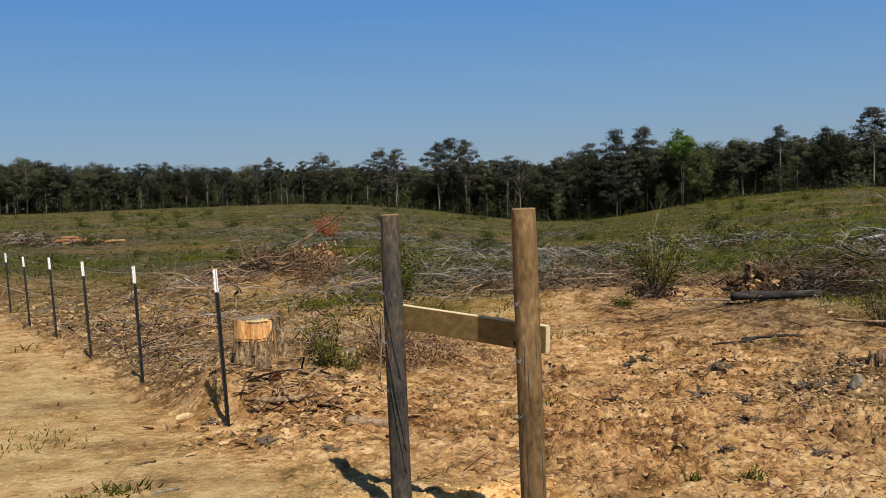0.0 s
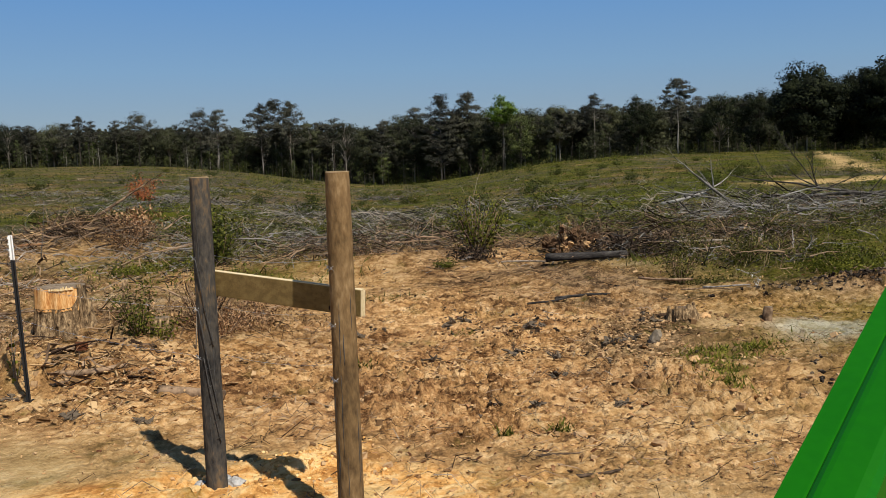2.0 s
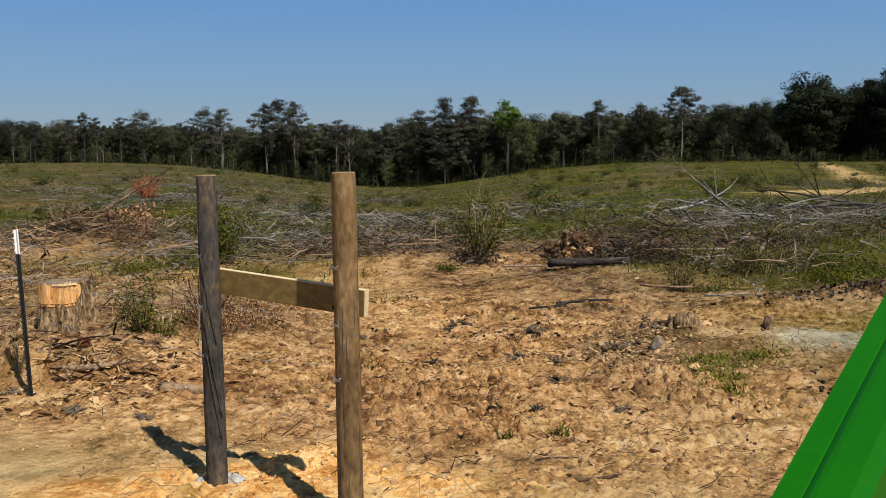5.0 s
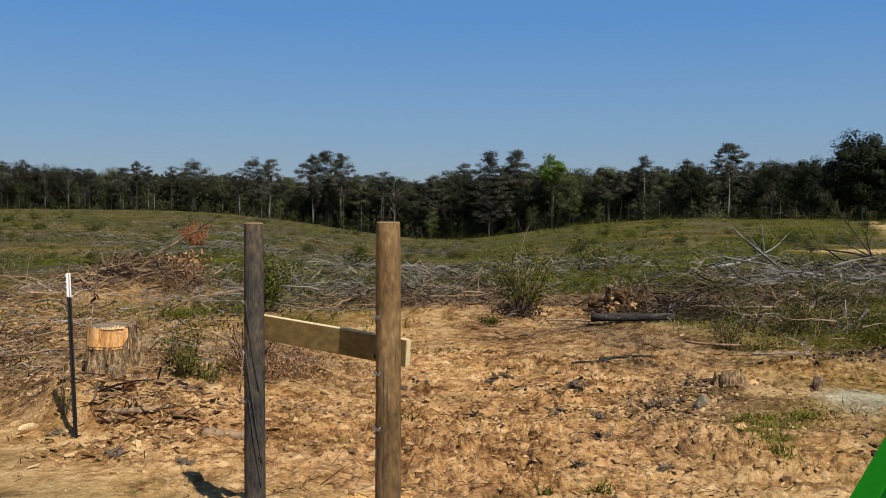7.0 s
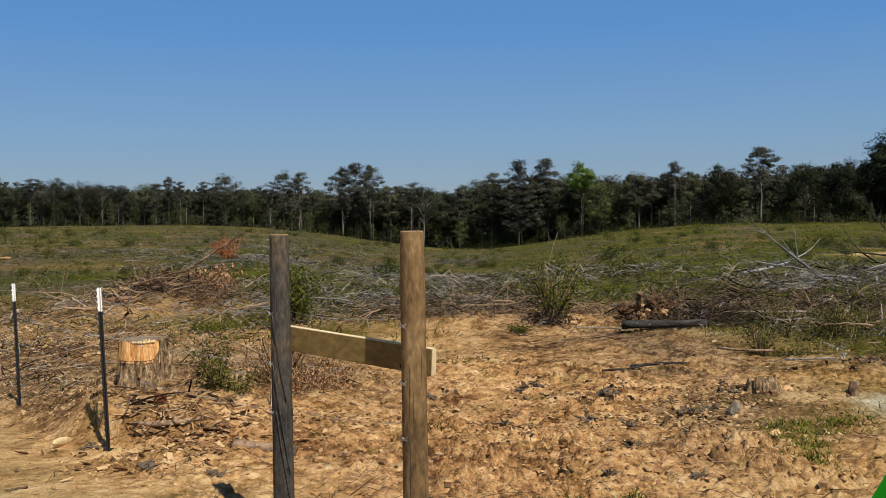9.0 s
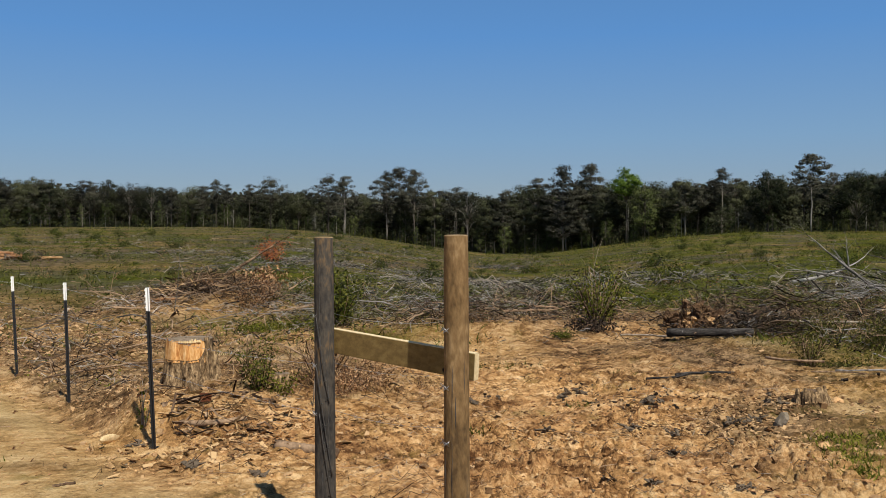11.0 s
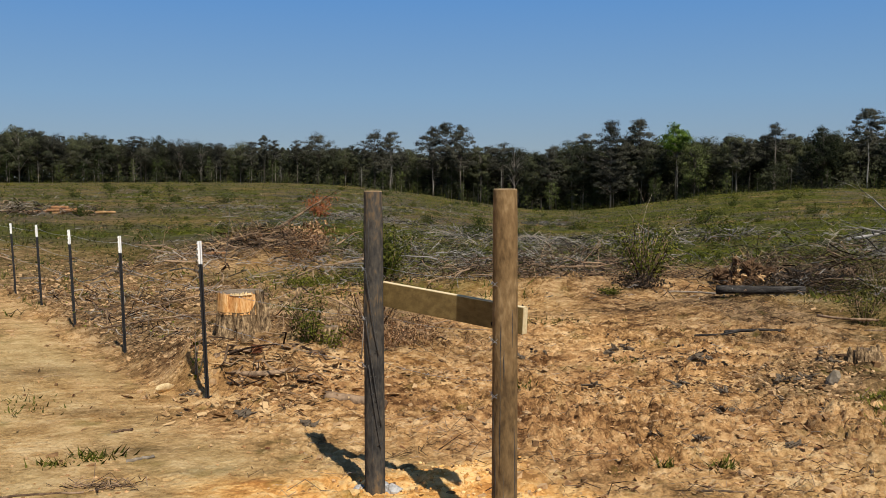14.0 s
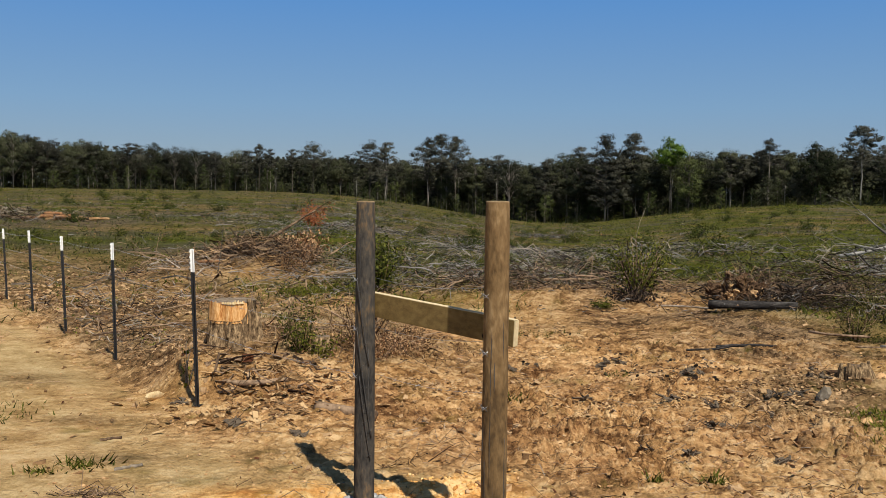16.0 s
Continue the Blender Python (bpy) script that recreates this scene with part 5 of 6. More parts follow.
dead_limb(11.6, 22.0, (-0.8, -0.1, 0.12), 1.8, 0.03, "bare grey limb leaning out of the slash heap", M_LIMB, 0.5)
dead_limb(13.2, 21.7, (0.9, 0.0, 0.1), 1.3, 0.025, "bare grey limb leaning out of the slash heap", M_LIMB, 0.5)
for dx, dy, dl, dw in ((14.5, 22.8, 4.2, (1, 0.05, 0.02)), (16.0, 23.6, 4.5, (1, 0.12, 0.03)), (13.8, 23.6, 4.0, (1, 0.15, 0.05)), (17.5, 24.2, 4.2, (-1, 0.1, 0.05)), (10.4, 22.8, 3.0, (1, 0.2, 0.03))):
    dead_limb(dx, dy, dw, dl, 0.05, "long pale felled trunk lying on the slash heap", M_LIMB, 0.4, 5, 2, 0.12)
tops = []
for k in range(9):
    s = Shape().branch((0, 0, 0), (1, 0, 0.12), random.uniform(1.2, 2.2), random.uniform(0.018, 0.042), 3, 5, 0.2, 4)
    tops.append(s.mesh("dead_limb", (M_LIMB, M_LIMB, BROWN, GREY, M_LIMB, GREY, BROWN, BROWN, M_LIMB)[k], False))
HEAPS = ((-4.6, 22.2, 2.2, 1.0, 16, (2, 6, 7)), (-3.6, 22.9, 1.7, 0.9, 18, (2, 6, 7, 3)), (-6.0, 23.0, 2.0, 1.0, 6, (2, 6, 0)), (-4.2, 19.0, 2.4, 1.6, 5, (2, 6, 7)), (2.2, 22.0, 4.0, 2.2, 22, (0, 1, 3, 4)), (2.2, 17.2, 2.6, 0.5, 26, (2, 6, 7)),
         (7.6, 15.6, 1.8, 0.5, 10, (2, 6)), (8.0, 13.9, 1.4, 0.6, 9, (2, 3, 5, 6)), (9.8, 15.6, 2.4, 1.2, 4, (2, 6)), (12.6, 21.6, 3.6, 0.9, 40, (0, 1, 3, 5, 8)), (17.5, 24.5, 3.6, 1.2, 14, (0, 1, 4, 8)),
         (5.5, 26.0, 6.0, 4.0, 16, (0, 1, 3, 4)), (-8.0, 27.0, 6.0, 4.0, 7, (0, 2, 6, 8)), (-0.5, 20.5, 2.5, 1.5, 12, (3, 6)), (-6.5, 15.5, 3.0, 1.5, 4, (2, 6)), (12.4, 17.2, 3.0, 1.4, 3, (3, 6)),
         (-0.6, 9.6, 0.7, 0.4, 9, (2, 6, 7)), (7.6, 12.6, 1.0, 0.5, 6, (0, 2)))
for hx, hy, sx, sy, cnt, kinds_here in HEAPS:
    for k in range(cnt):
        x, y = hx + random.gauss(0, 0.5) * sx, hy + random.gauss(0, 0.5) * sy
        if fence_side(x, y) > -0.6:
            continue
        ob = single("dead_limb", tops[random.choice(kinds_here)], "crooked dead limb with many fine twigs in the slash", "branch", group="felled limbs in the clearing")
        ob.matrix_basis = Matrix.Translation(on(x, y, random.uniform(0.02, 0.12 if hx > 15 else 0.3))) @ pose(0, 0, 0, random.uniform(-60, 60), random.uniform(-16, 6) if hx < 0 else random.uniform(-5, 8), random.uniform(0, 360))
        k2 = random.uniform(0.35, 0.85) * (0.45 if hy < 13 else 0.55 if hx > 7 and hy < 18 else 1.0)
        ob.scale = (k2, k2, k2)
dead_limb(-4.0, 22.6, (0.6, 0.1, 0.45), 1.7, 0.045, "broken brown branch standing in the heap", BROWN, 0.4)
dead_limb(3.75, 16.6, (0.1, 0.05, 1.0), 1.5, 0.011, "thin bare sapling stem standing in the brush", PALE, 0.1, 4, 1)
dead_limb(3.9, 16.4, (-0.35, 0.0, 1.0), 1.3, 0.009, "thin bare sapling stem standing in the brush", BROWN, 0.1, 3, 1)
dead_limb(-4.75, 20.5, (0.03, 0, 1.0), 1.5, 0.012, "thin bare sapling stem standing in the brush", GREY, 0.1, 3, 1)
dead_limb(-0.72, 8.75, (0.12, 0.1, 1.0), 1.1, 0.008, "thin dry weed stalk by the stump", PALE, 0.0, 2, 1)

rw = thing("root_wad", "torn brown root mass with clinging earth", "stump", on(5.42, 15.9, 0.0))
for k in range(34):
    a = random.uniform(0, math.pi)
    d = random.uniform(0.05, 0.36)
    lump = Shape().lump(pose(1.5 * d * math.cos(a), random.uniform(-0.12, 0.12), 0.04 + 1.35 * d * math.sin(a), random.uniform(-50, 50), random.uniform(-60, 60), random.uniform(0, 360)), random.uniform(0.06, 0.15), random.uniform(0.03, 0.08), random.uniform(0.04, 0.09), 1.0, 3)
    part("earth", lump.mesh("earth", (M_WAD, M_WAD, M_WAD, M_WAD, M_CHIP)[k % 5], False), rw, "brown clinging earth")
for k in range(70):
    rs = Shape()
    a = random.uniform(-0.2, math.pi + 0.2)
    d = random.uniform(0.15, 0.38)
    rs.branch((1.6 * d * math.cos(a), random.uniform(-0.16, 0.1), 0.05 + 1.25 * d * math.sin(a)), (math.cos(a), random.uniform(-0.7, 0.2), math.sin(a) * 0.9), random.uniform(0.12, 0.36), random.uniform(0.004, 0.013), 1, 5, 0.35, 3)
    part("root", rs.mesh("root", (M_ROOT, BROWN, M_CHIP_TAN)[k % 3], False), rw, "torn brown root")


# ---- shrubs ----
def shrub(x, y, w, h, n, mat, label, leaf=0.035, stems=9, name="shrub", stem_mat=None, group=""):
    ob = thing(name, label, "shrub", on(x, y), group)
    n = int(n * 1.9)
    st, tips = Shape(), []
    for k in range(stems):
        a, lean = random.uniform(0, 6.28), random.uniform(0.15, 0.75)
        p, way = Vector((0.06 * w * math.cos(a), 0.06 * w * math.sin(a), -0.03)), Vector((math.cos(a) * lean * w / h, math.sin(a) * lean * w / h, 1)).normalized()
        pts, ln = [p], h * random.uniform(0.65, 1.0)
        for i in range(5):
            way = (way + Vector([random.uniform(-1, 1) for _ in range(3)]) * 0.16).normalized()
            pts.append(pts[-1] + way * ln / 5)
        st.tube(pts, [0.012 * h * (1 - 0.15 * i) for i in range(6)], 5)
        tips += [(q, 0.5 + 0.5 * i / 5) for i, q in enumerate(pts[1:])]
    part("woody_stem", st.mesh("woody_stem", stem_mat or BROWN), ob)
    t = np.array([tuple(q) for q, _ in tips])
    pick = rng.integers(0, len(t), n)
    c = t[pick] + rng.normal(size=(n, 3)) * np.array([w, w, h * 0.7]) * 0.13
    c[:, 2] = np.abs(c[:, 2])
    out = (c - t[pick]) / np.array([w, w, h]) * 6 + (c - np.array([0, 0, 0.35 * h])) / np.array([w, w, h]) * 1.6 + np.array([0, 0, 0.35])
    part("foliage", foliage_mesh("foliage", c, out, rng.uniform(0.5, 1.3, n) * leaf * 0.62, mat, 0.9), ob)
    return ob


random.seed(5)
shrub(-1.25, 8.95, 0.34, 0.55, 520, M_LEAF, "green leafy weeds growing beside the stump", 0.022, 14)
shrub(-2.22, 8.42, 0.2, 0.5, 30, M_WEED, "dying sapling with few yellow leaves by the steel post", 0.03, 6, stem_mat=PALE)
shrub(-1.05, 8.95, 0.4, 0.3, 260, M_WEED, "green leafy weeds growing beside the stump", 0.022, 10)
shrub(-0.68, 9.4, 0.7, 0.72, 700, M_LEAF_BROWN, "tall dry reddish brown bush behind the stump", 0.016, 34)
shrub(-0.3, 10.0, 1.0, 0.42, 900, M_LEAF_BROWN, "dry brown bush behind the stump", 0.018, 20)
shrub(-0.5, 9.3, 0.9, 0.42, 800, M_LEAF_CURL, "dry tan leaves on a dead bush by the stump", 0.017, 26)
shrub(-0.2, 9.8, 0.9, 0.4, 700, M_LEAF_CURL, "dry tan leaves on a dead bush by the stump", 0.017, 26)
shrub(0.35, 10.4, 0.8, 0.25, 400, M_LEAF_BROWN, "low dry brown bush on the broken earth", 0.018, 20)
shrub(6.42, 11.2, 0.12, 0.22, 26, M_FLOWER, "small white flowering weed at the field edge", 0.02, 5)
shrub(-0.92, 17.6, 0.55, 1.05, 1500, M_LEAF, "dense green leafy bush in the clearing", 0.045, 14)
shrub(3.75, 16.2, 0.9, 1.15, 800, M_WEED, "golden olive bush with thin stems in the brushwood", 0.042, 26)
shrub(3.5, 15.75, 1.2, 0.4, 600, M_LEAF_BLACK, "low near black leafy clump under the olive shrub", 0.04, 20)
shrub(2.95, 15.3, 0.4, 0.2, 300, M_LEAF, "low green weeds at the dirt bank", 0.026)
shrub(7.5, 13.3, 0.8, 0.65, 800, M_LEAF_OLIVE, "olive weeds at the brush edge", 0.03, 16)
shrub(8.9, 12.6, 1.3, 0.5, 1200, M_LEAF, "green weeds at the brush edge", 0.03, 14)
shrub(-5.75, 45.0, 1.5, 1.3, 420, M_LEAF_RUST, "small dead pine with rust coloured needles", 0.085, 16)
shrub(-3.4, 23.2, 1.5, 0.85, 1300, M_LEAF_CURL, "dead branch with curled orange brown leaves", 0.062, 16)
shrub(-4.6, 22.4, 1.2, 0.7, 700, M_LEAF_BROWN, "dry brown twigs on the branch heap", 0.03, 30)
shrub(-3.2, 21.6, 1.2, 0.6, 700, M_LEAF_BROWN, "dry brown twigs on the branch heap", 0.03, 30)
shrub(-5.6, 25.0, 0.9, 0.8, 900, M_LEAF, "green leafy bush in the field", 0.05, 12)
shrub(-2.4, 17.8, 1.7, 0.35, 900, M_WEED, "low green weeds in the clearing", 0.032, 20)
shrub(-1.5, 18.4, 1.4, 0.35, 700, M_WEED, "low green weeds in the clearing", 0.032, 20)
shrub(1.5, 17.3, 2.2, 0.55, 900, M_LEAF_BROWN, "dry brown brush along the dirt bank", 0.024, 28)
shrub(9.8, 16.2, 1.8, 0.7, 1000, M_LEAF_OLIVE, "olive weeds at the field edge", 0.03, 12)
shrub(8.0, 18.0, 1.4, 0.7, 1000, M_LEAF, "green bush among grey slash", 0.04, 14)
shrub(14.2, 17.6, 2.6, 0.36, 1200, M_WEED, "wide green weeds at the field edge", 0.04, 24, stem_mat=M_LEAF_OLIVE)
shrub(11.8, 14.6, 2.0, 0.32, 900, M_WEED, "wide green weeds at the field edge", 0.04, 20, stem_mat=M_LEAF_OLIVE)
shrub(10.4, 13.0, 1.8, 0.32, 900, M_WEED, "wide green weeds at the field edge", 0.035, 20, stem_mat=M_LEAF_OLIVE)
for sx, sy, sw in ((11.0, 16.2, 1.8), (12.8, 15.4, 1.9), (13.4, 18.6, 2.2), (10.6, 18.0, 1.8), (9.4, 13.9, 1.5), (14.6, 16.6, 2.2), (12.2, 13.8, 1.6)):
    shrub(sx, sy, sw, 0.34, 800, M_WEED, "wide green weeds at the field edge", 0.036, 18, stem_mat=M_LEAF_OLIVE)
shrub(8.3, 12.0, 1.6, 0.35, 1300, M_WEED, "wide green weeds at the field edge", 0.028, 20)
shrub(6.3, 12.1, 1.2, 0.28, 700, M_LEAF_OLIVE, "low olive weeds along the broken earth", 0.024, 16)
shrub(5.75, 12.1, 0.55, 0.55, 480, M_LEAF_OLIVE, "upright olive bush among dead sticks", 0.026, 22)
shrub(7.3, 14.6, 0.9, 0.6, 600, M_LEAF_OLIVE, "upright olive bush among dead sticks", 0.026, 22)

field = [(shrub(0, 0, 1.5, 0.9, 520, mt, lb, 0.062, 9, "field_shrub", None, "shrubs over the field"), mt) for mt, lb in
         ((M_LEAF, "small round green shrub in the field"), (M_SHRUB, "small dark green shrub in the field"), (M_SHRUB, "small dark green shrub in the field"))]
fx, fy = strewn(430, 22, 200, -30, 44)
near = (np.degrees(np.arctan2(fx, fy)) > -5) | (np.hypot(fx, fy) > 36)
fx, fy = fx[near][:290], fy[near][:290]
for k, (x, y) in enumerate(zip(fx, fy)):
    src = field[k % 3][0]
    sc = (0.22 + 0.85 * random.random() ** 2.2) * (1 + 0.4 * float(step(60, 160, math.hypot(x, y))))
    m = Matrix.Translation(on(x, y, -0.03)) @ pose(0, 0, 0, 0, 0, random.uniform(0, 360)) @ Matrix.Diagonal((sc, sc, sc * random.uniform(0.7, 1.1), 1))
    if k < 3:
        src.matrix_basis = m
    else:
        ob = copy_thing(src, m)
        ob.scale = (sc, sc, sc * random.uniform(0.7, 1.1))


# ---- loose cover: clods, chips, twigs, grass ----
def keep(x, y, want, floor=0.0):
    """Thins places by a zone's strength."""
    return rng.uniform(0, 1, len(x)) < np.maximum(want, floor)


def cover(name, label, category, v, f, mat, smooth=False):
    return single(name, mesh_of(name, v, f, mat, smooth), label, category, kind="stuff")


def litter(x, y, seed):
    """How thickly bark lies: bare round the posts and on the track, thick below the stump and in patches."""
    wob = fbm(x * 0.9, y * 0.9, 3, 91)
    bare = (1 - step(6.3, 7.3, y + 0.8 * wob)) * (1 - step(0.4, 1.0, x + 0.6 * wob))
    want = np.clip(0.12 + 2.6 * fbm(x * 0.8, y * 0.8, 4, seed), 0.02, 1) * (1 - 0.9 * bare)
    return np.clip(want + (0.3 if seed == 65 else 0.6) * spot(x, y, -1.4, 7.9, 1.3, 0.7) + 0.6 * spot(x, y, 1.3, 5.8, 0.6, 0.6), 0, 1)


def open_earth(x, y):
    zn = zones(x, y)
    return (1 - zn["track"]) * (1 - 0.6 * zn["veg"])


x, y = strewn(34000, 3.8, 22)
ok = keep(x, y, open_earth(x, y) ** 1.5 * np.clip(0.5 + 1.3 * fbm(x * 0.9, y * 0.9, 3, 60), 0.1, 1), 0.03)
x, y = x[ok], y[ok]
p = np.stack([x, y, height(x, y)], 1)
cover("earth_clods", "loose tan clods scattered over broken earth", "clods", *lumps(p, rng.uniform(0.004, 0.014, len(x)) * (1 + rng.uniform(0, 1, len(x)) ** 9)), M_CLOD)
x, y = strewn(3600, 4.6, 20, -32, 42)
heap = np.clip(1.9 * fbm(x * 1.6, y * 1.6, 3, 68) + 0.9 * spot(x, y, 3.6, 8.9, 1.4, 0.9) + 0.7 * spot(x, y, -2.6, 9.6, 1.3, 1.6) + 0.6 * spot(x, y, -4.6, 12.4, 1.6, 2.0) - 0.05, 0, 1)
ok = keep(x, y, open_earth(x, y) * heap, 0.01)
x, y = x[ok], y[ok]
cover("earth_clods", "larger tan clods broken out of the bank", "clods", *flakes(np.stack([x, y, height(x, y) + 0.006], 1), 0.03 + 0.09 * rng.uniform(0, 1, len(x)) ** 3, 0.02 + 0.05 * rng.uniform(0, 1, len(x)) ** 2, 0.3, 0.35), M_CHUNK)
x, y = strewn(1500, 6.0, 20, -30, 40)
ok = keep(x, y, open_earth(x, y) * np.clip(2.2 * fbm(x * 0.6, y * 0.6, 3, 62) * step(0.5, 2.0, x) + 2.0 * spot(x, y, 7.9, 10.6, 1.2, 0.4, 0), 0.0, 1))
x, y = np.repeat(x[ok], 5), np.repeat(y[ok], 5)
x, y = x + rng.normal(size=len(x)) * 0.035, y + rng.normal(size=len(x)) * 0.035
cover("dark_clods", "dark lumps of root and burnt wood on the earth", "clods", *lumps(np.stack([x, y, height(x, y) + 0.008], 1), rng.uniform(0.006, 0.022, len(x)), 0.7), M_CLOD_DARK)
random.seed(77)
for cx, cy, cs in ((2.68, 9.31, 0.12), (2.31, 8.83, 0.09), (2.25, 8.35, 0.10), (1.47, 8.46, 0.09), (2.19, 10.35, 0.12), (2.35, 7.51, 0.10), (1.71, 6.78, 0.09), (1.95, 6.67, 0.07), (2.71, 6.68, 0.09), (2.54, 6.42, 0.07),
                   (2.78, 7.6, 0.07), (3.27, 8.4, 0.10), (3.54, 8.57, 0.08), (2.57, 8.09, 0.08), (3.19, 7.34, 0.08), (0.89, 6.63, 0.06), (3.05, 7.9, 0.07), (1.9, 9.9, 0.08), (-1.55, 7.35, 0.08), (-1.0, 7.1, 0.07), (-2.2, 8.2, 0.08), (3.9, 9.0, 0.12), (0.9, 9.6, 0.09), (1.2, 7.5, 0.05)):
    cs = cs * 1.3
    clod = thing("root_clod", "dark torn root clod lying on broken earth", "root clod", on(cx, cy, 0.01), "root clods on the broken earth")
    for k in range(6):
        s = Shape().lump(pose(random.gauss(0, 0.4) * cs, random.gauss(0, 0.3) * cs, random.uniform(0, 0.3) * cs, random.uniform(-40, 40), random.uniform(-40, 40), random.uniform(0, 360)), cs * random.uniform(0.2, 0.55), cs * random.uniform(0.08, 0.18), cs * random.uniform(0.06, 0.16), 0.9, 2)
        part("lump", s.mesh("lump", M_CLOD_DARK, False), clod)
    for k in range(4):
        a = random.uniform(0, 6.28)
        s = Shape().branch((0, 0, 0.1 * cs), (math.cos(a), math.sin(a), random.uniform(0.1, 0.8)), cs * random.uniform(0.8, 1.6), 0.005, 0, 4, 0.35, 0)
        part("rootlet", s.mesh("rootlet", M_ROOT, False), clod)
for mat, n, lo, hi, seed in ((M_CHIP_TAN, 3500, 0.010, 0.04, 67), (M_CHIP, 7000, 0.008, 0.03, 64), (M_BARK_RED, 6000, 0.010, 0.042, 65), (M_CLOD, 14000, 0.006, 0.022, 66)):
    x, y = strewn(n, 4.2, 20, -34, 44)
    ok = keep(x, y, (0.13 if mat is M_CLOD else 0.01) + open_earth(x, y) ** 1.5 * litter(x, y, seed))
    x, y = x[ok], y[ok]
    L = rng.uniform(lo, hi, len(x)) * (1 + 1.2 * rng.uniform(0, 1, len(x)) ** 6)
    cover("bark_litter", "torn bark and fibre strewn thickly over the earth", "bark chips", *curls(np.stack([x, y, height(x, y) + 0.008], 1), L, L * rng.uniform(0.14, 0.5, len(x)), 0.3, 0.4), mat)
n = 420
x, y = 0.1 + rng.normal(size=n) * 0.3, 5.72 + rng.normal(size=n) * 0.2
cover("orange_crumbs", "crumbled orange spoil dug out beside the post", "clods", *lumps(np.stack([x, y, height(x, y) + 0.003], 1), 0.003 + 0.014 * rng.uniform(0, 1, n) ** 3, 0.7), M_SPOIL)
n = 260
x, y = 7.5 + rng.normal(size=n) * 0.75, 10.5 + rng.normal(size=n) * 0.16
cover("earth_ridge", "dark ridge of pushed up earth and roots", "clods", *flakes(np.stack([x, y, height(x, y) + 0.02], 1), rng.uniform(0.02, 0.07, n), rng.uniform(0.015, 0.04, n), 0.5, 0.3), M_CLOD_DARK)
for n, cx, cy, sx, sy in ((1500, 3.6, 8.7, 0.8, 0.6), (700, 4.3, 9.0, 0.4, 0.3), (500, -1.4, 8.1, 0.75, 0.35), (900, -4.6, 16.0, 1.2, 1.4), (1100, -2.9, 9.6, 0.5, 0.8), (1300, -4.6, 12.4, 0.8, 1.2), (1300, -6.6, 15.6, 0.9, 1.6), (900, -8.0, 18.4, 1.0, 1.2), (900, -9.6, 22.5, 1.6, 2.2), (700, -7.2, 21.0, 1.2, 1.8), (900, 2.0, 8.0, 1.0, 0.9), (500, 0.3, 8.2, 0.5, 0.35)):
    x, y = cx + rng.normal(size=n) * sx, cy + rng.normal(size=n) * sy
    ok = (fence_side(x, y) < 0.05) & (zones(x, y)["pale"] < 0.15) & keep(x, y, np.clip(0.55 + 1.6 * fbm(x * 1.3, y * 1.3, 3, 69), 0.1, 1))
    x, y = x[ok], y[ok]
    L = rng.uniform(0.016, 0.05, len(x)) * (1 + 0.8 * rng.uniform(0, 1, len(x)) ** 5) * (1 + 0.9 * step(9, 15, y))
    cover("clay_chunks", "broken tan clay and bark pieces lying thick on the earth", "clods", *flakes(np.stack([x, y, height(x, y) + 0.008], 1), L, L * rng.uniform(0.35, 0.8, len(x)), 0.34, 0.16), M_CHUNK)
n = 170
x, y = -1.3 + rng.normal(size=n) * 0.6, 8.0 + rng.normal(size=n) * 0.4
L = rng.uniform(0.035, 0.12, n)
cover("bark_slabs", "broken tan bark slabs heaped along the fence", "bark chips", *flakes(np.stack([x, y, height(x, y) + 0.02], 1), L, L * rng.uniform(0.25, 0.6, n), 0.45), M_CHIP_TAN)
x, y = strewn(4500, 5.0, 16)
ok = keep(x, y, open_earth(x, y) ** 2 * litter(x, y, 70))
x, y = x[ok], y[ok]
L = rng.uniform(0.012, 0.042, len(x)) * (1 + rng.uniform(0, 1, len(x)) ** 8 * 2.0)
cover("bark_chips", "brown bark and wood chips strewn over the earth", "bark chips", *flakes(np.stack([x, y, height(x, y) + 0.008], 1), L, L * rng.uniform(0.12, 0.5, len(x)), 0.4), M_CHIP)
k = 60
x, y = -2.12 + rng.normal(size=k) * 0.13, 5.72 + rng.normal(size=k) * 0.05
way = np.stack([rng.normal(size=k), rng.normal(size=k) * 0.5, rng.normal(size=k) * 0.12], 1)
cover("twig_heap", "little heap of dry brown twigs on the sand track", "sticks", *sticks(np.stack([x, y, height(x, y) + 0.01], 1), way, rng.uniform(0.06, 0.28, k), rng.uniform(0.002, 0.005, k), 0.3), M_STICK_BROWN)
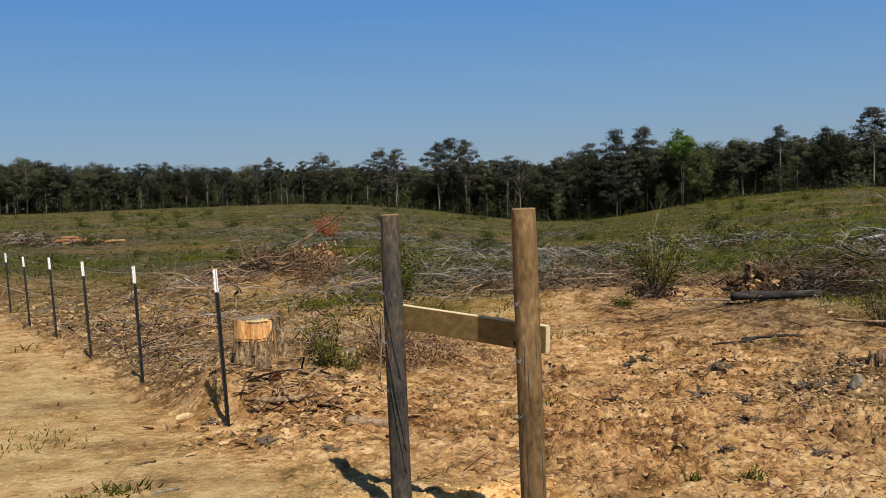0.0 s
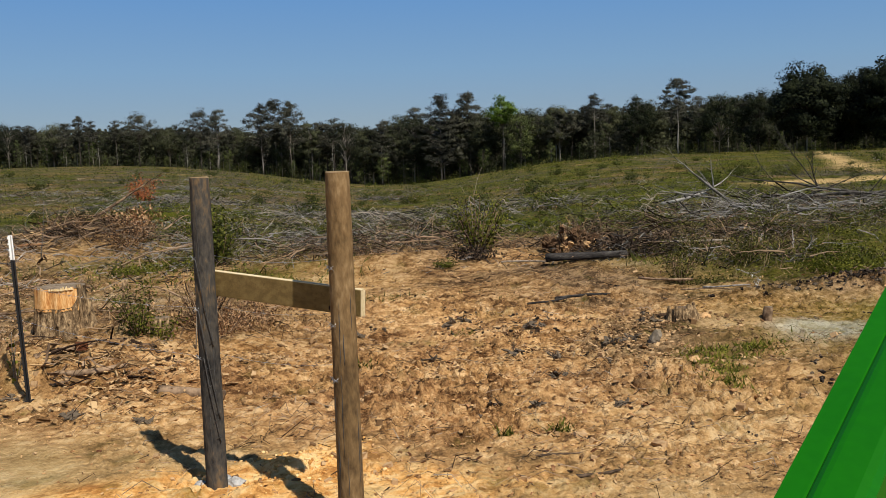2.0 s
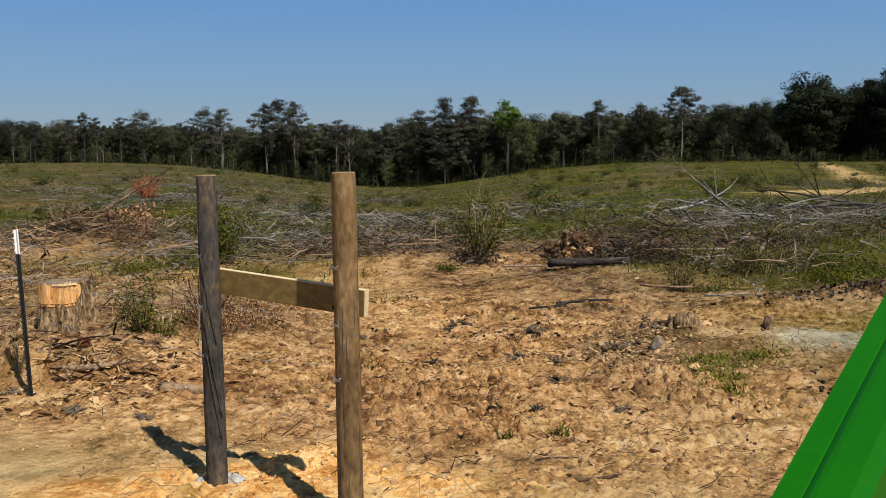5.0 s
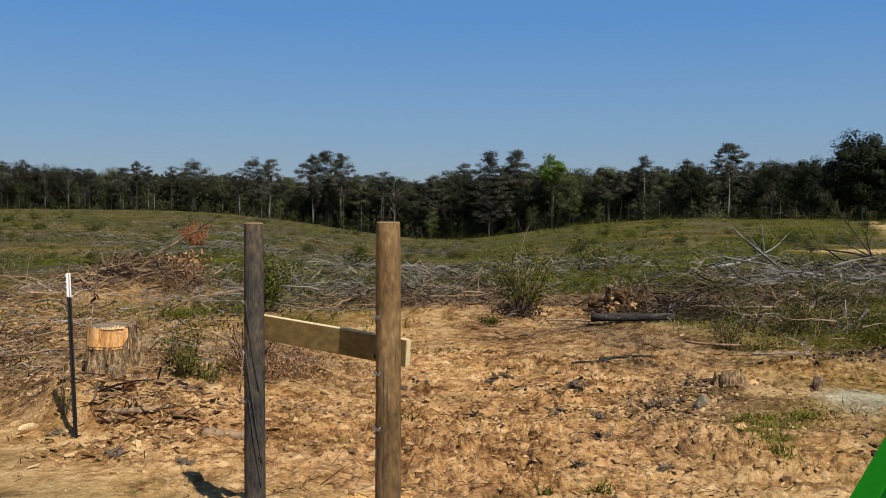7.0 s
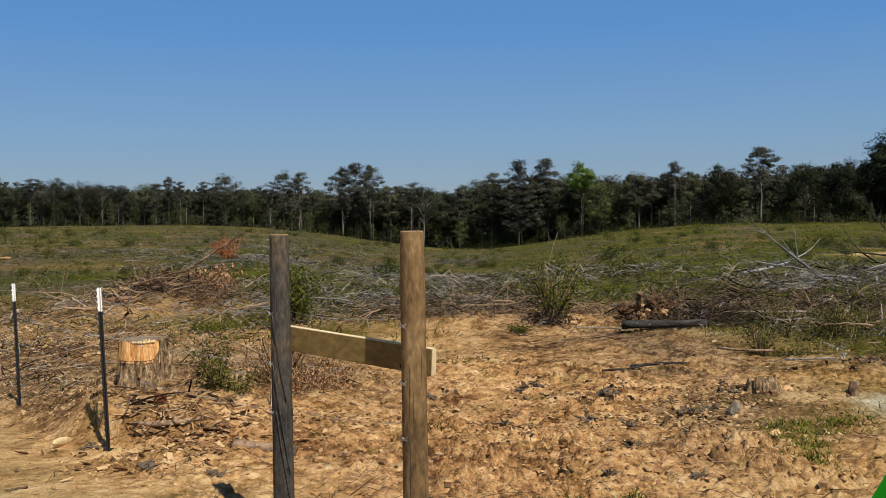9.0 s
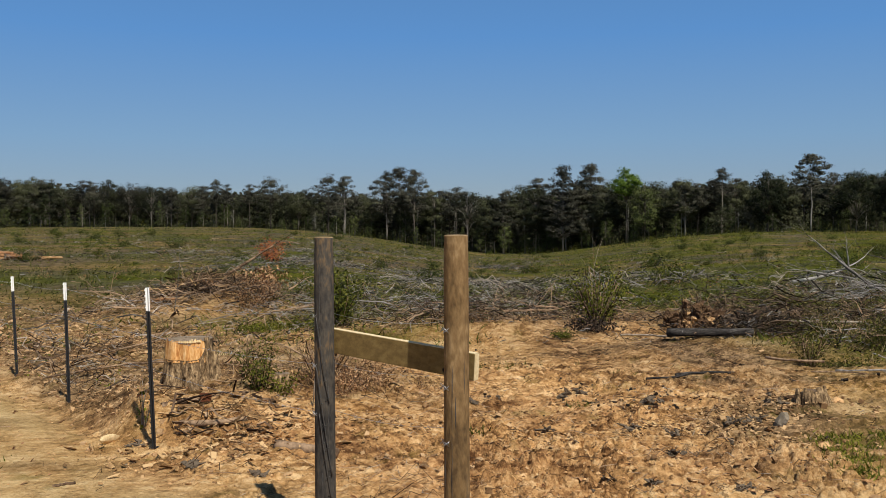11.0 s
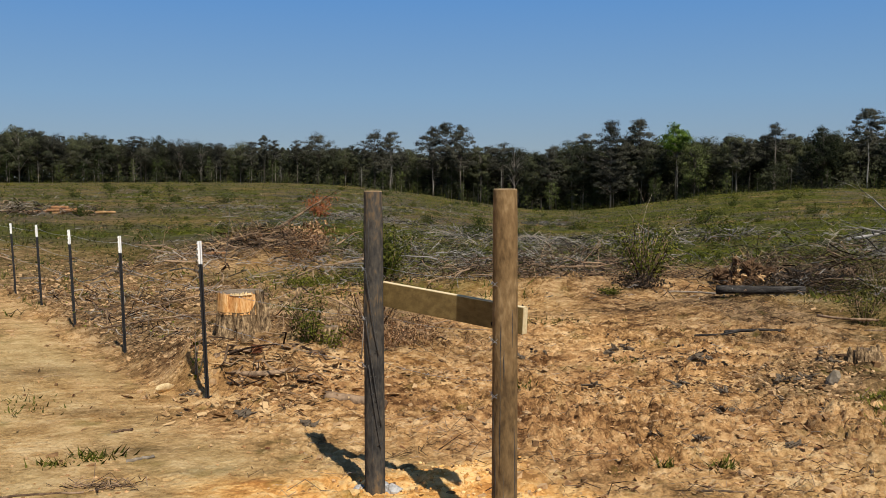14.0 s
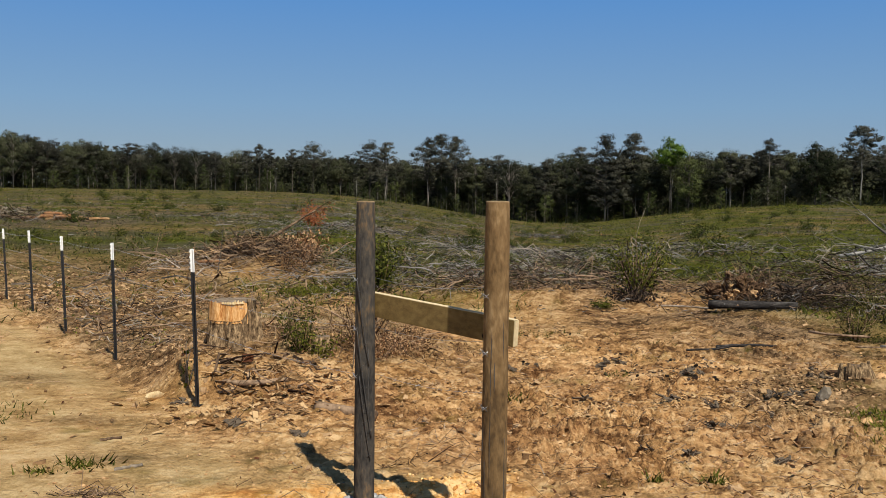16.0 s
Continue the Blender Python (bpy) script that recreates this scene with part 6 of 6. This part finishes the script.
for mat, n, r0, r1, l0, l1, rad in ((M_STICK_BROWN, 6500, 3.6, 18, 0.05, 0.4, 0.003), (M_STICK_PALE, 1300, 3.8, 20, 0.05, 0.4, 0.003),
                                    (M_STICK_GREY, 15000, 15, 130, 0.15, 1.0, 0.007), (M_STICK_PALE, 1600, 18, 160, 0.15, 1.1, 0.008), (M_STICK_BROWN, 9000, 11, 60, 0.1, 0.8, 0.005)):
    x, y = strewn(n, r0, r1)
    patch = np.clip(0.35 + 2.4 * fbm(x * 0.14, y * 0.14, 4, 80), 0.04, 1) if r1 > 30 else np.clip(0.7 + fbm(x, y, 3, 81), 0.1, 1)
    zn = zones(x, y)
    ok = keep(x, y, (1 - zn["track"] * 0.9) * (1 - (1.4 if r1 > 30 else 0.0) * zn["dust"]) * (1 - 0.85 * step(8, 11, -np.degrees(np.arctan2(x, y))) * (1 - step(26, 34, np.hypot(x, y)))) * patch * (1 - 0.85 * step(7, 13, np.degrees(np.arctan2(x, y))) * step(22, 30, y)))
    x, y = x[ok], y[ok]
    k = len(x)
    a = rng.uniform(0, 6.28, k)
    far = np.hypot(x, y) / 40 if r1 > 30 else np.zeros(k)
    up = rng.uniform(0, 1, k) ** 2 * (0.22 if r1 > 30 else 0.02)
    way = np.stack([np.cos(a), np.sin(a), rng.normal(size=k) * 0.15], 1)
    v, f = sticks(np.stack([x, y, height(x, y) + rad + up], 1), way, rng.uniform(l0, l1, k) * (np.clip(np.hypot(x, y) / 45, 0.3, 1) if r1 > 30 else 1), rad * rng.uniform(0.4, 1.3, k) * (1 + 0.7 * far), 0.35)
    cover("dead_sticks" if r1 > 30 else "twigs", "dead sticks littering the cleared field" if r1 > 30 else "dry twigs littering the broken earth", "sticks", v, f, mat)

for mat, n, r0, r1, hh, ww, label in ((M_GRASS, 36000, 17, 230, 0.20, 0.02, "green grass and low weeds over the field"), (M_GRASS_DRY, 8000, 16, 200, 0.24, 0.012, "dry straw coloured grass over the field"), (M_LEAF, 30000, 17, 220, 0.12, 0.03, "low green weeds over the field")):
    x, y = strewn(n // 5, r0 - 2, r1)
    zn = zones(x, y)
    grow = zn["veg"] * (1 - zn["lane"]) * np.clip(0.55 + 1.6 * fbm(x * 0.16, y * 0.16, 4, 90 + len(label)), 0.03, 1)
    ok = keep(x, y, grow)
    x, y = np.repeat(x[ok], 9), np.repeat(y[ok], 9)
    r = np.hypot(x, y)
    x, y = x + rng.normal(size=len(x)) * 0.006 * r, y + rng.normal(size=len(x)) * 0.012 * r
    far = 1 + r / 60
    v, f = blades(np.stack([x, y, height(x, y) - 0.02], 1), rng.uniform(0.4, 1.2, len(x)) * hh * far**0.5, ww * far * 0.5, 0.7)
    sward("field_grass" if "grass" in label else "field_weeds", label, "grass", v, f, mat)
for mat, n, r0, r1, size, label in ((M_WEED, 2300, 12, 240, 0.024, "low leafy plants over the field"), (M_LEAF_OLIVE, 2400, 12, 230, 0.026, "olive low plants over the field"), (M_SHRUB, 1700, 20, 250, 0.034, "dark green low plants over the field"),
                                    (M_LEAF_BROWN, 700, 14, 120, 0.022, "dry brown leaves over the field"), (M_CROWN_OAK, 900, 18, 250, 0.03, "dark low plants over the field")):
    x, y = strewn(n, r0, r1)
    zn = zones(x, y)
    ok = keep(x, y, zn["veg"] * (1 - zn["lane"]) * np.clip(0.5 + 2.0 * fbm(x * 0.12, y * 0.12, 4, 120 + int(size * 1000)), 0.02, 1))
    x, y = x[ok], y[ok]
    r = np.hypot(x, y)
    tall, per = (1.15, 34) if mat in (M_WEED, M_SHRUB) else (0.6, 22)
    grow = rng.uniform(0.35, 1.5, len(x)) * (0.11 + 0.0036 * r)
    c = np.repeat(np.stack([x, y, height(x, y)], 1), per, 0)
    base = c.copy()
    g = np.repeat(grow, per)[:, None]
    c = c + rng.normal(size=c.shape) * g * np.array([1.0, 1.0, 0.0])
    c[:, 2] = height(c[:, 0], c[:, 1]) + np.abs(rng.normal(size=len(c))) * g[:, 0] * tall
    out = unit(len(c)) * 0.3 + (0.7 if tall > 1 else 0.15) * (c - base) / g + np.array([0, -0.2, 0.45])
    single("field_plants", foliage_mesh("field_plants", c, out, rng.uniform(0.6, 1.4, len(c)) * (0.55 * size + np.repeat(r, per) * 0.00042), mat), label, "plants", kind="stuff")
for cx, cy, rx, ry, n in ((4.05, 7.85, 0.26, 0.16, 420), (4.5, 7.9, 0.14, 0.12, 260), (3.75, 7.2, 0.16, 0.3, 300), (3.55, 6.7, 0.12, 0.18, 240), (4.9, 8.1, 0.3, 0.2, 90), (-2.61, 6.17, 0.08, 0.05, 50), (-2.40, 6.33, 0.15, 0.09, 130), (1.54, 6.06, 0.04, 0.04, 60), (1.91, 6.02, 0.07, 0.06, 70),
                          (0.83, 8.28, 0.12, 0.1, 90), (2.88, 11.6, 0.25, 0.1, 90), (1.57, 12.64, 0.7, 0.25, 200), (2.0, 9.4, 0.12, 0.1, 40), (-0.28, 10.6, 0.12, 0.1, 70), (-3.7, 7.8, 0.35, 0.4, 120), (-2.6, 13.5, 1.0, 0.4, 260)):
    x, y = cx + rng.normal(size=n) * rx * 0.7, cy + rng.normal(size=n) * ry * 0.7
    v, f = blades(np.stack([x, y, height(x, y) - 0.01], 1), rng.uniform(0.03, 0.11, n), rng.uniform(0.004, 0.010, n), 0.8)
    sward("grass_tuft", "small tuft of green weeds on bare earth", "grass", v, f, M_WEED if n > 200 else M_GRASS)


# ---- forest edge ----
def forest_far(az):
    return float(np.interp(az, [-60, -26, 0, 8, 20, 32, 60], [320, 300, 265, 252, 218, 200, 190]))


def conifer(label, h, crown0, w, mat, seed, group="", trunk=M_TRUNK, clumps=84, per=58, name="pine_tree", ragged=0.35):
    random.seed(seed)
    g = np.random.default_rng(seed)
    ob = thing(name, label, "tree", group=group)
    t = Shape()
    bend = [Vector((0.25 * noise.noise(Vector((seed, i * 0.5, 0))), 0.25 * noise.noise(Vector((seed, i * 0.5, 9))), h * i / 8)) for i in range(9)]
    t.tube(bend, [0.15 * h / 16 * (1.15 - 0.9 * i / 8) for i in range(9)], 7)
    tips = []
    for k in range(clumps):
        u = crown0 + (1 - crown0) * (k + random.random()) / clumps
        a = random.uniform(0, 6.28)
        e = (u - crown0) / (1 - crown0)
        prof = (0.55 + 0.45 * math.sin(math.pi * min(1.0, 0.15 + 0.85 * e))) * (1 - 0.72 * max(0.0, e - 0.55) / 0.45)
        reach = w * prof * random.uniform(0.15, 1.0 + ragged)
        c = Vector((math.cos(a) * reach, math.sin(a) * reach, u * h + random.uniform(-0.03, 0.05) * h))
        root = Vector((bend[min(8, int(u * 8))].x, bend[min(8, int(u * 8))].y, u * h - 0.25 * reach))
        t.tube([root, (root + c) / 2 + Vector((0, 0, 0.1)), c], [0.05 * h / 16, 0.035 * h / 16, 0.015], 4)
        tips.append(c)
    part("trunk", t.mesh("trunk", trunk), ob)
    mid = np.repeat(np.array([tuple(q) for q in tips]), per, 0)
    grow = np.repeat(g.uniform(0.6, 1.3, clumps), per)[:, None]
    d = ball(g, clumps * per)
    d[:, 2] = d[:, 2] * 0.8 + 0.15
    c = mid + d * np.array([1.0, 1.0, 0.55]) * (0.2 * w + 0.45) * grow
    axis = np.array([0, 0, h * (0.35 + 0.5 * crown0)])
    out = d + (c - axis) / h * 1.2 + np.array([0, 0, 0.3])
    part("crown", foliage_mesh("crown", c, out, g.uniform(0.10, 0.25, len(c)) * (0.5 + 0.5 * h / 16), mat), ob)
    return ob


def broadleaf(label, h, crown0, w, mat, seed, group="", clumps=80, per=72, name="broadleaf_tree", trunk=M_TRUNK, leaf=1.0):
    random.seed(seed)
    g = np.random.default_rng(seed)
    ob = thing(name, label, "tree", group=group)
    t, tips = Shape(), []
    t.tube([(0, 0, -0.3), (0.1, 0, h * 0.25), (0.2, 0.1, h * 0.55), (0.1, 0, h * 0.85)], [0.17 * h / 16, 0.14 * h / 16, 0.09 * h / 16, 0.03], 7)
    zc, hz = h * (crown0 + 1) / 2, h * (1 - crown0) / 2
    for k in range(clumps):
        d = Vector(g.normal(size=3)).normalized()
        rad = random.uniform(0.45, 1.0) * (1 + 0.25 * noise.noise(d * 2 + Vector((seed, 0, 0))))
        c = Vector((d.x * w * rad, d.y * w * rad, zc + d.z * hz * min(1.0, rad)))
        if k % 3 == 0:
            t.tube([(0.1, 0, max(h * 0.2, c.z - 0.5 * w - 1)), (c.x * 0.5, c.y * 0.5, c.z - 0.6), tuple(c)], [0.09 * h / 16, 0.05, 0.02], 4)
        tips.append(tuple(c))
    part("trunk", t.mesh("trunk", trunk), ob)
    d = ball(g, clumps * per)
    grow = np.repeat(g.uniform(0.6, 1.25, clumps), per)[:, None]
    c = np.repeat(np.array(tips), per, 0) + d * np.array([0.31, 0.31, 0.22]) * w * grow
    out = d + (c - np.array([0, 0, zc])) / np.array([w, w, hz]) * 0.6 + np.array([0, 0, 0.25])
    part("crown", foliage_mesh("crown", c, out, g.uniform(0.11, 0.25, len(c)) * (0.5 + 0.5 * h / 16) * leaf, mat), ob)
    return ob


WOOD = "trees of the forest edge"
kinds = [
    (conifer("tall dark green pine at the forest edge", 16, 0.34, 4.0, M_CROWN_PINE, 1, WOOD), 16),
    (conifer("tall dark green pine at the forest edge", 16, 0.45, 3.6, M_CROWN_PINE, 2, WOOD), 16),
    (conifer("tall dark green pine at the forest edge", 16, 0.25, 4.2, M_CROWN_PINE, 3, WOOD), 16),
    (broadleaf("dark green broadleaf tree at the forest edge", 16, 0.15, 4.4, M_CROWN_OAK, 4, WOOD), 16),
    (broadleaf("dark green broadleaf tree at the forest edge", 16, 0.22, 4.0, M_CROWN_OAK, 5, WOOD), 16),
    (broadleaf("dark green broadleaf tree at the forest edge", 16, 0.08, 4.4, M_CROWN_OAK, 6, WOOD), 16),
    (conifer("pine with long bare trunk at the forest edge", 16, 0.6, 3.4, M_CROWN_PINE, 7, WOOD, clumps=46), 16),
    (broadleaf("round broadleaf tree at the forest edge", 16, 0.35, 5.0, M_CROWN_OAK, 8, WOOD, clumps=90), 16),
    (broadleaf("yellow green young tree at the forest edge", 16, 0.1, 4.2, M_CROWN_MID, 9, WOOD, clumps=60, per=40), 16),
    (broadleaf("dark tree deeper in the wood", 16, 0.1, 4.2, M_CROWN_OAK, 14, WOOD, clumps=60, per=24, leaf=2.0), 16),
    (broadleaf("dark tree deeper in the wood", 16, 0.15, 4.0, M_CROWN_PINE, 15, WOOD, clumps=60, per=24, leaf=2.0), 16),
    (conifer("slim young pine at the forest edge", 16, 0.12, 2.6, M_CROWN_MID, 16, WOOD, clumps=60, per=40), 16),
]
used = set()


def plant(kind, az, r, h, wide=1.0):
    src, h0 = kinds[kind]
    a = radians(az)
    x, y = r * math.sin(a), r * math.cos(a)
    s = h / h0
    m = Matrix.Translation((x, y, float(terrain(x, y)) - 0.2)) @ pose(0, 0, 0, 0, 0, random.uniform(0, 360))
    ob = src if kind not in used else copy_thing(src, m)
    used.add(kind)
    ob.matrix_basis = m
    ob.scale = (s * wide, s * wide, s)
    return ob


def crest(az):
    """Degrees by which the wood's outline stands over the level line."""
    return float(np.interp(az, [-60, -26, -22, -18, -13, -9, -5, -1, 3, 6, 7.7, 9.2, 11, 16, 19, 22, 26, 30, 33, 36, 60],
                           [2.75, 2.75, 2.65, 2.3, 2.1, 2.2, 2.1, 1.85, 2.0, 1.8, 1.8, 2.35, 2.6, 2.5, 2.55, 2.65, 2.6, 2.8, 3.0, 3.6, 3.8]))


def tree_height(az, r):
    a = radians(az)
    return 1.93 + r * math.tan(radians(crest(az))) - float(terrain(r * math.sin(a), r * math.cos(a)))


random.seed(11)
az = -40.0
while az < 52:
    r = forest_far(az) + random.uniform(0, 14)
    plant(random.choice((0, 1, 2, 3, 3, 4, 5, 6, 6, 7, 7)), az, r, tree_height(az, r) * random.choice((0.55, 0.8, 0.9, 0.97, 1.03)), random.uniform(0.85, 1.25))
    az += random.uniform(0.32, 0.6)
az = -38.0
while az < 48:
    r = forest_far(az) - random.uniform(0, 5)
    plant(random.choice((8, 8, 11)), az, r, tree_height(az, r) * random.uniform(0.3, 0.7 if az < 10 else 0.5), random.uniform(0.8, 1.2))
    az += random.uniform(0.7, 1.6) * (1.0 if az < 10 else 1.6)
az = -40.0
while az < 52:
    r = forest_far(az) + random.uniform(16, 34)
    plant(random.choice((9, 10, 9, 10, 3)), az, r, tree_height(az, r) * random.uniform(0.9, 1.02), random.uniform(1.1, 1.4))
    az += random.uniform(0.5, 0.8)


def lone(maker, az, r, top, *args, **kw):
    """A tree of its own whose top stands so many degrees over the level line."""
    a = radians(az)
    x, y = r * math.sin(a), r * math.cos(a)
    z = float(terrain(x, y)) - 0.2
    ob = maker(kw.pop("label"), 1.93 + r * math.tan(radians(top)) - z, *args, **kw)
    ob.location = (x, y, z)
    return ob


lone(conifer, -3.75, 258, 2.85, 0.55, 4.2, M_CROWN_PINE, 31, label="tall pine rising over the forest edge", clumps=60)
lone(conifer, -2.75, 256, 2.8, 0.5, 3.6, M_CROWN_PINE, 32, label="tall pine rising over the forest edge", clumps=56)
lone(conifer, -0.1, 262, 3.0, 0.45, 4.6, M_CROWN_PINE, 33, label="broad tall pine rising over the forest edge", clumps=80)
lone(conifer, 0.75, 263, 3.3, 0.5, 5.0, M_CROWN_PINE, 48, label="broad tall pine rising over the forest edge", clumps=90)
lone(conifer, 1.65, 260, 3.15, 0.45, 4.8, M_CROWN_PINE, 34, label="broad tall pine rising over the forest edge", clumps=84)
lone(conifer, -7.3, 270, 2.65, 0.6, 5.2, M_CROWN_PINE, 35, label="pine with a flat crown over the forest edge", clumps=60)
lone(conifer, -10.6, 275, 2.55, 0.5, 2.8, M_CROWN_PINE, 49, label="pointed pine over the forest edge", clumps=46)
lone(broadleaf, 2.9, 262, 2.2, 0.5, 3.4, M_CROWN_OAK, 36, label="round topped tree at the forest edge", clumps=54)
lone(broadleaf, 5.0, 250, 2.3, 0.4, 4.8, M_CROWN_OAK, 37, label="thin grey green tree just in leaf", clumps=60, per=22)
lone(conifer, 11.0, 240, 3.25, 0.2, 5.6, M_CROWN_PINE, 38, label="dark layered pine over the forest edge", clumps=150)
lone(conifer, 12.7, 240, 3.4, 0.2, 5.8, M_CROWN_PINE, 39, label="dark layered pine over the forest edge", clumps=150)
lone(broadleaf, 9.3, 246, 2.5, 0.2, 4.4, M_CROWN_OAK, 50, label="round dark tree at the forest edge", clumps=90)
lone(broadleaf, 14.9, 232, 3.3, 0.6, 4.0, M_CROWN_FRESH, 40, label="bright fresh green tree over the forest edge", clumps=80, per=60)
lone(broadleaf, 16.0, 226, 2.6, 0.1, 4.4, M_CROWN_MID, 41, label="fresh green lower tree at the forest edge", clumps=70, per=44)
lone(broadleaf, 18.4, 226, 2.8, 0.2, 4.6, M_CROWN_OAK, 51, label="round dark tree at the forest edge", clumps=90)
lone(conifer, 20.6, 222, 3.1, 0.62, 3.0, M_CROWN_PINE, 42, label="slender pine over the forest edge", clumps=36)
lone(conifer, 25.6, 200, 3.8, 0.6, 3.4, M_CROWN_PINE, 43, label="tall pine with long bare pale trunk", clumps=70, trunk=M_TRUNK_PALE)
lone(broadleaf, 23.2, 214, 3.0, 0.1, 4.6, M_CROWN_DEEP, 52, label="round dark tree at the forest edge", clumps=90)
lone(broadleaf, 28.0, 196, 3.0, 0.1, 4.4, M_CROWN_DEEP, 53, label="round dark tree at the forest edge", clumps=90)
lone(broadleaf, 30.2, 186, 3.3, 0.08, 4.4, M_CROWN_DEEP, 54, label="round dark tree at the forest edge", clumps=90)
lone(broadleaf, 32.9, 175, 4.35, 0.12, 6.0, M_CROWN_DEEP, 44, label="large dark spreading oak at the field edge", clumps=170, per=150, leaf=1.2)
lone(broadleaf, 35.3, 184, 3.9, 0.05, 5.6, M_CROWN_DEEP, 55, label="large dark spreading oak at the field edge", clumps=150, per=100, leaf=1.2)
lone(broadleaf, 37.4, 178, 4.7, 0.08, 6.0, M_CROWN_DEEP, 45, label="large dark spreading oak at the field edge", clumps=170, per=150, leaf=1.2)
lone(broadleaf, -24.5, 296, 3.2, 0.2, 6.0, M_CROWN_OAK, 46, label="dark round broadleaf tree at the forest edge", clumps=80)
for k in range(14):
    az = -27 + 1.15 * k + random.uniform(-0.4, 0.4)
    lone(broadleaf if k % 3 else conifer, az, forest_far(az) + 2, crest(az) + random.uniform(-0.2, 0.2), 0.35, random.uniform(4.0, 5.4), M_CROWN_OAK if k % 2 else M_CROWN_PINE, 200 + k, label="dark crowned tree rising in the forest edge", clumps=70, per=60)


def bare_trunk(az, r, top, seed):
    a = radians(az)
    x, y = r * math.sin(a), r * math.cos(a)
    z = float(terrain(x, y)) - 0.2
    h = 1.93 + r * math.tan(radians(top)) - z
    random.seed(seed)
    s = Shape()
    s.tube([(0, 0, 0), (0.1, 0, h * 0.4), (0.05, 0, h * 0.75), (0.2, 0, h)], [0.10, 0.085, 0.06, 0.02], 7)
    for k in range(6):
        q = random.uniform(0.4, 0.95)
        b = random.uniform(0, 6.28)
        s.tube([(0.1, 0, h * q), (math.cos(b) * 0.7, math.sin(b) * 0.7, h * q + 0.4)], [0.05, 0.015], 4)
    single("bare_trunk", s.mesh("bare_trunk", M_TRUNK_PALE), "bare pale dead trunk at the forest edge", "tree", (x, y, z), "dead trunks at the forest edge")


for k, (baz, btop) in enumerate(((12.85, 1.2), (-4.6, 0.7), (-2.7, 0.9), (4.2, 0.6), (-13.5, 0.9), (-17.0, 0.8), (-20.5, 0.8), (-24.0, 0.7), (8.6, 0.5), (15.0, 0.9), (21.5, 0.6), (18.2, 0.7), (-9.6, 0.8), (-11.4, 0.9), (1.8, 0.7), (28.5, 1.0))):
    bare_trunk(baz, forest_far(baz) + 1, btop, 60 + k)

# undergrowth and the wood's depth behind the edge
n = 36000
a = rng.uniform(-42, 54, n)
r = np.array([forest_far(q) for q in a]) + rng.uniform(2, 26, n)
x, y = r * np.sin(np.radians(a)), r * np.cos(np.radians(a))
z = terrain(x, y) + rng.uniform(0, 1, n) ** 1.4 * 6.5 * np.clip(0.8 + fbm(x * 0.1, y * 0.1, 3, 30), 0.3, 1.4)
tuft = np.stack([fbm(x * 0.5, z * 0.5, 2, 36), np.full(n, -0.35), 0.25 + fbm(x * 0.4, z * 0.6, 2, 37)], 1)
single("undergrowth", foliage_mesh("undergrowth", np.stack([x, y, z], 1), tuft, rng.uniform(0.14, 0.36, n), M_CROWN_OAK), "dark undergrowth below the forest edge", "undergrowth", kind="stuff")
n = 52000
a = rng.uniform(-42, 54, n)
r = np.array([forest_far(q) for q in a]) + rng.uniform(30, 60, n)
x, y = r * np.sin(np.radians(a)), r * np.cos(np.radians(a))
top = 1.93 + r * np.tan(np.radians(np.array([crest(q) for q in a]))) - terrain(x, y)
z = terrain(x, y) + rng.uniform(0.0, 1.0, n) ** 1.3 * 0.88 * top * np.clip(0.95 + 0.5 * fbm(x * 0.12, y * 0.12, 3, 33), 0.5, 1.0)
v, f = leaves(np.stack([x, y, z], 1), rng.uniform(0.5, 1.0, n), 0.1, 0.75)
cover("forest_depth", "dark foliage deep in the wood", "forest", v, f, M_CROWN_PINE)


# ---- tractor arm ----
def tractor_arm():
    """A loader arm of folded green steel on a dark upright."""
    a, way = Vector((0.436, 0.987, 1.484)), Vector((0.41, 0.344, 0.189)).normalized()
    w = Vector((way.y, -way.x, 0)).normalized()
    up = w.cross(way)
    low, high = 0.172, 1.5
    arm = thing("loader_arm", "glossy green painted steel arm of a parked tractor", "tractor arm", (*(a + way * low).xy, 0))
    o = Vector(arm.location)
    outline = [(0.001, -0.03), (0.0, -0.004), (0.002, 0.0), (0.032, 0.0), (0.0345, -0.003), (0.037, 0.001), (0.044, 0.005), (0.051, 0.006), (0.086, 0.005), (0.096, 0.002), (0.103, -0.008), (0.105, -0.11), (0.015, -0.11), (0.009, -0.03)]
    s, n = Shape(), len(outline)
    for d in (low, high):
        for u, v in outline:
            s.v.append(a + way * d + w * u + up * v - o)
    for j in range(n):
        k = (j + 1) % n
        s.f.append((j, k, n + k, n + j))
    s.f.append(tuple(reversed(range(n))))
    s.f.append(tuple(range(n, 2 * n)))
    part("arm_shell", s.mesh("arm_shell", M_GREEN, False), arm)
    foot = a + way * (low - 0.03) + w * 0.055 - o
    m = Matrix((way, w, up)).transposed().to_4x4()
    m.translation = foot + up * -0.06
    part("end_block", Shape().box(m, 0.07, 0.09, 0.10).mesh("end_block", M_BLACK, False, 0.008), arm, "black end bracket")
    p = Shape().box(pose(foot.x, foot.y, (foot.z - 0.08) / 2), 0.06, 0.06, foot.z - 0.08)
    part("upright", p.mesh("upright", M_BLACK, False, 0.006), arm, "black steel upright")
    return arm


tractor_arm()
